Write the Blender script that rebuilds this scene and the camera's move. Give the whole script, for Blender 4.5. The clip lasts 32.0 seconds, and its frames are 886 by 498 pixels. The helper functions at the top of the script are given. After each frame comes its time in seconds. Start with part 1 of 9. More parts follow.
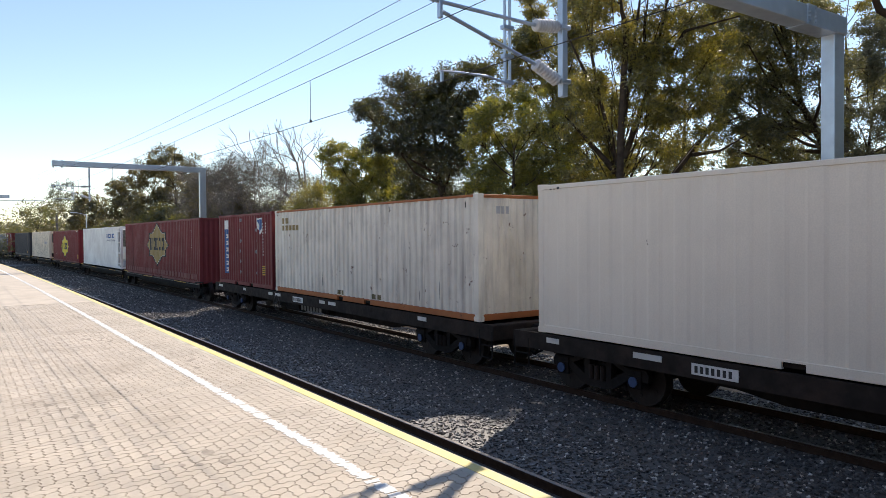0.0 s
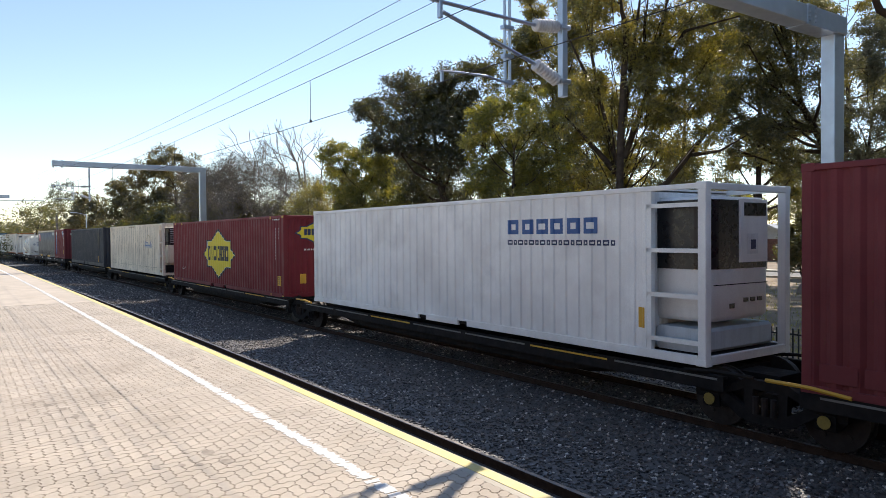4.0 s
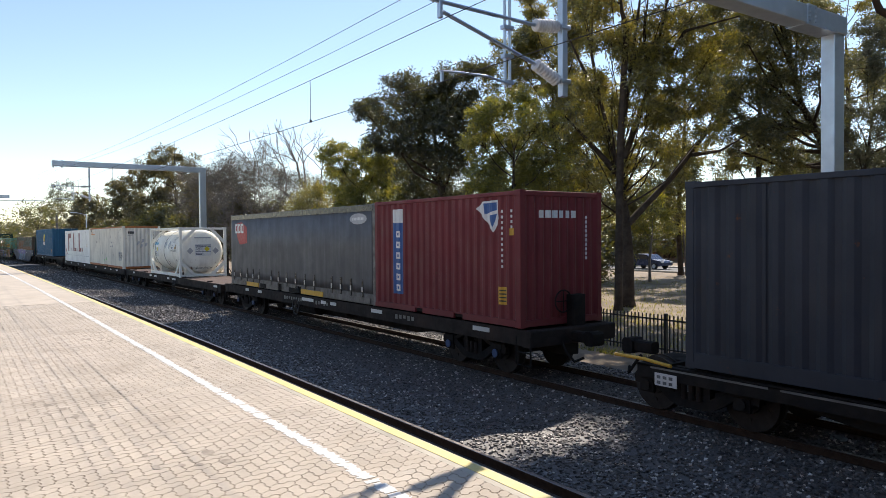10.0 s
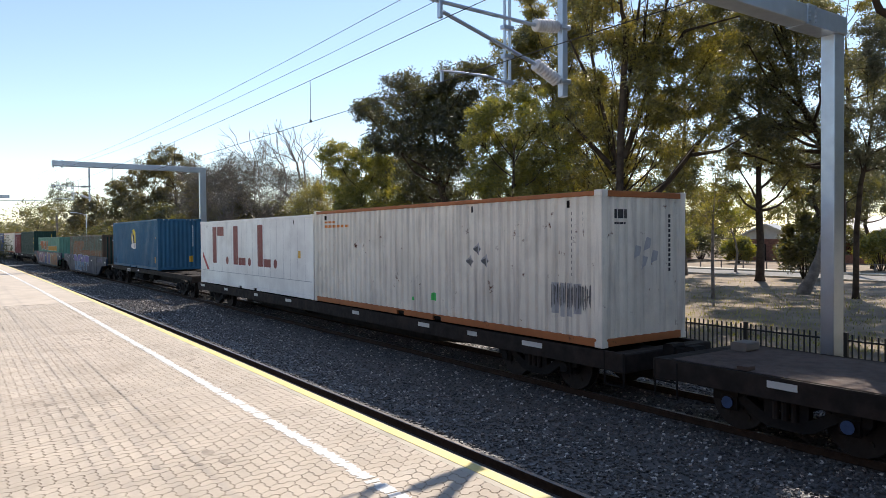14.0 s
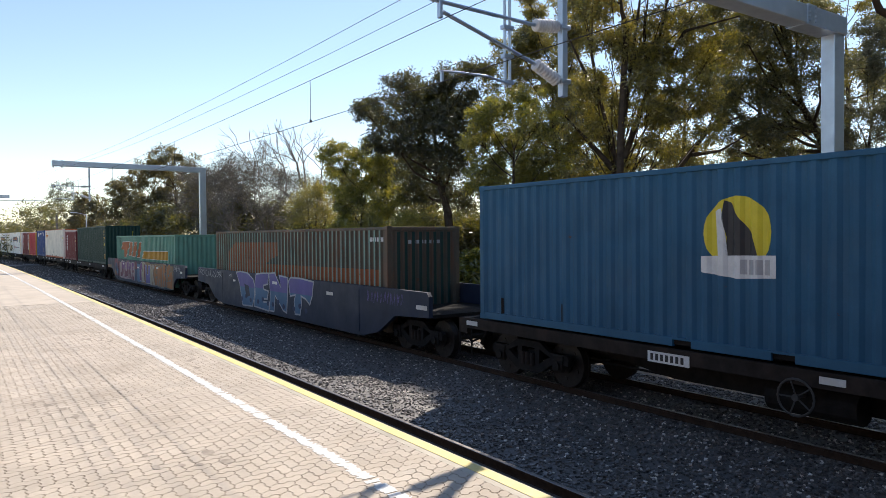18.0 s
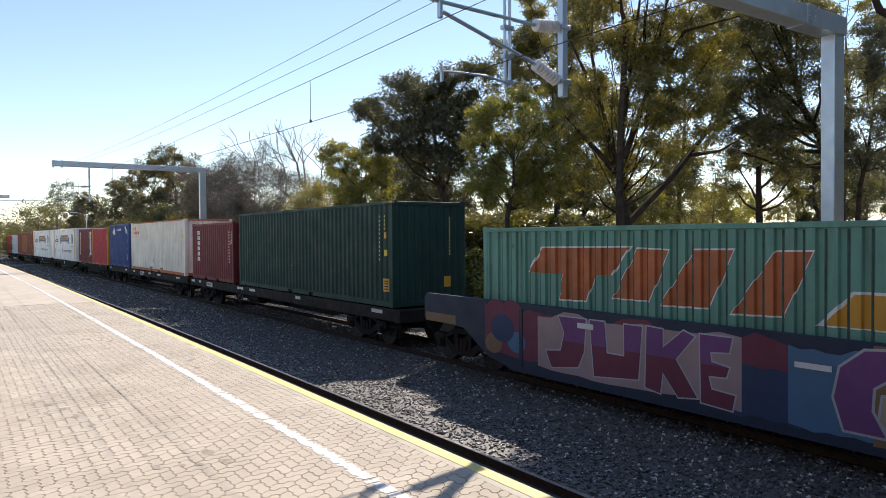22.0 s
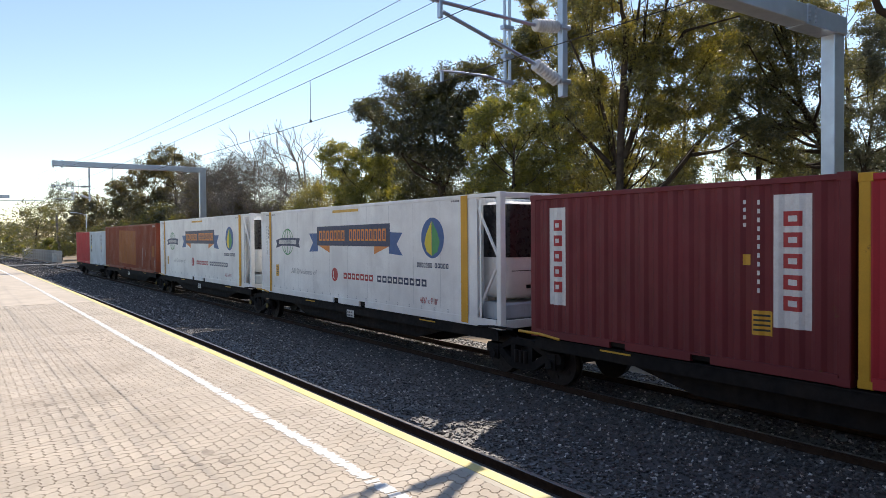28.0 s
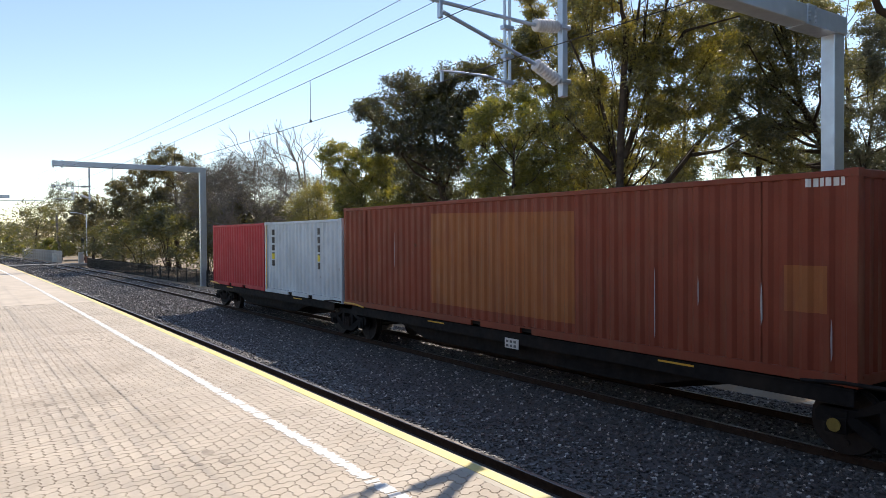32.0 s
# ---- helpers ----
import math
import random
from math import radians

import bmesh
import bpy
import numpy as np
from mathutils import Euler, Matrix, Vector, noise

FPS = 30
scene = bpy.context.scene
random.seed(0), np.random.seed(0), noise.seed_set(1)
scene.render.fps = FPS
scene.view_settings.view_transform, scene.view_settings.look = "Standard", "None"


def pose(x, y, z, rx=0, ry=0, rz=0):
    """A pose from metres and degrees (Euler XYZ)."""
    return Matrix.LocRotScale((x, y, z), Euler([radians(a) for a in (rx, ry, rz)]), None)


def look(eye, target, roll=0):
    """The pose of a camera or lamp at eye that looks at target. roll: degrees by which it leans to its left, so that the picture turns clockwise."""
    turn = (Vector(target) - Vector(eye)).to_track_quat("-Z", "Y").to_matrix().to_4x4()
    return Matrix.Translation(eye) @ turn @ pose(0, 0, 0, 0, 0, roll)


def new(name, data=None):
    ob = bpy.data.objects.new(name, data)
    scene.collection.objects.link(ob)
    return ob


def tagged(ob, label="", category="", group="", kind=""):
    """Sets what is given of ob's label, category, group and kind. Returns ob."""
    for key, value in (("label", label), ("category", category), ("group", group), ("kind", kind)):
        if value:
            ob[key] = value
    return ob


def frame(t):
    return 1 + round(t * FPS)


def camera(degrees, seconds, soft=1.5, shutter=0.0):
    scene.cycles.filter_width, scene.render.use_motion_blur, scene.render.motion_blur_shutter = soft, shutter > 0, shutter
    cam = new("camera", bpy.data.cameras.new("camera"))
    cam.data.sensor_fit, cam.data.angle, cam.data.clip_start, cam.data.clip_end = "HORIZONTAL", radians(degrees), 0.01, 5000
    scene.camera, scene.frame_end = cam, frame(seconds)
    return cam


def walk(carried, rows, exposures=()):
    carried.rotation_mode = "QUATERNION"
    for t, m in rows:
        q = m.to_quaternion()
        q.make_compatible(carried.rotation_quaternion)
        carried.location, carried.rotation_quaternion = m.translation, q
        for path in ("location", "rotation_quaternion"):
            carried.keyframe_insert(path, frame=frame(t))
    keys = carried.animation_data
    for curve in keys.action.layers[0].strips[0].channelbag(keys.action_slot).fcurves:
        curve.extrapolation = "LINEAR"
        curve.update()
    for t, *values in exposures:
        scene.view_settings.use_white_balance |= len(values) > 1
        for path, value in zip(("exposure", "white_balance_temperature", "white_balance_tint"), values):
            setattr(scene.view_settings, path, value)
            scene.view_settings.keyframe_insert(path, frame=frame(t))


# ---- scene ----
# Track plan: z = 0 at rail top, x across the line, y along it (a gentle left-hand curve ahead).
CURVE = 2.251e-4
EYE = (0.0, 0.0, 3.05)


def bend(x, y):
    """x of a line that runs beside the track at distance x abeam of the camera."""
    return x - CURVE * y * y if y > 0 else x


def heading(y):
    return math.degrees(math.atan(2 * CURVE * y)) if y > 0 else 0.0


def aim(yaw, pitch):
    a, b = radians(yaw), radians(pitch)
    return (EYE[0] + math.sin(a) * math.cos(b), EYE[1] + math.cos(a) * math.cos(b), EYE[2] + math.sin(b))


cam = camera(64.395, 32.0, soft=0.75)
STAND = look(EYE, aim(34.448, -1.074), -0.441)
walk(cam, [(0.0, STAND), (32.0, STAND)], [(0.0, 0.5, 6750, 13), (32.0, 0.5, 6750, 13)])

# ---- light ----
SUN_AZ, SUN_EL = 55.0, 44.9
world = bpy.data.worlds.new("sky")
scene.world = world
world.use_nodes = True
wn = world.node_tree.nodes
sky = wn.new("ShaderNodeTexSky")
sky.sky_type = "NISHITA"
sky.sun_disc = False
sky.sun_elevation, sky.sun_rotation = radians(SUN_EL), radians(SUN_AZ)
sky.air_density, sky.dust_density, sky.ozone_density = 1.0, 0.05, 1.35
wn["Background"].inputs["Strength"].default_value = 0.13
world.node_tree.links.new(sky.outputs[0], wn["Background"].inputs["Color"])
sun_data = bpy.data.lights.new("sun", "SUN")
sun_data.energy, sun_data.angle, sun_data.color = 4.6, radians(0.53), (1.0, 0.94, 0.84)
sun = new("sun", sun_data)
sun.matrix_world = look((60 * math.sin(radians(SUN_AZ)), 60 * math.cos(radians(SUN_AZ)), 60 * math.tan(radians(SUN_EL))), (0, 0, 0))


# ---- materials ----
def mat(name, base, rough=0.6, metal=0.0, var=0.25, scale=3.0, grain=60.0, bump=0.1, dirt=None, dirt_amt=0.0, dirt_scale=1.5,
        streak=0.0, rust=0.0, rust_scale=4.0, spec=0.5, per_object=0.0, island=0.0, lane=0.0, pale=None):
    """A surface: base colour broken up at two scales, with stains, runs, rust and fine relief."""
    m = bpy.data.materials.new(name)
    m.use_nodes = True
    n, ln = m.node_tree.nodes, m.node_tree.links
    b = n["Principled BSDF"]
    b.inputs["Metallic"].default_value = metal
    b.inputs["Specular IOR Level"].default_value = spec
    tc = n.new("ShaderNodeTexCoord")

    def noise_tex(sc, detail=4.0, stretch=None, rough_n=0.6):
        t = n.new("ShaderNodeTexNoise")
        t.inputs["Scale"].default_value, t.inputs["Detail"].default_value, t.inputs["Roughness"].default_value = sc, detail, rough_n
        src = tc.outputs["Object"]
        if stretch:
            mp = n.new("ShaderNodeMapping")
            mp.inputs["Scale"].default_value = stretch
            ln.new(src, mp.inputs[0])
            src = mp.outputs[0]
        ln.new(src, t.inputs["Vector"])
        return t.outputs["Fac"]

    def ramp(fac, lo, hi, a=0.0, c=1.0):
        r = n.new("ShaderNodeMapRange")
        r.inputs["From Min"].default_value, r.inputs["From Max"].default_value = lo, hi
        r.inputs["To Min"].default_value, r.inputs["To Max"].default_value = a, c
        ln.new(fac, r.inputs[0])
        return r.outputs[0]

    def mix(fac, a, c, blend="MIX"):
        x = n.new("ShaderNodeMix")
        x.data_type, x.blend_type = "RGBA", blend
        for sock, v in ((x.inputs[0], fac), (x.inputs[6], a), (x.inputs[7], c)):
            if isinstance(v, (int, float)):
                sock.default_value = v
            elif isinstance(v, tuple):
                sock.default_value = (*v, 1.0)
            else:
                ln.new(v, sock)
        return x.outputs[2]

    dark = tuple(c * (1 - var) for c in base)
    light = tuple(min(1.0, c * (1 + var)) for c in base)
    col = mix(ramp(noise_tex(scale), 0.35, 0.65), dark, light)
    col = mix(ramp(noise_tex(grain, 3.0), 0.3, 0.7, 0.0, 0.35), col, tuple(c * 0.75 for c in base))
    if dirt and dirt_amt:
        col = mix(ramp(noise_tex(dirt_scale, 6.0), 0.62 - 0.35 * dirt_amt, 0.78, 0.0, min(1.0, dirt_amt * 1.4)), col, dirt)
    if streak:
        col = mix(ramp(noise_tex(1.0, 4.0, (6.0, 6.0, 0.55)), 0.5, 0.75, 0.0, streak), col, dirt or (0.05, 0.04, 0.03))
    if lane:
        col = mix(ramp(noise_tex(1.0, 5.0, (2.6, 0.10, 1.0)), 0.46, 0.66, 0.0, lane), col, dirt)
    if rust:
        col = mix(ramp(noise_tex(rust_scale, 7.0, None, 0.72), 0.70 - 0.14 * rust, 0.74 - 0.1 * rust), col, (0.13, 0.05, 0.022))
    if per_object:
        oi = n.new("ShaderNodeObjectInfo")
        col = mix(1.0, col, mix(oi.outputs["Random"], (1 - per_object,) * 3, (1 + per_object,) * 3), "MULTIPLY")
    if island:
        g = n.new("ShaderNodeNewGeometry")
        col = mix(1.0, col, mix(g.outputs["Random Per Island"], (1 - island,) * 3, (1 + island,) * 3), "MULTIPLY")
    if pale:
        g = n.new("ShaderNodeNewGeometry")
        col = mix(ramp(g.outputs["Random Per Island"], 0.90, 0.93), col, pale)
    ln.new(col, b.inputs["Base Color"])
    ln.new(ramp(noise_tex(scale * 2.3), 0.3, 0.7, max(0.02, rough - 0.12), min(1.0, rough + 0.12)), b.inputs["Roughness"])
    if bump:
        bp = n.new("ShaderNodeBump")
        bp.inputs["Strength"].default_value, bp.inputs["Distance"].default_value = bump, 0.01
        ln.new(noise_tex(grain, 5.0), bp.inputs["Height"])
        ln.new(bp.outputs[0], b.inputs["Normal"])
    return m


def leaf_mat(name, a, c, glow):
    """Leaves: two greens by clump, light let through from behind."""
    m = bpy.data.materials.new(name)
    m.use_nodes = True
    n, ln = m.node_tree.nodes, m.node_tree.links
    n.remove(n["Principled BSDF"])
    tc = n.new("ShaderNodeTexCoord")
    t = n.new("ShaderNodeTexNoise")
    t.inputs["Scale"].default_value = 0.55
    ln.new(tc.outputs["Object"], t.inputs["Vector"])
    g = n.new("ShaderNodeNewGeometry")
    add = n.new("ShaderNodeMath")
    add.operation = "MULTIPLY_ADD"
    ln.new(g.outputs["Random Per Island"], add.inputs[0])
    add.inputs[1].default_value = 0.5
    ln.new(t.outputs["Fac"], add.inputs[2])
    cr = n.new("ShaderNodeValToRGB")
    cr.color_ramp.elements[0].position, cr.color_ramp.elements[1].position = 0.45, 1.0
    cr.color_ramp.elements[0].color, cr.color_ramp.elements[1].color = (*a, 1), (*c, 1)
    ln.new(add.outputs[0], cr.inputs[0])
    d = n.new("ShaderNodeBsdfDiffuse")
    tr = n.new("ShaderNodeBsdfTranslucent")
    gl = n.new("ShaderNodeBsdfGlossy")
    gl.inputs["Roughness"].default_value = 0.38
    gl.inputs["Color"].default_value = (0.9, 0.9, 0.9, 1)
    up = n.new("ShaderNodeMix")
    up.data_type, up.blend_type = "RGBA", "MULTIPLY"
    up.inputs[0].default_value = 1.0
    up.inputs[7].default_value = (*glow, 1)
    ln.new(cr.outputs[0], d.inputs[0])
    ln.new(cr.outputs[0], up.inputs[6])
    ln.new(up.outputs[2], tr.inputs[0])
    m1, m2 = n.new("ShaderNodeMixShader"), n.new("ShaderNodeMixShader")
    m1.inputs[0].default_value, m2.inputs[0].default_value = 0.5, 0.10
    ln.new(d.outputs[0], m1.inputs[1])
    ln.new(tr.outputs[0], m1.inputs[2])
    ln.new(m1.outputs[0], m2.inputs[1])
    ln.new(gl.outputs[0], m2.inputs[2])
    ln.new(m2.outputs[0], n["Material Output"].inputs[0])
    return m


RUSTY = (0.12, 0.055, 0.03)
GRIME = (0.035, 0.03, 0.026)
M_BALLAST = mat("ballast", (0.070, 0.060, 0.053), 0.6, var=0.4, scale=9, grain=22, bump=0.8, dirt=(0.12, 0.105, 0.095), dirt_amt=0.4, spec=0.9)
# earth's dark patches are leaf litter, and stand in for missing tree shade
M_EARTH = mat("park_earth", (0.265, 0.20, 0.138), 0.95, var=0.3, scale=0.6, grain=9, bump=0.5, dirt=(0.11, 0.085, 0.055), dirt_amt=0.5, dirt_scale=0.7)
M_PAVER = mat("paver", (0.52, 0.445, 0.36), 0.85, var=0.10, scale=1.2, grain=90, bump=0.25, lane=0.09, dirt=(0.34, 0.27, 0.20), dirt_amt=0.30, dirt_scale=0.9, per_object=0.05, island=0.05)
M_BED = mat("paver_joint", (0.20, 0.16, 0.125), 0.95, var=0.2, scale=1.5, grain=80, bump=0.2)
M_CONC = mat("coping_concrete", (0.52, 0.47, 0.38), 0.85, var=0.15, scale=2, grain=70, bump=0.25, dirt=(0.2, 0.17, 0.14), dirt_amt=0.4)
M_WALL = mat("platform_wall", (0.16, 0.13, 0.11), 0.9, var=0.25, scale=2, grain=50, bump=0.3, streak=0.5)
M_WHITE_LINE = mat("white_line_paint", (0.78, 0.77, 0.74), 0.7, var=0.06, scale=4, grain=60, bump=0.2, dirt=(0.48, 0.41, 0.33), dirt_amt=0.5, dirt_scale=14)
M_STAIN = mat("paving_stain", (0.33, 0.28, 0.225), 0.9, var=0.2, scale=9, grain=60, bump=0.1)
M_YELLOW_LINE = mat("yellow_edge_paint", (0.78, 0.63, 0.24), 0.65, var=0.08, scale=3, grain=60, bump=0.2, dirt=(0.45, 0.36, 0.2), dirt_amt=0.4, dirt_scale=6)
M_RAIL = mat("rail_rust", (0.050, 0.030, 0.020), 0.85, spec=0.2, metal=0.1, var=0.3, scale=8, grain=60, bump=0.3)
M_RAIL_TOP = mat("rail_polished_head", (0.26, 0.23, 0.21), 0.38, metal=0.9, var=0.1, scale=5, grain=90, bump=0.02)
M_SLEEPER = mat("concrete_sleeper", (0.26, 0.23, 0.20), 0.9, var=0.2, scale=3, grain=40, bump=0.3, dirt=(0.09, 0.07, 0.055), dirt_amt=0.6)
M_GALV = mat("galvanised_steel", (0.50, 0.56, 0.63), 0.40, metal=0.85, var=0.05, scale=2.5, grain=90, bump=0.02, streak=0.14, dirt=(0.36, 0.39, 0.43))
M_INSUL = mat("grey_insulator", (0.52, 0.53, 0.55), 0.35, var=0.06, scale=9, grain=60, bump=0.03)
M_WIRE = mat("dark_wire", (0.05, 0.047, 0.045), 0.5, metal=0.6, var=0.2, scale=9, grain=60, bump=0)
M_BARK = mat("eucalypt_bark", (0.062, 0.046, 0.035), 0.9, spec=0.2, var=0.4, scale=2.5, grain=25, bump=0.7, dirt=(0.13, 0.105, 0.083), dirt_amt=0.4, dirt_scale=2.2)
M_BARK_GREY = mat("grey_bark", (0.22, 0.19, 0.17), 0.9, var=0.35, scale=3, grain=25, bump=0.6)
M_LEAF_DARK = leaf_mat("leaf_dark_green", (0.034, 0.042, 0.015), (0.140, 0.130, 0.036), (1.85, 1.7, 0.6))
M_LEAF_OLIVE = leaf_mat("leaf_olive_green", (0.056, 0.061, 0.016), (0.255, 0.222, 0.042), (1.8, 1.65, 0.5))
M_LEAF_LIGHT = leaf_mat("leaf_light_green", (0.065, 0.080, 0.015), (0.30, 0.275, 0.045), (1.9, 1.8, 0.5))
M_LEAF_DEEP = leaf_mat("leaf_deep_green", (0.022, 0.029, 0.012), (0.085, 0.082, 0.028), (1.7, 1.6, 0.6))
M_LEAF_DUSK = leaf_mat("leaf_grey_olive", (0.046, 0.047, 0.020), (0.165, 0.140, 0.052), (1.6, 1.45, 0.6))
M_LEAF_GREY = leaf_mat("leaf_grey_green", (0.075, 0.078, 0.05), (0.15, 0.15, 0.085), (1.2, 1.2, 0.8))
M_TWIG = leaf_mat("fine_grey_twigs", (0.060, 0.050, 0.036), (0.105, 0.086, 0.060), (0.8, 0.8, 0.7))
M_FENCE = mat("black_fence_paint", (0.018, 0.018, 0.018), 0.5, var=0.2, scale=5, grain=50, bump=0.05)
M_ASPHALT = mat("road_asphalt", (0.17, 0.165, 0.16), 0.9, var=0.12, scale=1.2, grain=60, bump=0.25)
M_UNDER = mat("underframe_black", (0.014, 0.0125, 0.012), 0.85, spec=0.2, var=0.35, scale=4, grain=40, bump=0.25, dirt=(0.035, 0.026, 0.019), dirt_amt=0.5)
M_SOLE = mat("sole_bar_brown", (0.026, 0.020, 0.017), 0.8, spec=0.2, var=0.3, scale=3, grain=40, bump=0.15, dirt=(0.065, 0.04, 0.03), dirt_amt=0.4)
M_DECK = mat("rusty_deck", (0.095, 0.058, 0.045), 0.85, var=0.35, scale=2.5, grain=30, bump=0.4, dirt=(0.07, 0.045, 0.035), dirt_amt=0.5)
M_DECK_DARK = mat("deck_plate_dark", (0.022, 0.017, 0.015), 0.95, var=0.45, scale=2.5, grain=18, bump=0.6, dirt=(0.05, 0.035, 0.026), dirt_amt=0.5, spec=0.2)
M_WHEEL = mat("wheel_steel", (0.035, 0.029, 0.026), 0.55, metal=0.6, var=0.3, scale=6, grain=40, bump=0.2)
M_BLUE_HUB = mat("blue_axle_cap", (0.03, 0.07, 0.17), 0.5, var=0.15, scale=9, grain=60, bump=0.05)
M_YEL_HUB = mat("yellow_axle_cap", (0.24, 0.17, 0.03), 0.5, var=0.15, scale=9, grain=60, bump=0.05)
M_STRIPE_Y = mat("yellow_reflector", (0.65, 0.36, 0.03), 0.45, var=0.1, scale=3, grain=50, bump=0)
M_STRIPE_W = mat("white_reflector", (0.66, 0.65, 0.62), 0.45, var=0.1, scale=3, grain=50, bump=0, dirt=(0.3, 0.26, 0.22), dirt_amt=0.4)
M_DEC_W = mat("decal_white", (0.74, 0.74, 0.72), 0.5, var=0.06, scale=5, grain=50, bump=0, dirt=(0.42, 0.39, 0.36), dirt_amt=0.3, dirt_scale=8)
M_DEC_K = mat("decal_black", (0.02, 0.02, 0.024), 0.5, var=0.15, scale=5, grain=50, bump=0)
M_DEC_Y = mat("decal_yellow", (0.72, 0.58, 0.03), 0.5, var=0.05, scale=5, grain=50, bump=0)
M_DEC_GOLD = mat("decal_faded_gold", (0.34, 0.25, 0.10), 0.6, var=0.15, scale=3, grain=50, bump=0)
M_DEC_BLUE = mat("decal_blue", (0.030, 0.105, 0.30), 0.5, var=0.08, scale=5, grain=50, bump=0)
M_DEC_RIM = mat("decal_blue_black", (0.010, 0.012, 0.020), 0.5, var=0.08, scale=5, grain=50, bump=0)
M_DEC_NAVY = mat("decal_navy", (0.012, 0.028, 0.09), 0.5, var=0.08, scale=5, grain=50, bump=0)
M_DEC_RED = mat("decal_red", (0.42, 0.03, 0.035), 0.5, var=0.1, scale=5, grain=50, bump=0)
M_BRAND_ORANGE = mat("brand_orange_brown", (0.44, 0.125, 0.035), 0.6, var=0.2, scale=2, grain=50, bump=0, dirt=(0.22, 0.08, 0.04), dirt_amt=0.35, streak=0.3)
M_DEC_DARK_RED = mat("decal_dark_red", (0.20, 0.022, 0.025), 0.55, var=0.15, scale=4, grain=50, bump=0)
M_DEC_ORANGE = mat("decal_orange", (0.72, 0.24, 0.04), 0.5, var=0.12, scale=3, grain=50, bump=0)
M_DEC_GREEN = mat("decal_green", (0.05, 0.30, 0.09), 0.5, var=0.1, scale=5, grain=50, bump=0)
M_DEC_CYAN = mat("decal_cyan", (0.05, 0.42, 0.62), 0.5, var=0.1, scale=5, grain=50, bump=0)
M_DEC_GREY = mat("decal_grey", (0.42, 0.42, 0.43), 0.5, var=0.1, scale=5, grain=50, bump=0)


# ---- mesh building ----
class Build:
    """Collects corners and faces of one mesh."""

    def __init__(self):
        self.v, self.f = [], []

    def face(self, *pts):
        k = len(self.v)
        self.v += [tuple(p) for p in pts]
        self.f.append(tuple(range(k, k + len(pts))))
        return self

    def box(self, x0, x1, y0, y1, z0, z1, c=0.0):
        """A box; c chamfers its four edges along the longest side."""
        if c <= 0:
            k = len(self.v)
            self.v += [(x, y, z) for x in (x0, x1) for y in (y0, y1) for z in (z0, z1)]
            self.f += [tuple(k + i for i in q) for q in ((0, 1, 3, 2), (4, 6, 7, 5), (0, 4, 5, 1), (2, 3, 7, 6), (0, 2, 6, 4), (1, 5, 7, 3))]
            return self
        d = (x1 - x0, y1 - y0, z1 - z0)
        ax = d.index(max(d))
        lo, hi = (x0, y0, z0), (x1, y1, z1)
        u, w = [i for i in range(3) if i != ax]
        c = min(c, d[u] * 0.45, d[w] * 0.45)
        ring = [(lo[u] + c, lo[w]), (hi[u] - c, lo[w]), (hi[u], lo[w] + c), (hi[u], hi[w] - c), (hi[u] - c, hi[w]), (lo[u] + c, hi[w]), (lo[u], hi[w] - c), (lo[u], lo[w] + c)]
        if ax == 1:
            ring.reverse()
        a, b = [], []
        for p, q in ring:
            for out, e in ((a, lo[ax]), (b, hi[ax])):
                r = [0, 0, 0]
                r[u], r[w], r[ax] = p, q, e
                out.append(tuple(r))
        return self.loft([a, b])

    def loft(self, rings, caps=True, closed=True):
        k, n = len(self.v), len(rings[0])
        for r in rings:
            self.v += [tuple(p) for p in r]
        for i in range(len(rings) - 1):
            for j in range(n if closed else n - 1):
                a, b = k + i * n + j, k + i * n + (j + 1) % n
                self.f.append((a, b, b + n, a + n))
        if caps:
            self.f.append(tuple(k + j for j in reversed(range(n))))
            self.f.append(tuple(k + (len(rings) - 1) * n + j for j in range(n)))
        return self

    def tube(self, path, radii, seg=8, caps=True):
        """A round tube along a path of points."""
        rings = []
        path = [Vector(p) for p in path]
        if not isinstance(radii, (list, tuple)):
            radii = [radii] * len(path)
        ref = None
        for i, p in enumerate(path):
            d = (path[min(i + 1, len(path) - 1)] - path[max(i - 1, 0)]).normalized()
            if ref is None:
                ref = Vector((0, 0, 1)) if abs(d.z) < 0.9 else Vector((1, 0, 0))
            s = d.cross(ref).normalized()
            t = s.cross(d).normalized()
            ref = t
            rings.append([p + (s * math.cos(2 * math.pi * j / seg) + t * math.sin(2 * math.pi * j / seg)) * radii[i] for j in range(seg)])
        return self.loft(rings, caps)

    def disc(self, c, axis, r, h, seg=16, r2=None):
        a = Vector(axis).normalized()
        return self.tube([Vector(c) - a * h / 2, Vector(c) + a * h / 2], [r, r if r2 is None else r2], seg)

    def mesh(self, name):
        me = bpy.data.meshes.new(name)
        me.from_pydata(self.v, [], self.f)
        return me


def part(name, b, material, parent, label="", smooth=False):
    """Links a built mesh as one object under its thing or part."""
    me = b.mesh(name) if isinstance(b, Build) else b
    if not me.materials:
        me.materials.append(material)
    if smooth:
        me.shade_smooth()
    ob = new(name, me)
    ob.parent = parent
    if label:
        tagged(ob, label)
    return ob


def thing(name, label, category, group="", kind="", at=None):
    ob = new(name)
    ob.empty_display_size = 0.3
    if at is not None:
        ob.matrix_world = at
    return tagged(ob, label, category, group, kind)


def solid(name, b, material, label, category, kind="", smooth=False, at=None):
    ob = part(name, b, material, None, "", smooth)
    if at is not None:
        ob.matrix_world = at
    return tagged(ob, label, category, "", kind)


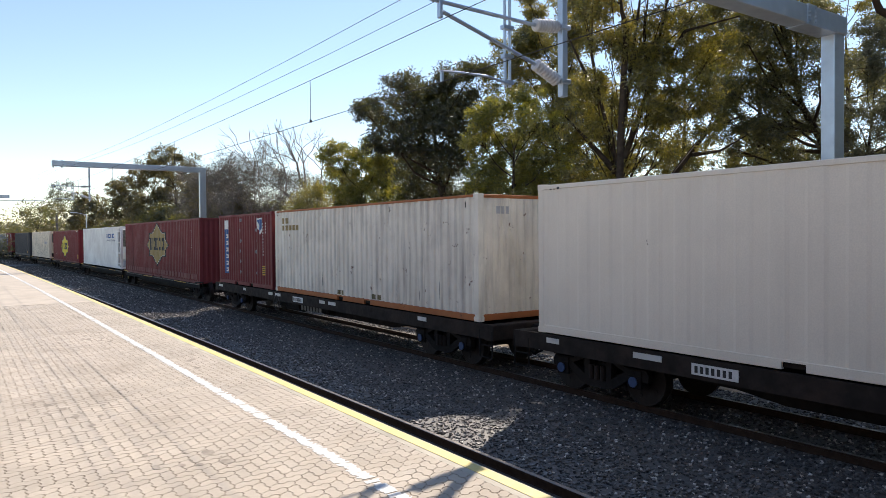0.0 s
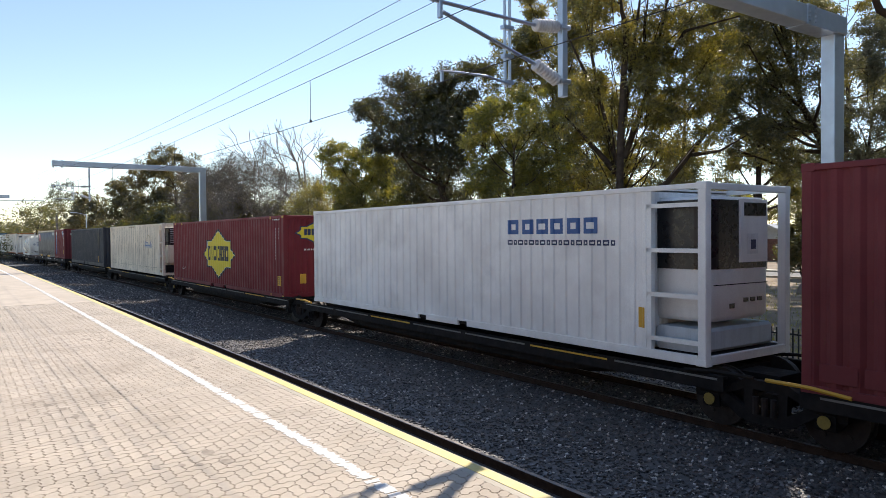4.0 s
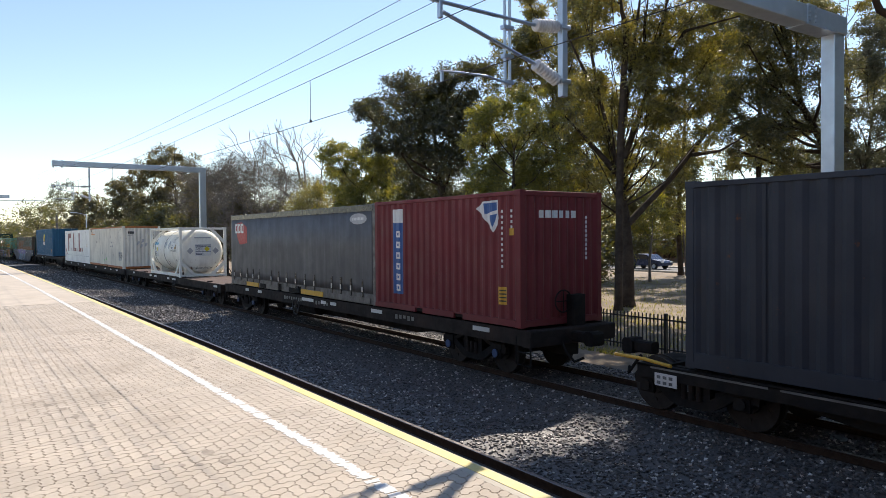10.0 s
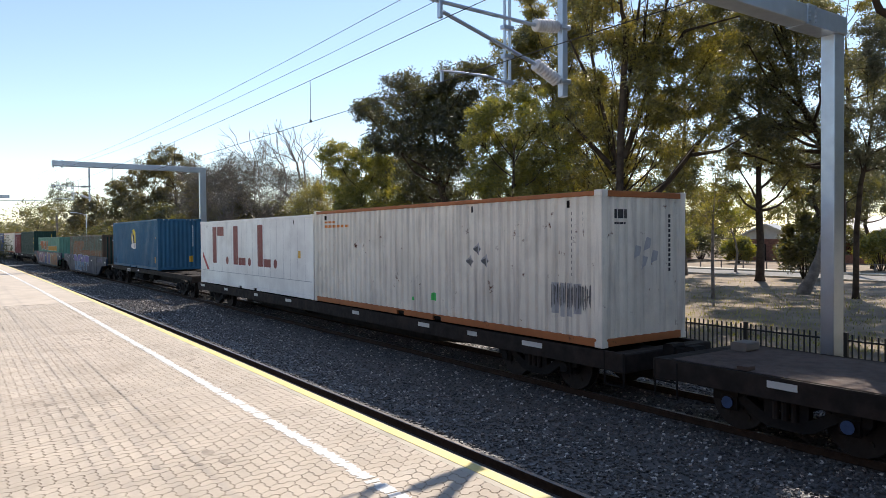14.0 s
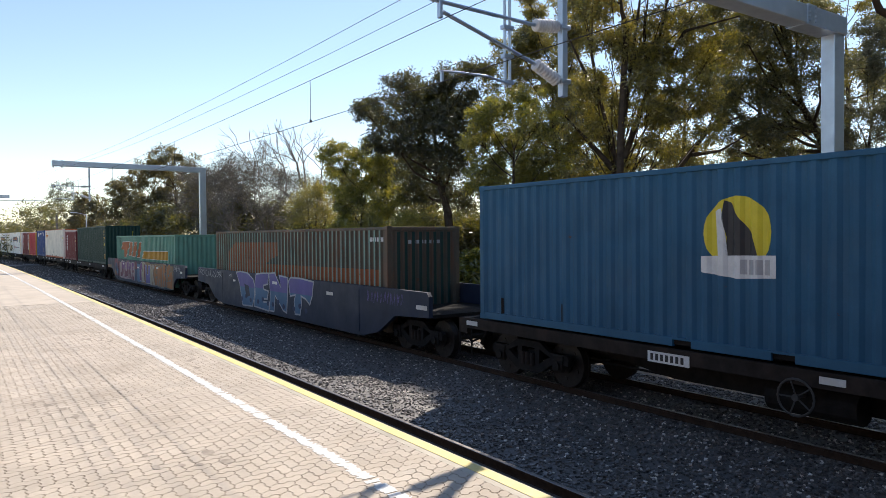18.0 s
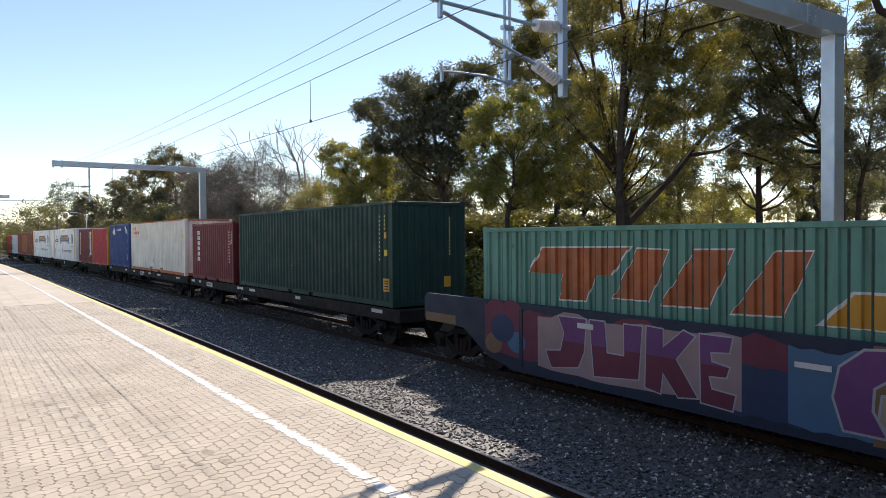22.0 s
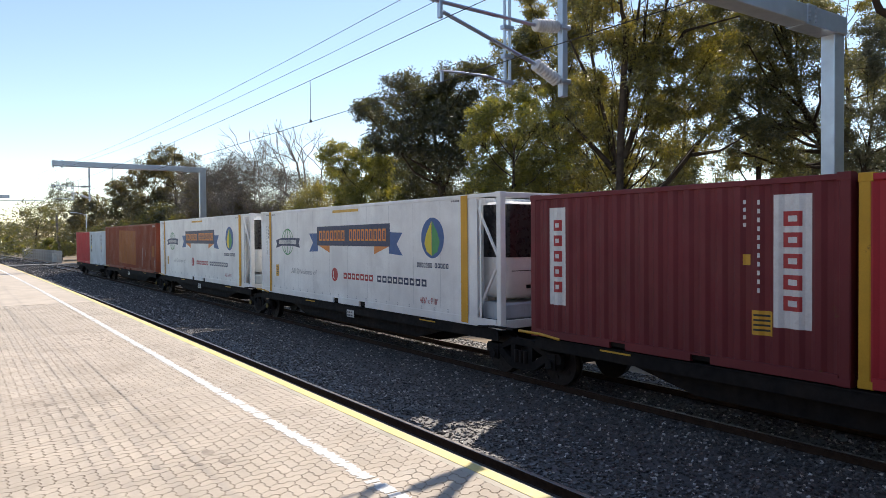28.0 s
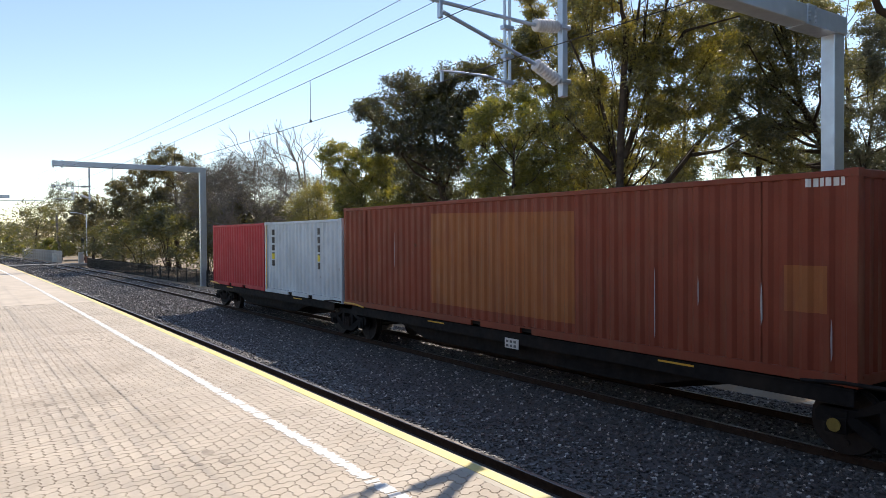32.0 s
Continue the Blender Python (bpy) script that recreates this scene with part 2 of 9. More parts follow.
def raw_mesh(name, verts, quads):
    """A mesh of quads straight from numpy arrays."""
    me = bpy.data.meshes.new(name)
    nf = len(quads)
    me.vertices.add(len(verts))
    me.vertices.foreach_set("co", np.asarray(verts, np.float32).ravel())
    me.loops.add(nf * 4)
    me.loops.foreach_set("vertex_index", np.asarray(quads, np.int32).ravel())
    me.polygons.add(nf)
    me.polygons.foreach_set("loop_start", np.arange(nf, dtype=np.int32) * 4)
    me.update(calc_edges=True)
    return me


# ---- ground, tracks, platform ----
GROUND_Z, BALLAST_Z, PLAT_Z = -0.35, -0.13, 1.10
STEPS = [-60, -40, -20, -10, 0, 10, 20, 30, 40, 50, 60, 75, 90, 110, 130, 160, 200, 250]


def ribbon(b, x0, x1, z, thick, y0=-60, y1=250):
    """A level strip that follows the line of the track."""
    ys = [y0] + [y for y in STEPS if y0 < y < y1] + [y1]
    b.loft([[(bend(x0, y), y, z - thick), (bend(x1, y), y, z - thick), (bend(x1, y), y, z), (bend(x0, y), y, z)] for y in ys])
    return b


def ground():
    b = Build()
    r = 1500.0
    xs = [-r, -300, -60, 0, 20, 40, 70, 120, 300, r]
    for i in range(9):
        for j in range(9):
            b.face(*[(x, y, GROUND_Z) for x, y in ((xs[i], xs[j] + 40), (xs[i + 1], xs[j] + 40), (xs[i + 1], xs[j + 1] + 40), (xs[i], xs[j + 1] + 40))])
    solid("ground", b, M_EARTH, "dry bare park earth with patchy grass", "ground", "structure")


def ballast():
    b = Build()
    prof = [(3.7, GROUND_Z - 0.2), (3.7, BALLAST_Z), (6.9, BALLAST_Z), (7.9, BALLAST_Z - 0.10), (9.2, BALLAST_Z), (12.7, BALLAST_Z), (13.6, GROUND_Z - 0.02), (13.6, GROUND_Z - 0.2)]
    ys = [y for y in STEPS] + [400]
    b.loft([[(bend(x, y), y, z) for x, z in prof] for y in ys])
    solid("ballast", b, M_BALLAST, "dark grey crushed stone track ballast bed", "ballast", "structure")


def stones():
    """Loose stones over the ballast, thick where the camera is near."""
    rng = np.random.default_rng(5)
    near, far = 62000, 30000
    y = np.concatenate([3.0 + 42.0 * rng.random(near) ** 1.7, 42.0 + 88.0 * rng.random(far) ** 1.4])
    x = np.concatenate([6.12 + 7.1 * rng.random(near), 4.5 + 8.7 * rng.random(far)])
    keep = ~((abs(x - 6.0) < 0.10) | (abs(x - 10.09) < 0.10) | (abs(x - 11.58) < 0.10))
    x, y = x[keep], y[keep]
    n = len(x)
    base = np.interp(x, [3.7, 6.9, 7.9, 9.2, 12.7, 13.6], [BALLAST_Z, BALLAST_Z, BALLAST_Z - 0.10, BALLAST_Z, BALLAST_Z, GROUND_Z])
    size = (0.011 + 0.015 * rng.random(n) ** 1.5) * np.interp(y, [20, 45, 110], [1.0, 1.7, 3.0])
    cube = np.array([(a, c, d) for a in (-1, 1) for c in (-1, 1) for d in (-1, 1)], float)
    pts = cube[None] * size[:, None, None] * (0.55 + 0.6 * rng.random((n, 8, 3)))
    ang = rng.random(n) * 6.28
    ca, sa = np.cos(ang)[:, None], np.sin(ang)[:, None]
    px, py = pts[..., 0] * ca - pts[..., 1] * sa, pts[..., 0] * sa + pts[..., 1] * ca
    pz = pts[..., 2] * 0.75 + px * (rng.random(n)[:, None] - 0.5)
    v = np.stack([px + (x - CURVE * y * y)[:, None], py + y[:, None], pz + (base + size * 0.3)[:, None]], -1).reshape(-1, 3)
    q = np.array([(0, 1, 3, 2), (4, 6, 7, 5), (0, 4, 5, 1), (2, 3, 7, 6), (1, 5, 7, 3)])
    quads = (q[None] + np.arange(n)[:, None, None] * 8).reshape(-1, 4)
    ob = new("ballast_stones", raw_mesh("ballast_stones", v, quads))
    ob.data.materials.append(M_STONE)
    ob.data.shade_flat()
    tagged(ob, "loose grey crushed stones of the track ballast", "ballast stones", "", "stuff")


M_STONE = mat("ballast_stone", (0.104, 0.089, 0.080), 0.55, spec=0.9, var=0.4, scale=9, grain=50, bump=0.3, dirt=(0.06, 0.05, 0.045), dirt_amt=0.35, island=0.85, pale=(0.56, 0.50, 0.44))


def sky_screens():
    """Unseen back wall, building and awning, added to dim sky light on the train."""
    solid("wall_station", Build().box(-9.6, -9.2, -70, 18, PLAT_Z - 1.4, 6.0), M_SCREEN, "unseen plain brick wall added to block low sky", "wall", "structure")
    b = Build().box(-9.15, -3.2, -60, -5, PLAT_Z, 7.5)
    solid("station_building", b, M_SCREEN, "unseen plain brick block added to dim the sky behind", "building", "structure")
    b = Build().box(-3.15, 3.3, -60, 1.5, 5.0, 5.35).box(3.0, 3.3, -60, 1.5, 4.6, 5.0)
    for y in range(-58, -4, 8):
        b.box(1.2, 1.4, y, y + 0.2, PLAT_Z, 5.0)
    solid("awning", b, M_UNDER, "unseen dark awning on posts, added to block sky", "awning", "structure")


M_SCREEN = mat("screen_brick", (0.32, 0.23, 0.18), 0.9, var=0.25, scale=3, grain=40, bump=0.3)


def rail_track(name, left, gauge, label):
    """Two rails on sleepers; left: x of the near rail's middle."""
    t = thing(name, label, "railway track", "", "structure")
    for x in (left, left + gauge + 0.07):
        b, head = Build(), Build()
        ys = STEPS + [400]
        b.loft([[(bend(x, y) + u, y, z) for u, z in ((-0.07, -0.16), (0.07, -0.16), (0.07, -0.145), (0.01, -0.12), (0.01, -0.045), (0.034, -0.035), (0.034, -0.006), (-0.034, -0.006), (-0.034, -0.035), (-0.01, -0.045), (-0.01, -0.12), (-0.07, -0.145))] for y in ys])
        head.loft([[(bend(x, y) + u, y, z) for u, z in ((-0.033, -0.006), (0.033, -0.006), (0.026, 0.0), (-0.026, 0.0))] for y in ys])
        r = part("rail", b, M_RAIL, t)
        part("rail_head", head, M_RAIL_TOP, r, "polished running surface")
    sl = Build()
    mid = left + gauge / 2 + 0.035
    sl.loft([[(u, -0.12, -0.36), (u, 0.12, -0.36), (u, 0.09, -0.155 - (0.02 if abs(u) < 0.5 else 0)), (u, -0.09, -0.155 - (0.02 if abs(u) < 0.5 else 0))] for u in (-1.25, -0.5, 0.5, 1.25)])
    me = sl.mesh("sleeper")
    me.materials.append(M_SLEEPER)
    for i in range(110):
        y = -6 + i * 0.66
        s = part("sleeper", me, M_SLEEPER, t)
        s.matrix_world = pose(bend(mid, y), y, 0, 0, 0, heading(y))
    far = Build()
    for i in range(110, 260):
        y = -6 + i * 0.66
        far.box(bend(mid, y) - 1.25, bend(mid, y) + 1.25, y - 0.1, y + 0.1, -0.36, -0.155)
    tagged(part("far_sleepers", far, M_SLEEPER, t), kind="stuff")
    return t


EDGE = 3.62


def platform():
    t = thing("platform", "paved railway platform with concrete coping", "platform", "", "structure")
    part("base", ribbon(Build(), -12, EDGE - 0.18, PLAT_Z - 0.012, 1.6), M_BED, t)
    part("wall", ribbon(Build(), EDGE - 0.18, EDGE - 0.06, PLAT_Z - 0.12, 1.5), M_WALL, t, "dark stained platform wall")
    part("coping", ribbon(Build(), EDGE - 0.21, EDGE, PLAT_Z, 0.118), M_CONC, t)
    part("side_paving", ribbon(Build(), -12, -5.75, PLAT_Z - 0.001, 0.01, -5.0, PAVE_END), M_PAVER, t)
    part("back_paving", ribbon(Build(), -12, EDGE - 0.213, PLAT_Z - 0.001, 0.01, -60, -5.0), M_PAVER, t)
    part("yellow_line", ribbon(Build(), EDGE - 0.138, EDGE - 0.018, PLAT_Z + 0.004, 0.003), M_YELLOW_LINE, t, "worn yellow edge line")
    part("far_paving", ribbon(Build(), -12, EDGE - 0.213, PLAT_Z - 0.001, 0.01, PAVE_END, 250), M_PAVER, t)
    line = Build()
    rng = random.Random(12)
    y = -20.0
    while y < 40:
        d = 0.014 + 0.03 * rng.random()
        x = bend(2.61, y)
        if rng.random() > 0.03:
            line.box(x + 0.045 * rng.random() ** 1.5, x + 0.10 + 0.045 * rng.random() ** 0.7, y, y + d - 0.0015, PLAT_Z + 0.001, PLAT_Z + 0.0042)
        y += d
    tagged(part("white_line", line, M_WHITE_LINE, t, "worn ragged white safety line"), kind="stuff")
    blot = Build()
    for cx, cy, ru, rv, n in ((2.2, 15.2, 0.30, 1.5, 46), (2.45, 19.5, 0.18, 1.0, 22), (0.9, 9.0, 0.5, 1.2, 16), (1.7, 6.4, 0.35, 0.6, 12), (-0.5, 12.0, 0.6, 2.0, 18), (2.95, 12.0, 0.12, 2.4, 18)):
        for k in range(n):
            x, y = cx + ru * rng.gauss(0, 0.5), cy + rv * rng.gauss(0, 0.5)
            r = 0.015 + 0.05 * rng.random() ** 2
            a = rng.random() * 3.14
            blot.face(*[(bend(x, y) + r * (0.6 + 0.5 * rng.random()) * math.cos(a + i), y + 1.5 * r * (0.6 + 0.5 * rng.random()) * math.sin(a + i), PLAT_Z + 0.003 + 0.00002 * len(blot.f)) for i in (0, 0.9, 1.9, 2.9, 4.0, 5.2)])
    tagged(part("stain", blot, M_STAIN, t, "scattered dark stains on the paving"), kind="stuff")
    part("white_line", ribbon(Build(), 2.62, 2.74, PLAT_Z + 0.004, 0.003, 40, 200), M_WHITE_LINE, t, "worn white safety line")
    return t


PAVE_END = 24.0


def pavers(t):
    """Wavy-edged interlocking pavers in herringbone."""
    W = 0.104
    wave = [(0.0, 0.0), (0.20, -0.009), (0.44, -0.009), (0.56, 0.009), (0.80, 0.009)]

    def outline(ni, nj):
        """The rim of a block of ni by nj cells from its corner, anticlockwise."""
        out = []
        for k in range(ni):
            out += [((k + u) * W, d) for u, d in wave]
        for k in range(nj):
            out += [(ni * W + d, (k + u) * W) for u, d in wave]
        for k in range(ni, 0, -1):
            out += [(k * W, nj * W)] + [((k - 1 + u) * W, nj * W + d) for u, d in reversed(wave[1:])]
        for k in range(nj, 0, -1):
            out += [(0.0, k * W)] + [(d, (k - 1 + u) * W) for u, d in reversed(wave[1:])]
        return np.array(out)

    def shrink(o, d):
        nxt, prv = np.roll(o, -1, 0), np.roll(o, 1, 0)
        tan = nxt - prv
        tan /= np.linalg.norm(tan, axis=1)[:, None]
        return o + np.stack([-tan[:, 1], tan[:, 0]], 1) * d

    kinds = []
    for ni, nj in ((2, 1), (1, 2), (1, 1)):
        o = outline(ni, nj)
        kinds.append((shrink(o, 0.0026), shrink(o, 0.0042)))
    shared = {}
    verts, quads, count = [], [], 0
    x_right = EDGE - 0.21
    for j in range(int((PAVE_END + 5.0) / W)):
        y = j * W - 5.0
        left = -5.8
        for i in range(-int((x_right - left) / W), 0):
            res = (i - j) % 4
            if res not in (0, 3):
                continue
            x = x_right + i * W
            kind = 1 if res == 3 else 0 if i < -1 else 2
            o, i2 = kinds[kind]
            h = 0.0006 * math.sin(x * 37.7 + y * 91.3) + 0.001 * math.sin(x * 3.1 + y * 2.3)
            cx = bend(x, y)
            if 3.0 < y < 4.9 and 0.2 < x < 2.5 and count < 290:
                if kind not in shared:
                    b = Build()
                    b.loft([[(*p, -0.03) for p in o], [(*p, -0.002) for p in o], [(*p, 0.0) for p in i2]])
                    shared[kind] = b.mesh("paver")
                    shared[kind].materials.append(M_PAVER)
                p = part("paver", shared[kind], M_PAVER, t)
                p.matrix_world = pose(cx, y, PLAT_Z + h)
                count += 1
                continue
            m, k0 = len(o), len(verts)
            verts += [(cx + p[0], y + p[1], PLAT_Z + h - 0.008) for p in o] + [(cx + p[0], y + p[1], PLAT_Z + h) for p in i2]
            if 1.5 < y < 9:
                quads += [(k0 + q, k0 + (q + 1) % m, k0 + m + (q + 1) % m, k0 + m + q) for q in range(m)]
            # the top, as a strip between the two long rims
            half = m // 2
            quads += [(k0 + m + q, k0 + m + q + 1, k0 + m + m - q - 2, k0 + m + m - q - 1) for q in range(half - 1)]
    ob = part("paving", raw_mesh("paving", verts, quads), M_PAVER, t)
    ob.data.shade_flat()
    tagged(ob, "buff interlocking herringbone pavers with grey scuff marks", kind="stuff")


# ---- overhead line ----
def insulator(b, p, q, r, n=8):
    """A ribbed insulator between two points."""
    p, q = Vector(p), Vector(q)
    path, rad = [], []
    for i in range(n):
        for u, k in ((0.1, 0.55), (0.35, 0.55), (0.4, 1.0), (0.75, 1.0), (0.8, 0.55)):
            path.append(p.lerp(q, (i + u) / n))
            rad.append(r * k)
    b.tube(path, rad, 12)
    return b


def cantilever(t, x, y, top, up=0.0):
    """The hanging post and its arms that hold contact and carrier wire. x: post's middle; top: the beam's underside; up: lifts the arms."""
    part("drop_post", Build().box(x - 0.05, x + 0.05, y - 0.05, y + 0.05, 4.93 + up, top, 0.008), M_GALV, t)
    for z0, z1, x1 in ((5.86, 5.82, 0.50), (5.13, 5.31, 0.50)):
        part("insulator", insulator(Build(), (x - 0.10, y, z0 + up), (x - x1, y, z1 + up), 0.085), M_INSUL, t, "ribbed grey insulator", True)
        part("clamp", Build().box(x - 0.09, x + 0.08, y - 0.08, y + 0.08, z0 + up - 0.03, z0 + up + 0.03, 0.01), M_GALV, t)
    part("top_arm", Build().tube([(x - 0.5, y, 5.82 + up), (x - 2.15, y, 5.86 + up)], 0.026, 8), M_GALV, t)
    part("diagonal_arm", Build().tube([(x - 0.5, y, 5.31 + up), (x - 1.98, y, 5.74 + up)], 0.026, 8), M_GALV, t)
    for dx in (-0.91, -0.99):
        part("register_tube", Build().tube([(x + dx, y + 0.03, 4.96 + up), (x + dx, y + 0.03, 6.15 + up)], 0.02, 8), M_GALV, t)
    for z in (5.02, 5.35, 5.72):
        part("tube_clamp", Build().box(x - 1.03, x - 0.87, y - 0.01, y + 0.07, z + up - 0.025, z + up + 0.025), M_GALV, t)
    part("carrier_clip", Build().box(x - 2.04, x - 1.99, y - 0.03, y + 0.03, 5.66 + up, 5.88 + up, 0.008), M_GALV, t)
    part("steady_arm", Build().tube([(x - 0.95, y, 5.0 + up), (x - 1.3, y, 5.05 + up), (x - 1.6, y, 5.05 + up), (x - 2.05, y, 5.03 + up)], [0.018, 0.018, 0.014, 0.012], 8), M_GALV, t)
    part("wire_clip", Build().box(x - 2.01, x - 1.98, y - 0.02, y + 0.02, 4.9 + up, 5.03 + up), M_GALV, t)


def portal(name, y, x_mast, x_end, z_beam, depth, w, label, arm=None, up=0.0):
    """A steel mast with a box beam over the tracks."""
    t = thing(name, label, "gantry", "overhead line gantries")
    h = w / 2
    part("mast", Build().box(x_mast - 0.53 * w, x_mast + 0.53 * w, y - 0.36 * w, y + 0.36 * w, GROUND_Z, z_beam, 0.012), M_GALV, t)
    part("base_plate", Build().box(x_mast - 0.4, x_mast + 0.4, y - 0.4, y + 0.4, GROUND_Z - 0.05, GROUND_Z + 0.06, 0.02), M_CONC, t, "concrete mast footing")
    part("beam", Build().box(min(x_end, x_mast + h), max(x_end, x_mast + 0.53 * w), y - h, y + h, z_beam, z_beam + depth, 0.012), M_GALV, t)
    part("splice_plate", Build().box(x_mast - 1.25, x_mast - 0.95, y - h - 0.012, y + h + 0.012, z_beam - 0.012, z_beam + depth + 0.012), M_GALV, t)
    for i in range(2):
        for j in range(4):
            part("bolt", Build().disc((x_mast - 1.2 + 0.2 * i, y - h - 0.02, z_beam + 0.05 + j * depth / 4), (0, 1, 0), 0.02, 0.03, 6), M_GALV, t)
    part("splice_plate", Build().box(x_mast - 1.3, x_mast - h, y - h - 0.012, y + h + 0.012, z_beam - 0.024, z_beam - 0.012), M_GALV, t)
    for dx in (5.38, 5.84):
        x = bend(dx, y)
        part("hanger", Build().box(x - 0.05, x + 0.05, y - h - 0.02, y + h + 0.02, z_beam - 0.03, z_beam + depth + 0.03), M_GALV, t)
        part("insulator", insulator(Build(), (x, y, z_beam - 0.02), (x, y, z_beam - (0.34 if z_beam < 7 else 0.10)), 0.05, 4), M_INSUL, t, "", True)
    if arm is not None:
        cantilever(t, arm, y, z_beam, up)
    return t


def wire(name, pts, r, label, droppers=()):
    b = Build().tube(pts, r, 5)
    return solid(name, b, M_WIRE, label, "wire")


def overhead():
    portal("gantry", G1[0], G1[1], 3.9, G1[2], 0.34, 0.36, "galvanised steel railway gantry beside the track", G1[3])
    portal("gantry", G2[0], G2[1], 4.75, G2[2], 0.33, 0.40, "galvanised steel railway gantry far down the line", G2[3], 0.5)
    t3 = thing("gantry", "distant galvanised gantry beam over the platform", "gantry", "overhead line gantries")
    part("mast", Build().box(-6.4, -6.0, 89.8, 90.2, GROUND_Z, 7.8, 0.012), M_GALV, t3)
    part("beam", Build().box(-6.4, 4.5, 89.8, 90.2, 7.5, 7.85, 0.012), M_GALV, t3)
    part("top_arm", Build().tube([(3.0, 90, 7.2), (7.8, 90, 7.3)], 0.05, 6), M_GALV, t3)
    z1, z2 = 4.90, 5.40
    x1, x2 = G1[3] - 2.0, G2[3] - 2.0
    y1, y2 = G1[0], G2[0]
    d = (x2 - x1) / (y2 - y1)
    wire("contact_wire", [(x1 + 0.5, y1 - 60, z1), (x1, y1, z1), (x2, y2, z2), (bend(4.9, 90), 90, 5.6), (bend(4.9, 135), 135, 5.8)], 0.0055, "dark grooved contact wire over the near track")
    za = 5.64
    mid = [(x1 + (x2 - x1) * u, y1 + (y2 - y1) * u, za + 0.57 * u - 0.20 * (1 - (2 * u - 1) ** 2)) for u in [i / 10 for i in range(11)]]
    wire("carrier_wire", [(x1 + 0.5, y1 - 60, za), (x1, y1, za)] + mid[1:] + [(bend(4.9, 70), 70, za + 0.3), (bend(4.9, 90), 90, za + 0.7), (bend(4.9, 135), 135, za + 0.7)], 0.005, "dark stranded carrier wire")
    for u in (0.09, 0.30, 0.52, 0.74, 0.92):
        x, y = x1 + (x2 - x1) * u, y1 + (y2 - y1) * u
        zc = z1 + (z2 - z1) * u
        b = Build().tube([(x, y, zc), (x, y, za + 0.57 * u - 0.20 * (1 - (2 * u - 1) ** 2))], 0.005, 4)
        b.box(x - 0.014, x + 0.014, y - 0.014, y + 0.014, zc - 0.01, zc + 0.04)
        solid("dropper_wire", b, M_WIRE, "thin dropper between carrier and contact wire", "wire")
    for dx in (5.38, 5.84):
        a, c = bend(dx, G1[0]), bend(dx, G2[0])
        pts = [(a + 0.1, G1[0] - 60, 6.3)] + [(a + (c - a) * u, y1 + (y2 - y1) * u, 6.50 * (1 - u) + 7.48 * u - 0.34 * (1 - (2 * u - 1) ** 2)) for u in [i / 8 for i in range(9)]] + [(bend(dx - 1, 90), 90, 7.3), (bend(dx - 1, 135), 135, 7.0)]
        wire("feeder_wire", pts, 0.0048, "dark feeder wire hung from the gantries")


G1 = (7.0, 13.98, 6.86, 6.80)
G2 = (49.6, 13.88, 7.56, 6.82)


# ---- trees ----
def leaves(rng, centres, radii, n, size, droop, chance=None, wide=0.135):
    """Small slender leaves round the clump centres, as quads."""
    c = np.asarray(centres)
    r = np.asarray(radii)
    pick = rng.choice(len(c), n, p=chance)
    off = rng.normal(size=(n, 3))
    off /= np.maximum(np.linalg.norm(off, axis=1), 1e-6)[:, None]
    off *= (rng.random(n) ** 0.45)[:, None] * r[pick][:, None] * np.array([1.0, 1.0, 0.72])
    p = c[pick] + off
    ang = rng.random(n) * 2 * np.pi
    tilt = rng.normal(-droop, 0.55, n)
    u = np.stack([np.cos(ang) * np.cos(tilt), np.sin(ang) * np.cos(tilt), np.sin(tilt)], 1)
    w = rng.normal(size=(n, 3))
    w -= u * (w * u).sum(1)[:, None]
    w /= np.linalg.norm(w, axis=1)[:, None]
    ln = (size * (0.7 + 0.6 * rng.random(n)))[:, None]
    v = np.stack([p, p + u * ln * 0.5 + w * ln * wide, p + u * ln, p + u * ln * 0.5 - w * ln * wide], 1).reshape(-1, 3)
    return v, np.arange(n * 4).reshape(-1, 4)


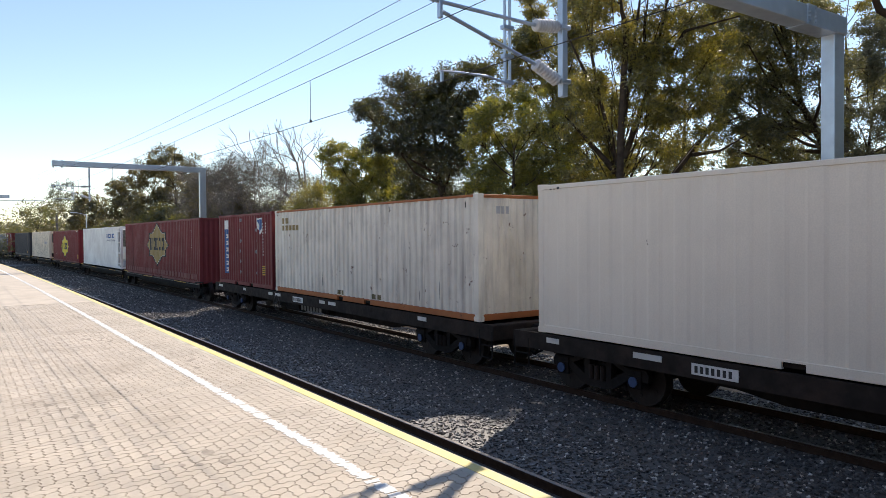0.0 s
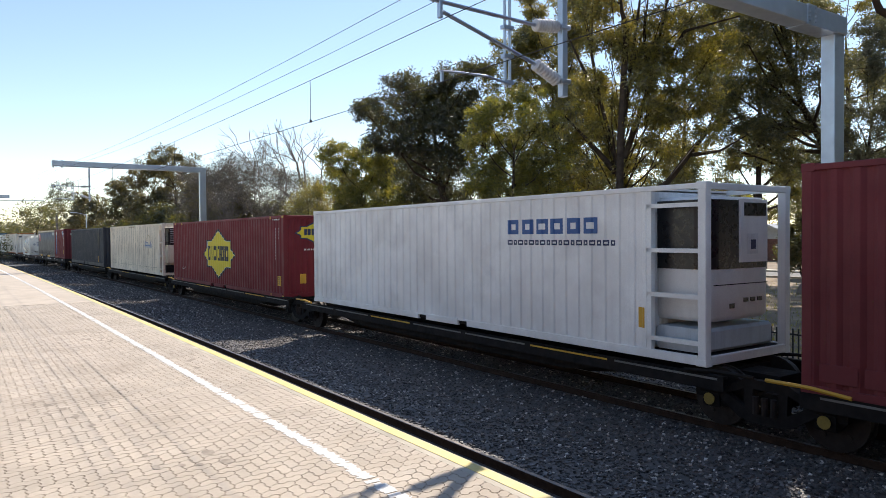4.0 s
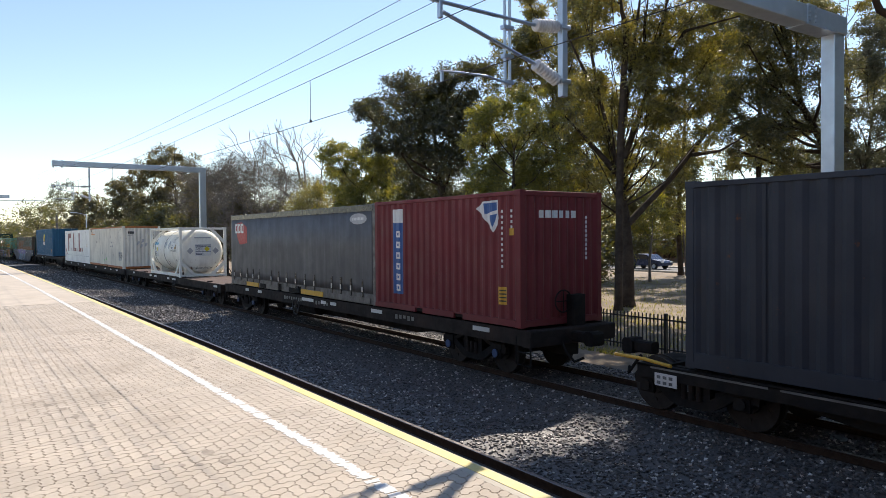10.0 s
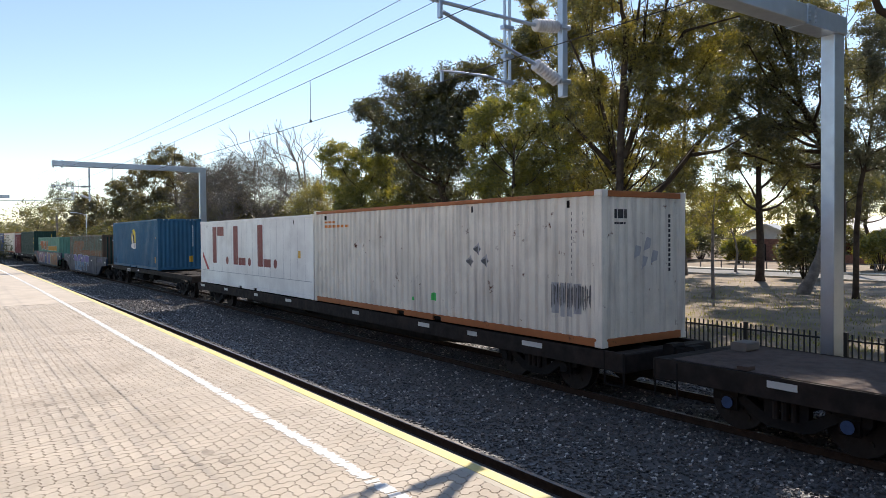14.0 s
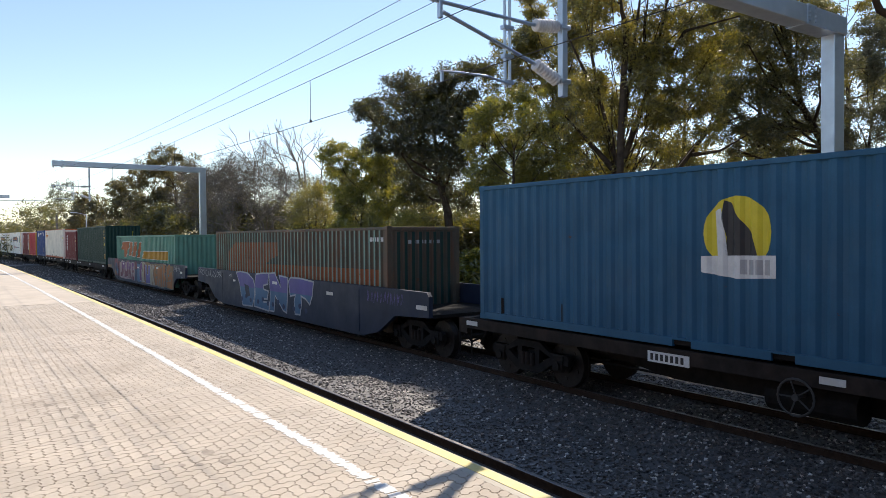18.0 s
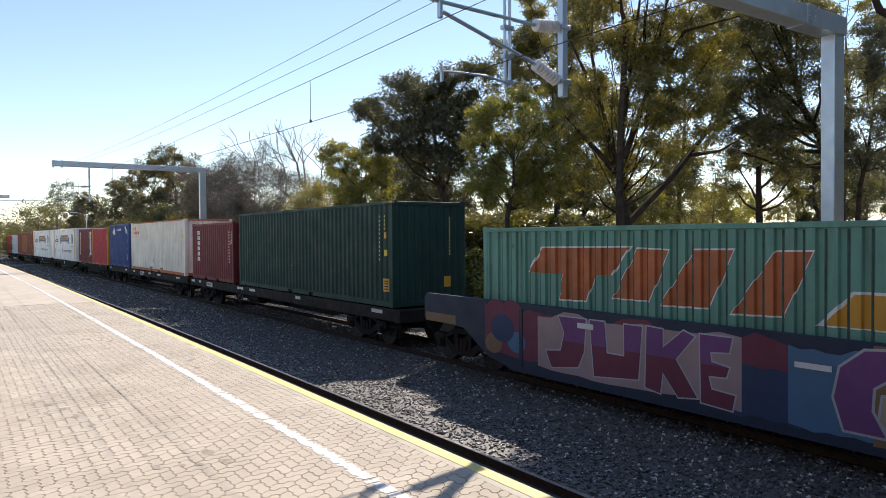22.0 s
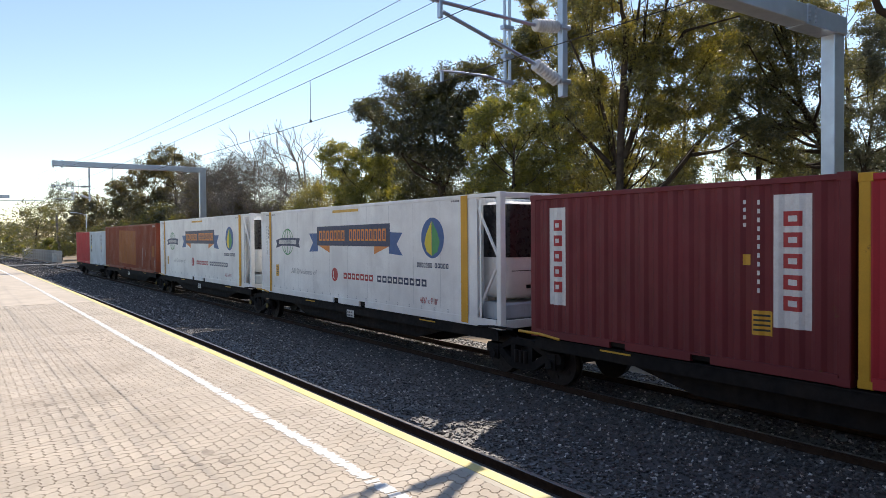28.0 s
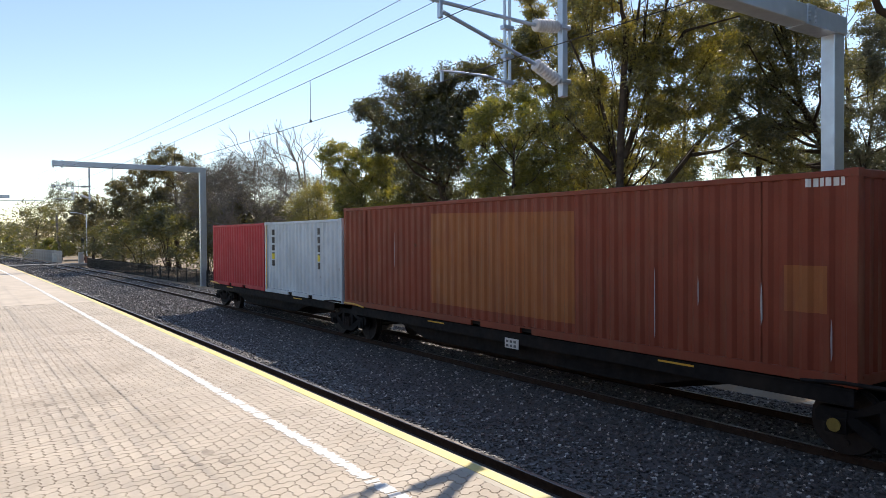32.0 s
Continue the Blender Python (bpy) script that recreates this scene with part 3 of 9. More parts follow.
def lobed_tree(name, column_x, ahead, leaf, bark, density, size, trunk_r, label, lobes, at=None, limbs=(), lace=1.0, stem=None):
    """A tree from its main foliage masses: (across the view, height, radius) in metres from the foot.
    The trunk wanders up and forks, a limb runs into each mass, twigs spread in it and leaves hang in clumps on them."""
    rng = np.random.default_rng(int(column_x * 7 + ahead))
    x, y = at or spot(column_x, ahead)
    t = thing(name, label, "tree", "park trees", at=pose(x, y, GROUND_Z, 0, 0, -34.448))
    b = Build()
    top = max(l[1] for l in lobes)
    mid = sum(l[0] for l in lobes) / len(lobes)
    low = min(l[1] - l[2] for l in lobes)
    fork = max(1.2, 0.75 * low + 0.1 * top)
    crown = Vector((mid * 0.75, rng.normal() * 0.5, 0.80 * top))
    bend1 = rng.normal(size=2) * 0.03 * top
    trunk = [Vector((0, 0, -0.1)), Vector((0, 0, 0.35)), Vector((bend1[0] * 0.4, bend1[1], fork * 0.6)), Vector((mid * 0.25 + bend1[0], bend1[1], fork)), Vector((mid * 0.5, 0, fork + 0.35 * (crown.z - fork))), crown]
    if stem:
        trunk[2:5] = [Vector((u, 0.15 * i, h)) for i, (u, h) in enumerate(stem)]
    b.tube(trunk, [trunk_r * k for k in (1.45, 1.05, 0.9, 0.8, 0.5, 0.12)], 10)
    for q in limbs:
        pts = [Vector((u, 0.35 * math.sin(3.1 * u + i) * min(1, i), h)) for i, (u, h) in enumerate(q)]
        r0 = trunk_r * (0.62 if q[0][1] < 6.5 else 0.40)
        b.tube(pts, [r0 * (1 - 0.8 * i / (len(pts) - 1)) for i in range(len(pts))], 7, False)
    ends, rad, weight = [], [], []
    deep = min(4.5, 0.7 * (max(l[0] for l in lobes) - min(l[0] for l in lobes)) + 0.8)
    for k, (u, h, r) in enumerate(lobes):
        c = Vector((u, rng.normal() * 0.3 * r + (rng.random() - 0.5) * deep, h))
        f = min(0.92, max(0.0, (h - 0.45 * abs(u - mid) - fork) / max(0.5, crown.z - fork)) * 0.75)
        p0 = trunk[3].lerp(trunk[4], f * 2) if f < 0.5 else trunk[4].lerp(trunk[5], f * 2 - 1)
        m = p0.lerp(c, 0.5) + Vector((rng.normal() * 0.12 * r, rng.normal() * 0.2 * r, -0.12 * (c - p0).length))
        lr = trunk_r * (0.42 - 0.25 * f) * (0.5 if limbs else 1.0)
        b.tube([p0, p0.lerp(m, 0.5) + Vector((0, 0, -0.05)), m, m.lerp(c, 0.6), c], [lr, lr * 0.8, lr * 0.6, lr * 0.4, 0.012], 7, False)
        for e in range(26):
            d = Vector(rng.normal(size=3))
            d.normalize()
            d.z *= 0.85
            q = c + d * r * (0.30 + 0.85 * rng.random() ** 0.8)
            if e % 3 == 0:
                b.tube([m.lerp(c, 0.55 + 0.45 * rng.random()), c.lerp(q, 0.5) + Vector(rng.normal(size=3)) * 0.07 * r, q], [max(0.014, lr * 0.25), 0.012, 0.006], 4, False)
            ends.append(tuple(q))
            rad.append(r * (0.22 + 0.34 * rng.random()) * lace)
            weight.append(r * r * (0.35 + rng.random()))
    part("trunk", b, bark, t, "", True)
    area = sum(math.pi * l[2] ** 2 for l in lobes)
    size *= 1.08 if ahead < 45 else 1.28
    n = int(1.95 * density * area / (0.17 * size * size))
    v, q = leaves(rng, ends, rad, n, size, 0.45, np.array(weight) / sum(weight))
    part("crown", raw_mesh("crown", v, q), leaf, t)
    return t


def bush(name, x, y, h, r, seed, n_leaf, size, leaf, label, flat=1.0):
    """A rounded shrub of stems and leaf clumps with an uneven outline."""
    rng = np.random.default_rng(seed)
    t = thing(name, label, "shrub", at=pose(x, y, GROUND_Z))
    b = Build()
    ends, rad = [], []
    for k in range(40):
        a, e = rng.random() * 6.28, rng.random() ** 0.6
        q = Vector((math.cos(a) * r * flat * math.sqrt(max(0.05, 1 - (2 * e - 0.9) ** 2)) * 0.85, math.sin(a) * r * math.sqrt(max(0.05, 1 - (2 * e - 0.9) ** 2)) * 0.85, 0.12 * h + e * h * 0.84))
        if k % 2 == 0:
            b.tube([(q.x * 0.1, q.y * 0.1, -0.05), (q.x * 0.4, q.y * 0.4, q.z * 0.5), q], [0.04, 0.025, 0.008], 5, False)
        ends.append(tuple(q))
        rad.append(0.22 * r + 0.16 * h * rng.random())
    part("stem", b, M_BARK, t)
    v, q = leaves(rng, ends, rad, n_leaf, size, 0.0)
    part("foliage", raw_mesh("foliage", v, q), leaf, t)
    return t


def spot(step, depth):
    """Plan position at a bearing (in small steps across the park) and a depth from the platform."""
    a = radians(34.448) + math.atan((step - 784) / 1245.1)
    d = depth / math.cos(a - radians(34.448))
    return d * math.sin(a), d * math.cos(a)


def dead_tree():
    """A pale leafless tree that forks again and again."""
    rng = np.random.default_rng(30)
    x, y = spot(540, 54)
    t = thing("dead_tree", "bare pale dead tree with forked branches", "tree", "park trees", at=pose(x, y, GROUND_Z))
    b = Build()

    def limb(p, d, ln, r, depth):
        mid = p + d * ln * 0.5 + Vector(rng.normal(size=3)) * ln * 0.06
        q = p + d * ln
        b.tube([p, mid, q], [r, r * 0.85, r * 0.7], 6, False)
        if depth:
            for k in range(3 if depth > 2 else 2):
                e = (d + Vector(rng.normal(size=3)) * 0.42 + Vector((0, 0, 0.12))).normalized()
                limb(q, e, ln * (0.62 + 0.2 * rng.random()), r * 0.62, depth - 1)

    limb(Vector((0, 0, -0.1)), Vector((0.02, 0, 1)), 4.2, 0.17, 5)
    part("trunk", b, M_BARK_GREY, t, "", True)


def bare_tree():
    """A broad leafless tree: limbs that fork again and again into a haze of fine twigs."""
    rng = np.random.default_rng(41)
    x, y = spot(455, 58)
    t = thing("bare_tree", "grey leafless tree with a haze of fine twigs", "tree", "park trees", at=pose(x, y, GROUND_Z, 0, 0, -34.448))
    b = Build()
    tips = []

    def limb(p, d, ln, r, depth):
        q = p + d * ln
        b.tube([p, p.lerp(q, 0.5) + Vector(rng.normal(size=3)) * ln * 0.07, q], [r, r * 0.8, r * 0.62], 6 if depth > 3 else 4, False)
        if depth < 2:
            tips.append(tuple(p.lerp(q, 0.3 + 0.7 * rng.random())))
        if depth:
            for k in range(3):
                e = (d + Vector(rng.normal(size=3)) * 0.55 + Vector((0, 0, 0.05))).normalized()
                limb(q, e, ln * (0.66 + 0.2 * rng.random()), r * 0.58, depth - 1)

    for k, (u, v) in enumerate(((-0.8, 0.2), (-0.4, -0.4), (0.0, 0.35), (0.4, -0.3), (0.8, 0.1), (-0.2, 0.6), (0.3, -0.7))):
        limb(Vector((0.25 * u, 0.2 * v, -0.1)), Vector((u, v, 1.35)).normalized(), 3.1 + 0.3 * (k % 2), 0.13, 5)
    part("trunk", b, M_BARK_GREY, t, "", True)
    v, q = leaves(rng, tips, [0.5] * len(tips), 42000, 0.50, -0.5, None, 0.018)
    tagged(part("twig_haze", raw_mesh("twig_haze", v, q), M_TWIG, t), "haze of fine grey twigs", kind="stuff")


def woods():
    E, L, O, D = M_LEAF_DARK, M_LEAF_LIGHT, M_LEAF_OLIVE, M_LEAF_DUSK
    lobed_tree("eucalypt", 795, 40, M_LEAF_DEEP, M_BARK, 3.60, 0.19, 0.30, "dense dark green eucalypt behind the railway fence", [(-1.3, 11.9, 1.0), (0.2, 12.5, 1.0), (1.4, 12.4, 0.8), (-2.4, 11.3, 1.1), (-0.6, 11.0, 1.3), (1.1, 11.1, 1.2), (-4.0, 10.6, 1.0), (-2.6, 10.0, 1.3), (-0.8, 9.8, 1.4), (0.8, 9.5, 1.3), (-3.1, 8.5, 1.1), (-1.6, 7.9, 1.4), (0.2, 7.6, 1.4), (-1.8, 6.3, 1.3), (0.2, 6.0, 1.3), (-4.5, 10.1, 0.6)], lace=1.35)
    lobed_tree("wattle", 905, 34, M_LEAF_LIGHT, M_BARK, 2.90, 0.17, 0.16, "yellow-green wattle tree lit from behind", [(-1.4, 9.0, 0.8), (-0.4, 9.4, 1.0), (0.7, 9.8, 0.9), (-1.5, 8.1, 0.9), (-0.1, 8.0, 1.2), (1.1, 8.4, 1.1), (-1.0, 6.7, 1.1), (0.7, 6.7, 1.2), (1.9, 7.3, 1.1), (-0.7, 5.6, 1.1), (1.0, 5.5, 1.1), (2.3, 5.9, 1.1)])
    lobed_tree("eucalypt", 985, 43, M_LEAF_OLIVE, M_BARK, 3.00, 0.19, 0.20, "olive green eucalypt with thin trunk", [(0.9, 14.5, 1.2), (1.9, 12.8, 1.4), (-1.2, 14.9, 1.2), (0.5, 17.3, 1.2), (2.1, 10.4, 1.4), (-0.9, 9.7, 1.4), (-3.6, 13.1, 1.1), (-2.4, 15.0, 1.2), (-1.0, 16.2, 1.2), (0.5, 15.2, 1.4), (-1.6, 13.5, 1.6), (0.0, 13.2, 1.6), (1.2, 16.6, 1.0), (0.5, 11.1, 1.6), (-0.9, 17.6, 0.9), (-1.9, 17.3, 0.8)])
    lobed_tree("eucalypt", 1112, 33, M_LEAF_OLIVE, M_BARK, 2.15, 0.18, 0.27, "tall many-stemmed eucalypt with open olive crown", [(0.5, 12.1, 1.1), (0.5, 10.5, 1.1), (0.7, 8.8, 1.1), (4.1, 12.0, 1.1), (-2.2, 13.3, 0.9), (-1.1, 12.0, 1.1), (-1.6, 10.1, 1.2), (-0.1, 13.3, 1.0), (1.0, 11.7, 1.1), (-0.3, 9.8, 1.3), (1.5, 13.3, 1.0), (2.3, 11.5, 1.1), (1.3, 9.3, 1.2), (-1.9, 8.0, 1.2), (-0.3, 7.5, 1.2), (1.3, 7.6, 1.1), (2.7, 9.6, 1.1), (3.1, 13.3, 1.0), (-0.8, 14.6, 1.1), (1.8, 14.9, 1.1), (0.5, 15.9, 1.3), (-1.9, 6.1, 1.1), (-0.1, 6.0, 1.1), (3.5, 8.3, 0.9), (-1.4, 16.7, 1.3), (0.2, 17.5, 1.5), (2.1, 17.0, 1.5), (3.7, 16.4, 1.4), (5.2, 17.6, 1.4), (2.3, 19.1, 1.5), (0.2, 19.9, 1.4), (4.2, 19.4, 1.4)], stem=((0.0, 2.4), (-0.1, 4.2), (-0.4, 6.5)), limbs=(((-0.1, 2.6), (0.0, 4.0), (-0.4, 6.5), (-1.4, 9.7), (-2.1, 13.8), (-2.4, 16.6)), ((-0.4, 6.4), (0.9, 10.1), (2.6, 12.8), (5.3, 13.6)), ((0.9, 10.1), (1.8, 13.9), (2.3, 17.1)), ((0.0, 3.9), (2.2, 6.1), (3.9, 8.3), (5.3, 8.9)), ((-0.5, 6.2), (-1.6, 7.6), (-3.0, 8.9)), ((0.9, 10.1), (0.75, 12.9), (1.0, 15.5)), ((-1.4, 9.7), (-3.0, 12.9)), ((3.0, 7.1), (4.4, 7.3), (5.6, 8.0))))
    lobed_tree("eucalypt", 1474, 38, M_LEAF_DARK, M_BARK, 2.20, 0.18, 0.34, "leaning eucalypt with broad dark crown", [(-5.6, 13.9, 1.4), (-4.4, 15.2, 1.4), (-3.8, 13.0, 1.5), (-2.3, 14.6, 1.5), (-5.0, 11.2, 1.4), (-3.2, 10.9, 1.5), (-1.6, 12.1, 1.5), (-5.6, 9.5, 1.1), (-3.8, 9.1, 1.4), (-2.0, 9.7, 1.5), (-1.0, 8.2, 1.1), (-2.7, 7.5, 1.0), (-4.7, 8.0, 0.9), (-6.2, 15.7, 1.2), (-2.3, 16.4, 1.4), (-1.0, 14.9, 1.2), (-4.4, 16.7, 1.2), (-3.8, 18.5, 1.5), (-1.3, 18.5, 1.5), (-5.9, 17.9, 1.3), (-2.6, 20.7, 1.5)], lace=1.15)
    lobed_tree("eucalypt", 1515, 36, M_LEAF_GREY, M_BARK, 1.90, 0.17, 0.15, "eucalypt with forked trunk and glinting grey-green crown", [(0.0, 11.7, 0.9), (0.9, 12.8, 1.0), (1.4, 11.1, 1.2), (0.1, 9.7, 0.9), (1.1, 8.8, 1.2), (2.3, 10.3, 1.4), (0.1, 7.3, 0.8), (1.3, 7.1, 1.2), (2.5, 12.3, 1.3), (0.9, 14.0, 0.8), (2.6, 14.3, 1.2), (2.5, 7.7, 1.3)])
    lobed_tree("eucalypt", 1640, 31, M_LEAF_GREY, M_BARK, 2.00, 0.15, 0.20, "grey-green eucalypt with glinting leaves", [(-2.0, 8.9, 0.7), (-1.2, 8.1, 1.0), (0.0, 9.3, 1.2), (0.0, 11.3, 1.2), (-1.7, 9.8, 0.6), (0.0, 7.1, 1.1)])
    lobed_tree("eucalypt", 1345, 50, M_LEAF_OLIVE, M_BARK, 2.00, 0.22, 0.29, "very tall straight eucalypt standing in the park", [(-1.8, 20.1, 1.9), (1.8, 20.5, 2.0), (0.0, 23.3, 2.1), (3.0, 17.3, 1.8), (-0.2, 10.8, 1.4), (-1.6, 8.4, 1.0), (1.6, 7.4, 1.0), (0.2, 9.4, 1.4), (-1.8, 14.1, 1.6), (1.4, 14.5, 1.8), (-0.2, 17.7, 2.0), (2.6, 10.5, 1.6), (-2.3, 6.8, 0.7), (2.0, 6.2, 0.7)], stem=((0.05, 2.5), (0.0, 5.0), (0.0, 9.0)))
    lobed_tree("eucalypt", 1060, 55, M_LEAF_DARK, M_BARK, 2.40, 0.24, 0.25, "dark eucalypt deep in the park", [(-2.2, 11.9, 1.7), (0.0, 12.6, 1.8), (-1.3, 9.3, 2.1), (1.5, 9.3, 2.1), (-2.7, 6.6, 2.1), (0.0, 6.6, 2.2), (2.4, 6.2, 1.9), (-4.4, 7.9, 2.0), (-5.7, 6.1, 2.0)])
    lobed_tree("eucalypt", 1205, 58, M_LEAF_OLIVE, M_BARK, 2.40, 0.25, 0.22, "olive eucalypt deep in the park", [(3.7, 18.5, 1.9), (-2.6, 17.5, 1.9), (-0.2, 20.8, 1.9), (2.6, 21.8, 2.0), (0.9, 24.6, 2.0), (-0.7, 13.6, 2.0), (1.2, 16.6, 1.8), (-1.2, 10.1, 2.0), (1.4, 10.4, 2.0), (2.8, 13.6, 1.7), (0.0, 8.0, 1.6), (-2.1, 7.3, 1.7), (2.1, 18.5, 1.6)])
    lobed_tree("eucalypt", 1440, 52, M_LEAF_DARK, M_BARK, 2.00, 0.24, 0.25, "dark eucalypt behind the leaning tree", [(-2.5, 7.4, 1.1), (0.0, 7.8, 1.3), (-0.8, 6.1, 1.0), (1.3, 9.1, 1.5), (2.5, 7.4, 1.3), (3.8, 6.6, 1.3), (-4.2, 9.0, 1.3)])
    lobed_tree("eucalypt", 730, 56, M_LEAF_DARK, M_BARK, 2.20, 0.24, 0.25, "dark eucalypt behind the pepper tree", [(-1.8, 8.4, 1.6), (0.0, 9.3, 1.6), (-1.3, 6.6, 1.8), (0.7, 6.1, 1.8), (5.4, 5.7, 1.8), (6.3, 8.0, 1.6)])
    lobed_tree("pepper_tree", 640, 42, M_LEAF_LIGHT, M_BARK, 4.20, 0.17, 0.20, "bright green bushy pepper tree", [(-1.3, 8.1, 0.9), (0.0, 8.4, 0.9), (1.3, 7.8, 0.9), (-1.2, 6.8, 1.1), (0.3, 6.8, 1.3), (1.7, 6.3, 0.7), (-0.7, 5.4, 1.3), (1.0, 5.3, 1.2), (-1.0, 4.1, 1.0), (0.7, 3.7, 1.2)])
    bare_tree()
    lobed_tree("eucalypt", 316, 74, M_LEAF_DUSK, M_BARK, 3.00, 0.24, 0.26, "round-headed grey-olive eucalypt far along the line", [(-2.1, 10.8, 1.4), (-0.2, 11.4, 1.5), (1.6, 10.6, 1.4), (-3.2, 9.4, 1.3), (-1.0, 9.2, 1.8), (1.6, 8.8, 1.8), (3.0, 9.2, 1.2), (-2.2, 7.4, 1.5), (0.4, 7.2, 1.5), (2.4, 7.0, 1.4), (-3.4, 6.2, 1.2)])
    lobed_tree("eucalypt", 400, 62, M_LEAF_DUSK, M_BARK, 2.80, 0.22, 0.22, "dense grey-olive tree before the bare tree", [(-2.0, 7.6, 1.2), (-0.4, 8.2, 1.2), (1.2, 7.4, 1.2), (-2.4, 6.0, 1.3), (-0.2, 6.0, 1.5), (1.8, 5.8, 1.3), (3.4, 5.4, 1.2), (-1.0, 4.2, 1.3), (1.4, 4.0, 1.3)])
    lobed_tree("eucalypt", 218, 84, M_LEAF_DUSK, M_BARK, 3.00, 0.26, 0.20, "brown-green eucalypt far along the line", [(-1.1, 9.4, 1.0), (0.2, 10.0, 1.1), (1.4, 9.0, 1.1), (-0.5, 8.0, 1.5), (1.6, 7.2, 1.5), (-0.8, 6.3, 1.4), (0.8, 5.4, 1.4)])
    lobed_tree("eucalypt", 165, 98, M_LEAF_DUSK, M_BARK, 3.00, 0.22, 0.20, "brown-green eucalypt far along the line", [(-2.4, 8.4, 1.1), (-0.4, 8.8, 1.1), (1.4, 8.0, 1.2), (-1.2, 7.0, 1.6), (1.2, 6.2, 1.6), (-2.8, 5.8, 1.4), (0.0, 4.8, 1.4)])
    lobed_tree("eucalypt", 108, 112, M_LEAF_GREY, M_BARK_GREY, 0.80, 0.20, 0.20, "thin-crowned pale eucalypt far along the line", [(-0.3, 11.5, 1.3), (1.1, 12.2, 0.8), (-1.2, 10.2, 1.2), (0.2, 9.3, 1.4), (1.5, 10.2, 1.1)])
    lobed_tree("eucalypt", 66, 140, M_LEAF_DUSK, M_BARK, 2.40, 0.22, 0.20, "dark eucalypt far along the line", [(-1.4, 8.6, 1.0), (0.5, 9.4, 1.1), (2.4, 8.7, 1.2), (-0.5, 6.7, 1.5), (1.9, 6.8, 1.5)])
    lobed_tree("eucalypt", 12, 150, M_LEAF_DARK, M_BARK, 2.40, 0.24, 0.20, "distant dark green tree", [(-0.8, 6.4, 1.2), (1.9, 6.0, 1.2), (0.0, 5.0, 1.4), (-3.9, 6.4, 1.4)])
    lobed_tree("sapling", 1262, 37, M_LEAF_OLIVE, M_BARK_GREY, 0.90, 0.15, 0.09, "young thin eucalypt on bare park earth", [(0.0, 6.2, 0.7), (-0.5, 5.3, 0.5), (0.5, 5.2, 0.5), (-0.4, 4.4, 0.5), (0.5, 4.1, 0.4), (0.0, 7.1, 0.4)])
    lobed_tree("sapling", 1215, 58, M_LEAF_OLIVE, M_BARK_GREY, 0.90, 0.19, 0.10, "young thin eucalypt near the park road", [(-2.1, 5.7, 1.2), (-3.0, 4.5, 1.0), (-0.2, 7.3, 1.2), (1.2, 6.4, 1.2), (-0.9, 5.7, 1.2), (0.5, 5.0, 1.1), (-1.6, 4.5, 1.0), (1.6, 4.5, 0.9), (-0.5, 3.8, 0.8)])
    lobed_tree("sapling", 1150, 50, M_LEAF_LIGHT, M_BARK_GREY, 1.60, 0.18, 0.10, "young leafy tree near the park road", [(0.0, 5.6, 1.0), (-0.8, 4.3, 1.0), (1.0, 4.8, 1.0), (0.2, 3.5, 0.8), (1.4, 3.8, 0.6)])
    lobed_tree("sapling", 1118, 57, M_LEAF_LIGHT, M_BARK_GREY, 1.50, 0.19, 0.10, "young leafy tree beside the park road", [(-0.8, 4.9, 1.1), (0.5, 5.6, 1.2), (0.1, 4.0, 1.0), (-1.5, 3.8, 0.9), (-2.0, 5.1, 0.9)])
    lobed_tree("sapling", 1302, 62, M_LEAF_LIGHT, M_BARK_GREY, 1.40, 0.20, 0.10, "young yellow-green tree beside the park road", [(-2.3, 5.4, 1.2), (-3.1, 4.1, 1.1), (-0.6, 7.4, 1.2), (-1.8, 6.9, 1.2), (-0.6, 5.6, 1.1), (0.6, 4.9, 1.1), (-1.3, 4.4, 1.0), (1.4, 6.1, 0.9), (-0.1, 3.6, 0.8), (-1.3, 6.4, 0.8)])
    # stands out of view; its high crown is added to shade the near ballast
    lobed_tree("eucalypt", 1760, 22, M_LEAF_OLIVE, M_BARK, 3.60, 0.20, 0.30, "unseen tall eucalypt added to shade the near ballast", [(-8.1, 16.4, 1.3), (-9.5, 16.4, 1.2), (-6.7, 16.6, 1.3), (-8.1, 17.4, 1.2), (-6.4, 14.2, 1.4), (-7.6, 13.6, 1.3), (-8.5, 14.1, 1.4), (-7.4, 15.3, 1.3), (-9.5, 13.7, 1.2), (-9.2, 15.3, 1.2), (-5.5, 13.9, 1.2), (-6.0, 15.5, 1.2), (-4.2, 15.0, 1.2), (-2.8, 15.2, 1.4), (-10.2, 14.4, 1.1), (-11.3, 14.5, 1.1), (-10.2, 15.5, 1.0), (-1.1, 15.7, 1.4), (0.0, 17.0, 1.4)], lace=1.5)
    # a real stem; the crown above the view is added to break up sun
    lobed_tree("eucalypt", 1094, 31.5, M_LEAF_OLIVE, M_BARK, 2.60, 0.20, 0.17, "tall slender eucalypt stem, unseen high crown added for shade", [(-1.4, 16.8, 1.6), (0.2, 18.4, 1.6), (1.8, 17.0, 1.5), (-2.4, 15.6, 1.2), (3.4, 18.0, 1.4), (0.6, 16.0, 1.2)], lace=1.3)
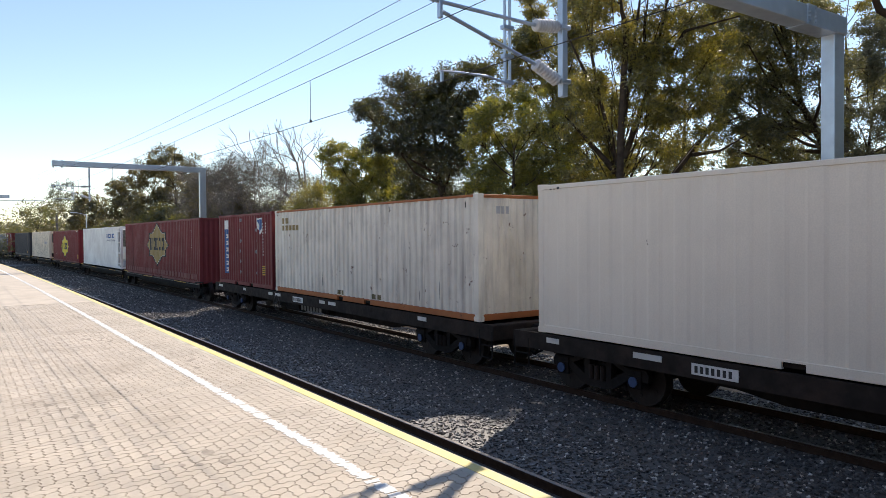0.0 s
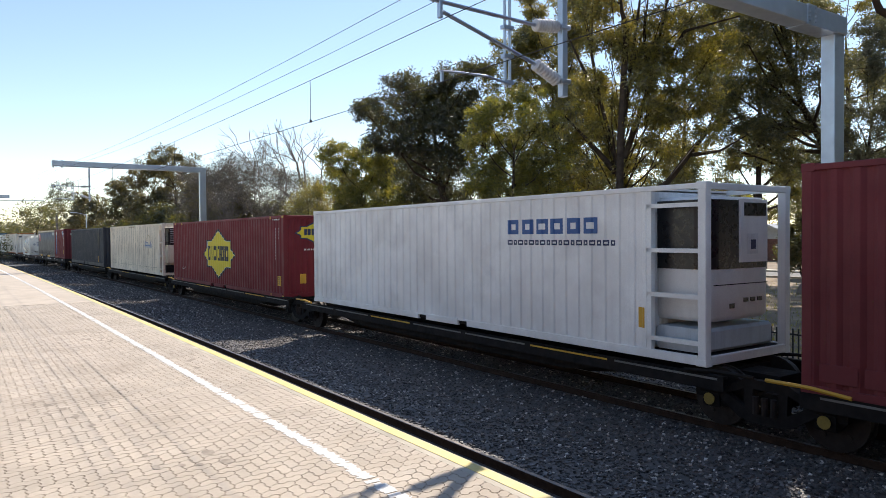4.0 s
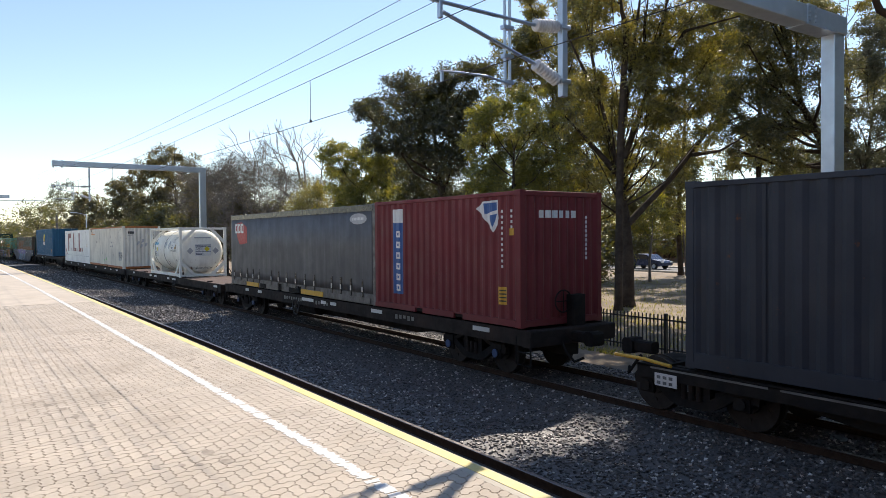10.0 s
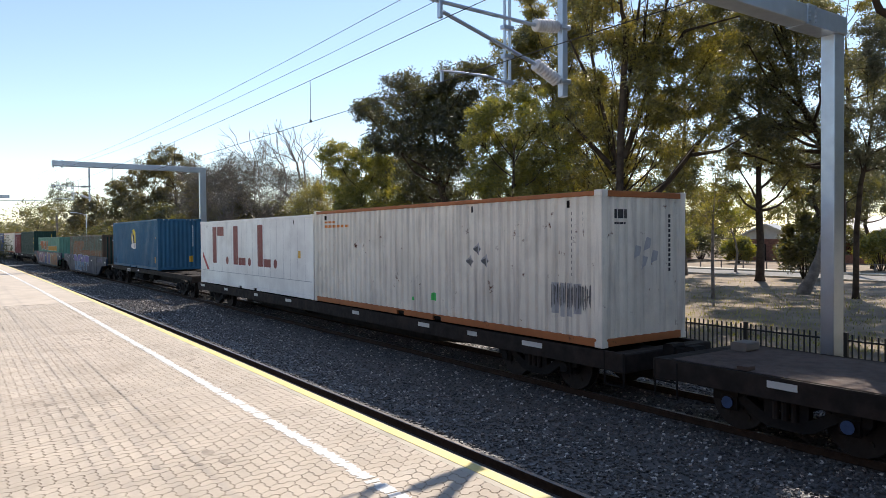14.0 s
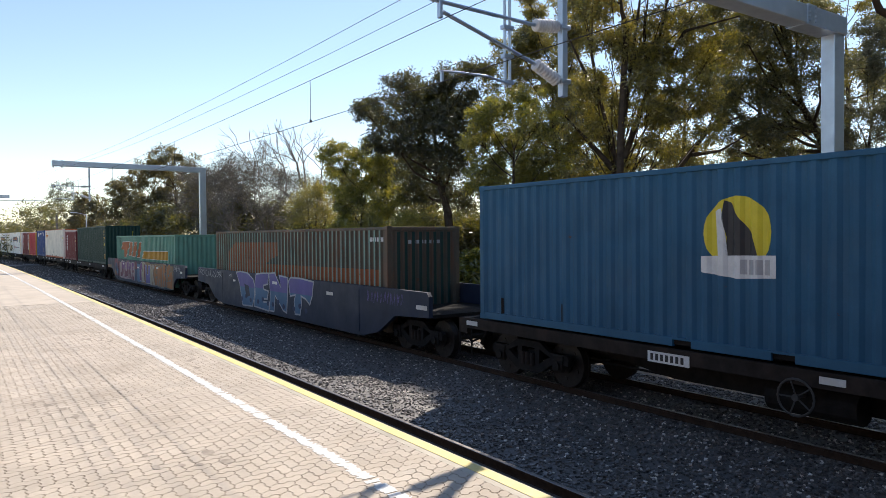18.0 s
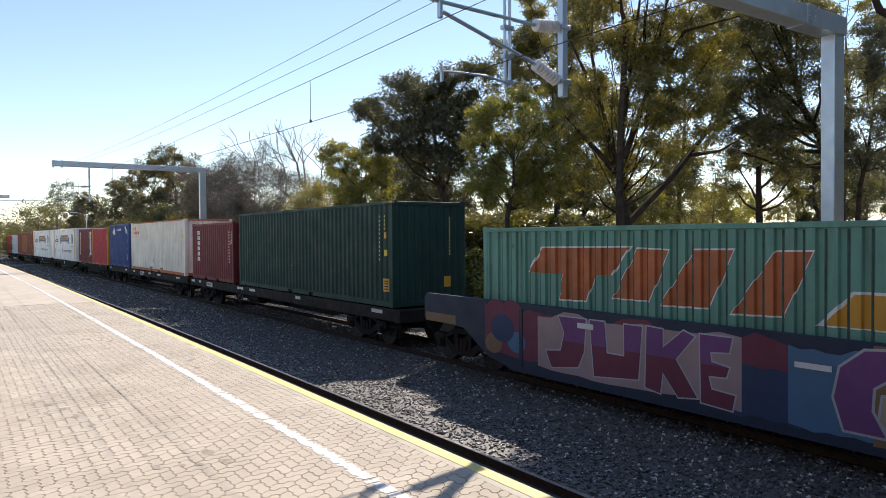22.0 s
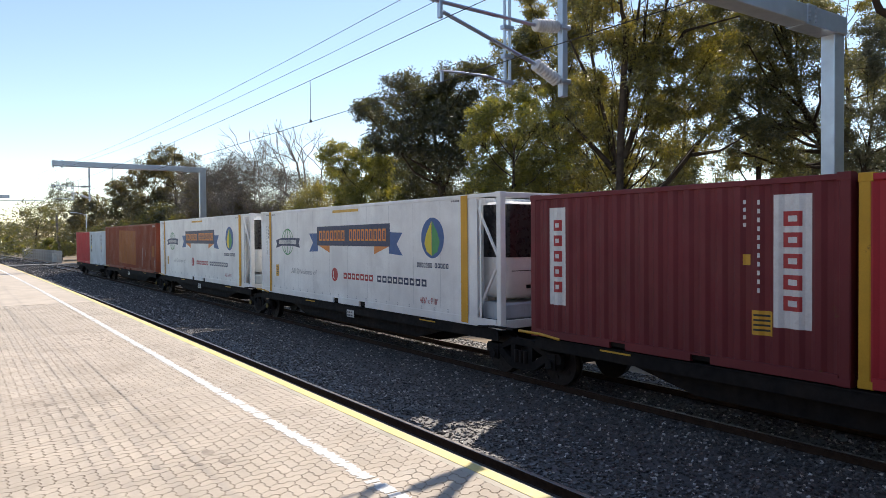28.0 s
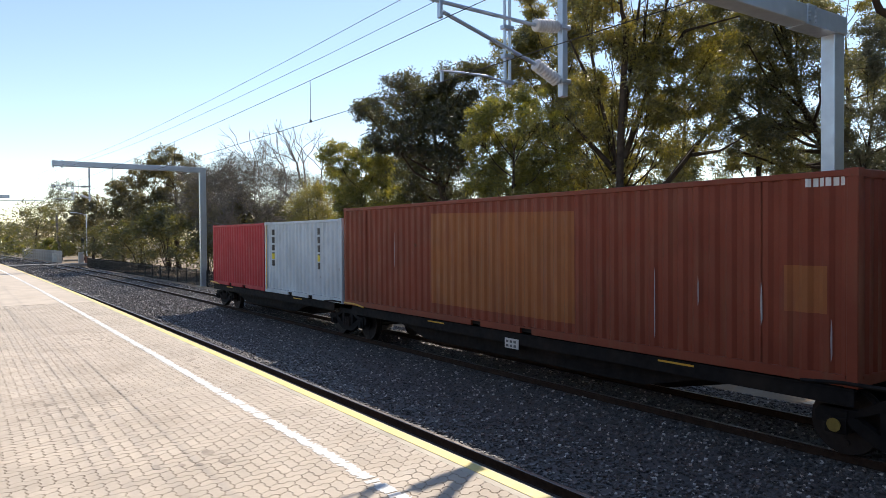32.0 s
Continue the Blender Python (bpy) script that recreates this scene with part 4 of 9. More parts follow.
    # added out of view to keep sun off the ground below the wagons
    lobed_tree("eucalypt", 2600, 22, M_LEAF_OLIVE, M_BARK, 3.00, 0.22, 0.30, "unseen tall eucalypt added to shade the ground under the wagons", [(-11.0, 16.4, 1.5), (-9.0, 15.6, 1.6), (-7.2, 16.6, 1.6), (-5.4, 15.6, 1.6), (-8.2, 17.8, 1.5), (-6.2, 18.0, 1.5), (-3.6, 16.4, 1.5), (-10.0, 17.8, 1.3), (-1.6, 15.4, 1.5), (0.4, 13.6, 1.6), (0.2, 16.8, 1.6)], at=(32.0, 11.5), lace=1.4)
    lobed_tree("eucalypt", 1490, 60, M_LEAF_OLIVE, M_BARK, 2.20, 0.26, 0.24, "tall olive eucalypt beside the park road", [(-2.4, 25.4, 2.2), (0.5, 27.3, 2.3), (2.9, 24.9, 2.2), (-1.0, 21.5, 2.1), (1.9, 20.1, 2.1), (0.0, 17.2, 2.0), (3.4, 16.7, 2.0)])
    lobed_tree("eucalypt", 1545, 66, M_LEAF_DARK, M_BARK, 2.60, 0.26, 0.20, "dark low-crowned eucalypt beyond the street", [(-3.4, 9.6, 1.6), (-1.2, 10.4, 1.7), (1.2, 9.8, 1.7), (-2.4, 7.4, 1.6), (0.2, 7.6, 1.8), (2.6, 7.6, 1.6), (-3.6, 5.8, 1.2), (-1.2, 5.4, 1.3), (1.4, 5.6, 1.3), (-4.6, 7.8, 1.2)])
    lobed_tree("eucalypt", 1418, 74, M_LEAF_DARK, M_BARK, 1.80, 0.28, 0.20, "thin dark eucalypt beyond the street", [(-2.4, 9.0, 1.4), (0.0, 10.4, 1.5), (2.2, 9.2, 1.5), (-1.4, 7.2, 1.4), (1.2, 7.0, 1.5), (2.8, 6.2, 1.2), (-0.6, 5.8, 1.1), (0.6, 12.0, 1.2)])
    lobed_tree("eucalypt", 1300, 108, M_LEAF_OLIVE, M_BARK, 2.00, 0.34, 0.22, "olive eucalypt behind the houses", [(-3.6, 8.2, 1.8), (0.0, 9.6, 2.0), (3.6, 8.0, 1.8), (-1.8, 6.4, 2.0), (1.8, 6.2, 2.0), (5.4, 6.4, 1.6)])
    lobed_tree("eucalypt", 1215, 98, M_LEAF_OLIVE, M_BARK, 2.20, 0.32, 0.22, "olive eucalypt at the end of the street", [(-3.2, 8.6, 1.8), (0.0, 9.2, 1.8), (3.2, 8.2, 1.8), (-1.6, 6.2, 1.9), (1.8, 6.0, 1.9), (-4.6, 6.4, 1.6)])
    # unseen trees beside the line, added to darken faces turned from the sun
    side = [(-2.5, 5.0, 2.4), (0.0, 4.6, 2.4), (2.5, 5.2, 2.4), (-2.8, 8.2, 2.5), (0.2, 8.5, 2.6), (2.9, 8.0, 2.5), (-1.5, 11.3, 2.4), (1.6, 11.6, 2.4), (0.0, 13.6, 2.0)]
    for k in range(10):
        lobed_tree("eucalypt", 3000 + 40 * k, 10, M_LEAF_DARK, M_BARK, 2.0, 0.42, 0.26, "unseen dark eucalypt added to block sky behind the camera", side, at=((17.8, -6), (18.6, -15), (17.8, -25), (23, 1.0), (30, -2.0), (37.5, -5.0), (16.8, -10.5), (16.8, -20), (16.5, -33), (15.5, -44))[k])
    a, c = spot(1423, 39), spot(1452, 39.5)
    stub = Build().tube([(*a, GROUND_Z - 0.1), (*a, GROUND_Z + 0.15), ((a[0] + c[0]) / 2, (a[1] + c[1]) / 2, GROUND_Z + 0.95), (*c, GROUND_Z + 2.1), (c[0] + 0.3, c[1], GROUND_Z + 3.6)], [0.42, 0.36, 0.30, 0.24, 0.08], 10)
    solid("leaning_trunk", stub, M_BARK_GREY, "pale thick leaning tree trunk in the park", "tree", smooth=True)
    bush("shrub", *spot(556, 46), 7.0, 1.6, 27, 14000, 0.14, O, "tall rounded olive shrub")
    bush("shrub", *spot(722, 38), 4.8, 1.4, 28, 10000, 0.13, L, "bright green shrub beside the fence")
    dead_tree()
    under = [(740, 44, 5.0, 3.0, E), (800, 46, 4.8, 3.0, E), (860, 44, 4.6, 3.0, E), (920, 45, 4.8, 3.0, E), (985, 44, 4.6, 2.8, E), (1040, 50, 4.4, 3.0, E), (420, 62, 6.2, 3.6, E), (490, 60, 6.0, 3.6, E), (370, 66, 6.5, 3.6, E), (300, 72, 6.5, 3.6, E), (250, 80, 5.6, 3.6, E), (200, 92, 5.4, 3.6, E), (150, 112, 6.0, 4.0, E), (105, 150, 7.0, 5.0, D), (62, 165, 7.0, 5.0, D), (25, 185, 7.0, 5.5, D), (560, 52, 5.0, 3.2, E), (640, 48, 5.0, 3.0, E)]
    low = [(842, 30, 2.7, 0.9, L), (880, 28.5, 1.9, 0.8, L), (905, 28, 1.1, 0.6, L), (1424, 52, 4.9, 1.5, E), (1560, 62, 3.4, 2.0, L), (1490, 80, 4.0, 3.0, E), (1306, 80, 2.9, 1.6, L), (1240, 92, 4.5, 3.5, E), (1180, 88, 4.5, 3.5, O), (1120, 80, 4.6, 3.2, E), (10, 150, 4.0, 2.2, L), (30, 155, 2.4, 1.4, L), (88, 140, 3.4, 2.0, L), (112, 130, 3.0, 1.8, L)]
    for i, (step, d, h, r, lf) in enumerate(under + low):
        bush("shrub", *spot(step, d), h, r, 60 + i, 10000 if d < 70 else 11000, 0.155 + min(d, 60) * 0.0035, lf, "dense green shrub under the park trees")
    # thick woods well behind
    rng = np.random.default_rng(77)
    cs, rs = [], []
    for step in range(-60, 1700, 34):
        for k in range(5):
            d = 100 + 40 * rng.random()
            x, y = spot(step + 30 * rng.random(), d)
            cs.append((x, y, 0.8 + (6.0 + 2.5 * math.sin(step * 0.013)) * rng.random()))
            rs.append(2.6)
    v, q = leaves(rng, cs, rs, 80000, 0.45, 0.2)
    ob = new("far_woods", raw_mesh("far_woods", v, q))
    ob.data.materials.append(M_LEAF_DARK)
    tagged(ob, "distant dark green belt of trees", "woods", "", "stuff")


# ---- the park, the road and the far crossing ----
def fence_x(y):
    return bend(float(np.interp(y, [0, 24, 46, 90], [16.35, 16.3, 14.6, 14.2])), y)


def railing():
    t = thing("fence", "low black steel picket fence between railway and park", "fence", "", "")
    h = 1.13
    me = Build().box(-0.016, 0.016, -0.016, 0.016, 0.02, h, 0.004).mesh("picket")
    me.materials.append(M_FENCE)
    far = Build()
    y, k = 3.0, 0
    while y < 92:
        x = fence_x(y)
        if k % 18 == 0:
            if y < 34:
                part("post", Build().box(x - 0.045, x + 0.045, y - 0.045, y + 0.045, GROUND_Z - 0.05, GROUND_Z + h + 0.04, 0.006), M_FENCE, t)
            else:
                far.box(x - 0.045, x + 0.045, y - 0.045, y + 0.045, GROUND_Z - 0.05, GROUND_Z + h + 0.04)
        elif y < 36:
            part("picket", me, M_FENCE, t).matrix_world = pose(x, y, GROUND_Z)
        else:
            far.box(x - 0.012, x + 0.012, y - 0.012, y + 0.012, GROUND_Z, GROUND_Z + h)
        y += 0.135
        k += 1
    tagged(part("far_paling", far, M_FENCE, t), kind="stuff")
    ys = [3, 12, 24, 30, 36, 42, 50, 60, 70, 80, 92]
    for z in (0.14, 0.97):
        part("rail", Build().loft([[(fence_x(y) - 0.018, y, GROUND_Z + z), (fence_x(y) + 0.018, y, GROUND_Z + z), (fence_x(y) + 0.018, y, GROUND_Z + z + 0.04), (fence_x(y) - 0.018, y, GROUND_Z + z + 0.04)] for y in ys]), M_FENCE, t)


def grass():
    """A thin green strip along the fence and tufts over the park."""
    rng = np.random.default_rng(9)
    n = 26000
    y = 2 + 44 * rng.random(n)
    x = 15.2 + 26 * rng.random(n) ** 2.6 + (rng.random(n) < 0.25) * 6
    hgt = 0.05 + 0.09 * rng.random(n)
    a = rng.random(n) * 6.28
    w = 0.012 + 0.01 * rng.random(n)
    dx, dy = np.cos(a) * w, np.sin(a) * w
    lean = rng.normal(size=(n, 2)) * 0.05
    xx = x - CURVE * y * y
    v = np.stack([np.stack([xx - dx, y - dy, np.full(n, GROUND_Z - 0.01)], 1), np.stack([xx + dx, y + dy, np.full(n, GROUND_Z - 0.01)], 1), np.stack([xx + dx * 0.2 + lean[:, 0], y + dy * 0.2 + lean[:, 1], GROUND_Z + hgt], 1), np.stack([xx - dx * 0.2 + lean[:, 0], y - dy * 0.2 + lean[:, 1], GROUND_Z + hgt], 1)], 1).reshape(-1, 3)
    ob = new("grass", raw_mesh("grass", v, np.arange(n * 4).reshape(-1, 4)))
    ob.data.materials.append(M_LEAF_LIGHT)
    tagged(ob, "sparse green grass along the fence", "grass", "", "stuff")


def road():
    solid("road", Build().box(51.5, 58.8, -140, 260, GROUND_Z - 0.2, GROUND_Z + 0.02), M_ASPHALT, "pale grey asphalt street beyond the park", "road", "structure")
    for x in (51.3, 58.8):
        solid("kerb", Build().box(x, x + 0.2, -140, 260, GROUND_Z - 0.2, GROUND_Z + 0.14, 0.03), M_CONC, "concrete kerb of the street", "kerb", "structure")
    solid("pavement", Build().box(60.5, 62.0, -140, 260, GROUND_Z - 0.2, GROUND_Z + 0.06), M_CONC, "concrete footpath before the houses", "pavement", "structure")


M_BRICK = mat("red_brick", (0.26, 0.12, 0.085), 0.85, var=0.3, scale=5, grain=40, bump=0.3)
M_TILE = mat("grey_roof", (0.33, 0.33, 0.34), 0.5, var=0.15, scale=2, grain=30, bump=0.3)
M_GABLE = mat("cream_gable", (0.66, 0.63, 0.57), 0.7, var=0.08, scale=2, grain=40, bump=0.05)
M_PANE = mat("window_glass_dark", (0.03, 0.035, 0.04), 0.08, var=0.1, scale=2, grain=40, bump=0)
M_CAR = mat("car_paint_blue", (0.02, 0.04, 0.10), 0.25, metal=0.3, var=0.05, scale=2, grain=40, bump=0)
M_TYRE = mat("tyre_rubber", (0.015, 0.015, 0.015), 0.85, var=0.2, scale=6, grain=40, bump=0.2)


def house(x, y, turn, w, d, eave, ridge, label):
    t = thing("house", label, "house", "houses across the street", at=pose(x, y, GROUND_Z, 0, 0, turn))
    part("wall", Build().box(-d / 2, d / 2, -w / 2, w / 2, -0.1, eave), M_BRICK, t, "red brick walls")
    e = w / 2 + 0.5
    part("roof", Build().loft([[(a, -e, eave - 0.15), (a, 0, ridge), (a, e, eave - 0.15), (a, e, eave - 0.02), (a, 0, ridge + 0.14), (a, -e, eave - 0.02)] for a in (-d / 2 - 0.5, d / 2 + 0.5)]), M_TILE, t, "grey pitched roof")
    part("gable", Build().loft([[(a, -w / 2, eave), (a, w / 2, eave), (a, 0, ridge - 0.1)] for a in (-d / 2 - 0.03, -d / 2 + 0.1)]), M_GABLE, t, "cream painted gable")
    part("fascia", Build().loft([[(a, -e, eave - 0.2), (a, -e, eave + 0.02), (a, 0, ridge + 0.15), (a, e, eave + 0.02), (a, e, eave - 0.2), (a, 0, ridge - 0.08)] for a in (-d / 2 - 0.54, -d / 2 - 0.505)]), M_GABLE, t)
    for k in (-0.28, 0.22):
        win = part("window", Build().box(-d / 2 - 0.05, -d / 2 + 0.02, k * w - 0.8, k * w + 0.8, 0.9, 2.1), M_GABLE, t)
        part("pane", Build().box(-d / 2 - 0.06, -d / 2 - 0.052, k * w - 0.7, k * w + 0.7, 1.0, 2.0), M_PANE, win)
    part("door", Build().box(-d / 2 - 0.04, -d / 2 + 0.02, -0.02 * w, 0.06 * w + 0.5, 0.0, 2.05), M_SOLE, t)
    return t


def houses():
    x, y = spot(1364, 92)
    house(x, y, 24, 7.2, 11.0, 2.7, 4.5, "brick house with cream gable and grey roof")
    x, y = spot(1600, 82)
    h = house(x, y, 115, 11.0, 15.0, 2.6, 5.2, "low brick house with grey roof and white fascia")
    part("verandah", Build().box(-7.5, 7.5, 5.5, 7.6, 2.25, 2.5), M_GABLE, h, "white verandah edge")
    x, y = spot(1130, 96)
    house(x, y, 15, 10.0, 12.0, 2.7, 4.8, "brick house half hidden by trees")
    x, y = spot(800, 82)
    b = Build().box(x - 2, x + 2, y - 9, y + 9, GROUND_Z, 2.4)
    b.loft([[(x - 2.4, a, 2.4), (x + 2.4, a, 2.4), (x, a, 3.6)] for a in (y - 9.3, y + 9.3)])
    solid("shed", b, M_GABLE, "pale low shed behind the shrubs", "shed")
    # garden hedge wall by the street
    x, y = spot(1540, 74)
    solid("garden_wall", Build().box(x - 0.2, x + 0.2, y - 5, y + 6, GROUND_Z, GROUND_Z + 1.0, 0.03), M_BRICK, "low dark brick garden wall", "wall")
    t = thing("street_barrier", "low timber rail along the street edge", "barrier")
    for k in range(30):
        yy = 4 + k * 2.4
        part("post", Build().box(62.9, 63.0, yy - 0.05, yy + 0.05, GROUND_Z, GROUND_Z + 0.8), M_BARK_GREY, t)
    part("rail", Build().box(62.93, 62.97, 3, 76, GROUND_Z + 0.70, GROUND_Z + 0.76), M_BARK_GREY, t)


def blue_car():
    """A hatchback that drives along the street, nose at -y."""
    t = thing("car", "dark blue hatchback driving along the street", "car")
    prof = [(-2.1, 0.35), (-2.15, 0.62), (-1.95, 0.80), (-1.05, 0.95), (-0.35, 1.42), (0.95, 1.46), (1.75, 1.05), (2.05, 0.95), (2.1, 0.55), (2.05, 0.35)]
    part("body", Build().loft([[(k * w, a, z) for a, z in prof] for k, w in ((-1, 0.80), (-1, 0.86), (1, 0.86), (1, 0.80))]), M_CAR, t)
    for s in (-1, 1):
        part("side_window", Build().loft([[(s * xx, -0.85, 0.98), (s * xx, -0.30, 1.36), (s * xx, 0.88, 1.39), (s * xx, 1.45, 1.02)] for xx in (0.862, 0.868)]), M_PANE, t)
        for a in (-1.3, 1.3):
            w = part("wheel", Build().disc((s * 0.78, a, 0.31), (1, 0, 0), 0.31, 0.2, 20), M_TYRE, t)
            part("rim", Build().disc((s * 0.885, a, 0.31), (1, 0, 0), 0.2, 0.03, 12), M_GALV, w)
    part("headlight", Build().box(0.45, 0.8, -2.16, -2.05, 0.62, 0.76, 0.02), M_DEC_W, t)
    part("headlight", Build().box(-0.8, -0.45, -2.16, -2.05, 0.62, 0.76, 0.02), M_DEC_W, t)
    return t


def crossing():
    """The far end of the platform: lamp, cabinets, pale fence and crossing panels."""
    t = thing("street_lamp", "grey steel lamp post at the far crossing", "lamp")
    x, y = bend(16.3, 104), 104
    part("pole", Build().tube([(x, y, GROUND_Z), (x, y, 6.3)], [0.09, 0.06], 8), M_GALV, t)
    part("arm", Build().tube([(x, y, 6.2), (x - 1.2, y, 6.5)], 0.04, 6), M_GALV, t)
    part("lamp_head", Build().box(x - 1.9, x - 1.1, y - 0.12, y + 0.12, 6.45, 6.57, 0.03), M_GALV, t)
    for step, d, w, h, m, lab in ((100, 103, 1.0, 1.3, M_GABLE, "white relay cabinet at the crossing"), (143, 94, 0.6, 1.6, M_GALV, "grey signal cabinet at the crossing"), (153, 93, 0.4, 1.1, M_BRICK, "brown post box at the crossing")):
        x, y = spot(step, d)
        solid("cabinet", Build().box(x - w / 2, x + w / 2, y - w / 2, y + w / 2, GROUND_Z, GROUND_Z + h, 0.03), m, lab, "cabinet")
    s = thing("signal_post", "slim railway signal post at the crossing", "signal")
    x, y = spot(147, 95)
    part("pole", Build().tube([(x, y, GROUND_Z), (x, y, 3.2)], 0.06, 8), M_GALV, s)
    part("signal_head", Build().box(x - 0.25, x + 0.25, y - 0.15, y + 0.1, 2.2, 3.1, 0.04), M_FENCE, s)
    f = thing("paling_fence", "pale grey paling fence along the far railway", "fence")
    me = Build().box(-0.02, 0.02, -0.14, 0.14, 0, 1.7).mesh("paling")
    me.materials.append(M_PALING)
    for i in range(110):
        y = 112 + i * 0.36
        part("paling", me, M_PALING, f).matrix_world = pose(bend(14.6, y), y, GROUND_Z)
    part("rail", Build().loft([[(bend(14.66, y), y, GROUND_Z + 1.3), (bend(14.72, y), y, GROUND_Z + 1.3), (bend(14.72, y), y, GROUND_Z + 1.4), (bend(14.66, y), y, GROUND_Z + 1.4)] for y in (112, 122, 132, 142, 152)]), M_PALING, f)
    c = thing("crossing_panel", "dark level crossing deck between the rails", "crossing", "", "structure")
    for a, b in ((3.9, 4.25), (4.45, 5.9), (6.1, 9.9), (10.2, 11.45), (11.7, 15.0)):
        part("panel", Build().loft([[(bend(a, y), y, -0.2), (bend(b, y), y, -0.2), (bend(b, y), y, -0.01), (bend(a, y), y, -0.01)] for y in (95, 98)]), M_ASPHALT, c)


M_PALING = mat("pale_paling", (0.42, 0.40, 0.37), 0.8, var=0.15, scale=3, grain=40, bump=0.2, per_object=0.12)


# ---- the train ----
TRAVEL = [(0, 0.0), (1, 11.47), (2, 22.78), (3, 34.02), (5.5, 62.0), (6, 67.53), (7, 78.52), (8, 89.32), (10, 110.9), (11, 121.55), (12, 132.23), (13, 142.83), (14, 153.37), (17, 184.91), (18, 195.27), (19, 205.58), (20, 215.89), (21, 226.12), (22, 236.2), (23, 246.12), (24, 255.9), (25, 265.58), (27.5, 289.45), (28, 294.2), (29, 303.82), (30, 313.36), (31, 322.77), (32, 332.21)]
LINE = 10.83
moving = []


def on_line(s, z):
    """The pose on the curved track of what stands s metres along it."""
    return pose(bend(LINE, s), s, z, 0, 0, heading(s))


def board(ob, s, z=0.0):
    moving.append((ob, s, z))
    ob.matrix_world = on_line(s, z)
    return ob


class Profile:
    """Corrugation: inward depth along the wall, as (place, depth) corners."""

    def __init__(self, a, b, pitch, depth, flat=0.28):
        n = max(1, round((b - a) / pitch))
        p = (b - a) / n
        self.pts = [(a, 0.0)]
        r = (1 - 2 * flat) / 2
        for i in range(n):
            for u, d in ((flat * 0.5, 0), (flat * 0.5 + r, depth), (flat * 1.5 + r, depth), (flat * 1.5 + 2 * r, 0)):
                self.pts.append((a + (i + u) * p, d))
        self.pts.append((b, 0.0))

    def at(self, y):
        return float(np.interp(y, [p[0] for p in self.pts], [p[1] for p in self.pts]))


class Flat:
    pts = []

    def at(self, y):
        return 0.0


def sheet(prof, z0, z1, place, th=0.02):
    """A corrugated wall; place(a, inward, z) gives the corner."""
    b = Build()
    ring = [(a, d) for a, d in prof.pts] + [(a, d + th) for a, d in reversed(prof.pts)]
    b.loft([[place(a, d, z) for a, d in ring] for z in (z0, z1)], False)
    return b


def decal(polys, prof, place, lift=0.004):
    """Flat paint that follows the wall: polygons (even-odd) cut into strips at each fold."""
    edges, cuts = [], set()
    for poly in polys:
        for (a, z), (c, w) in zip(poly, poly[1:] + poly[:1]):
            edges.append((a, z, c, w))
            cuts.add(round(a, 5))
    lo, hi = min(cuts), max(cuts)
    cuts |= {round(p[0], 5) for p in prof.pts if lo < p[0] < hi}
    for i in range(len(edges)):
        for j in range(i):
            a, z, c, w = edges[i]
            d, e, f, g = edges[j]
            den = (c - a) * (g - e) - (w - z) * (f - d)
            if abs(den) > 1e-9:
                s = ((d - a) * (g - e) - (e - z) * (f - d)) / den
                t = ((d - a) * (w - z) - (e - z) * (c - a)) / den
                if 0 < s < 1 and 0 < t < 1:
                    cuts.add(round(a + s * (c - a), 5))
    cuts = sorted(cuts)
    b = Build()
    for y0, y1 in zip(cuts, cuts[1:]):
        if y1 - y0 < 5e-5:
            continue
        hit = []
        for a, z, c, w in edges:
            if min(a, c) <= y0 + 2e-5 and max(a, c) >= y1 - 2e-5 and abs(c - a) > 1e-5:
                za, zb = z + (w - z) * (y0 - a) / (c - a), z + (w - z) * (y1 - a) / (c - a)
                hit.append(((za + zb) / 2, za, zb))
        hit.sort()
        d0, d1 = prof.at(y0) - lift, prof.at(y1) - lift
        for (_, a0, a1), (_, b0, b1) in zip(hit[::2], hit[1::2]):
            b.face(place(y0, d0, a0), place(y1, d1, a1), place(y1, d1, b1), place(y0, d0, b0))
    return b


def rect(u0, v0, u1, v1):
    return [(u0, v0), (u1, v0), (u1, v1), (u0, v1)]


def arc(cu, cv, r, n=20, rv=None, a0=0.0, a1=360.0):
    return [(cu + r * math.cos(radians(a0 + (a1 - a0) * i / n)), cv + (rv or r) * math.sin(radians(a0 + (a1 - a0) * i / n))) for i in range(n if abs(a1 - a0) >= 360 else n + 1)]


def bars(u0, v0, u1, v1, n, gap=0.28, jitter=0.0):
    """n upright blocks in a row that stand for unreadable or unlettered writing."""
    w = (u1 - u0) / n
    return [rect(u0 + i * w, v0 + jitter * math.sin(i * 5.1) * (v1 - v0), u0 + (i + 1 - gap) * w, v1) for i in range(n)]


def column(u0, v0, u1, v1, n, gap=0.3):
    h = (v1 - v0) / n
    return [rect(u0, v0 + i * h, u1, v0 + (i + 1 - gap) * h) for i in range(n)]


def hollow(q, k=0.30):
    """A block with its middle left open: the outer and the inner outline."""
    (u0, v0), (u1, v1) = q[0], q[2]
    d = k * min(abs(u1 - u0), abs(v1 - v0))
    return [q, rect(u0 + d, v0 + d, u1 - d, v1 - d)]


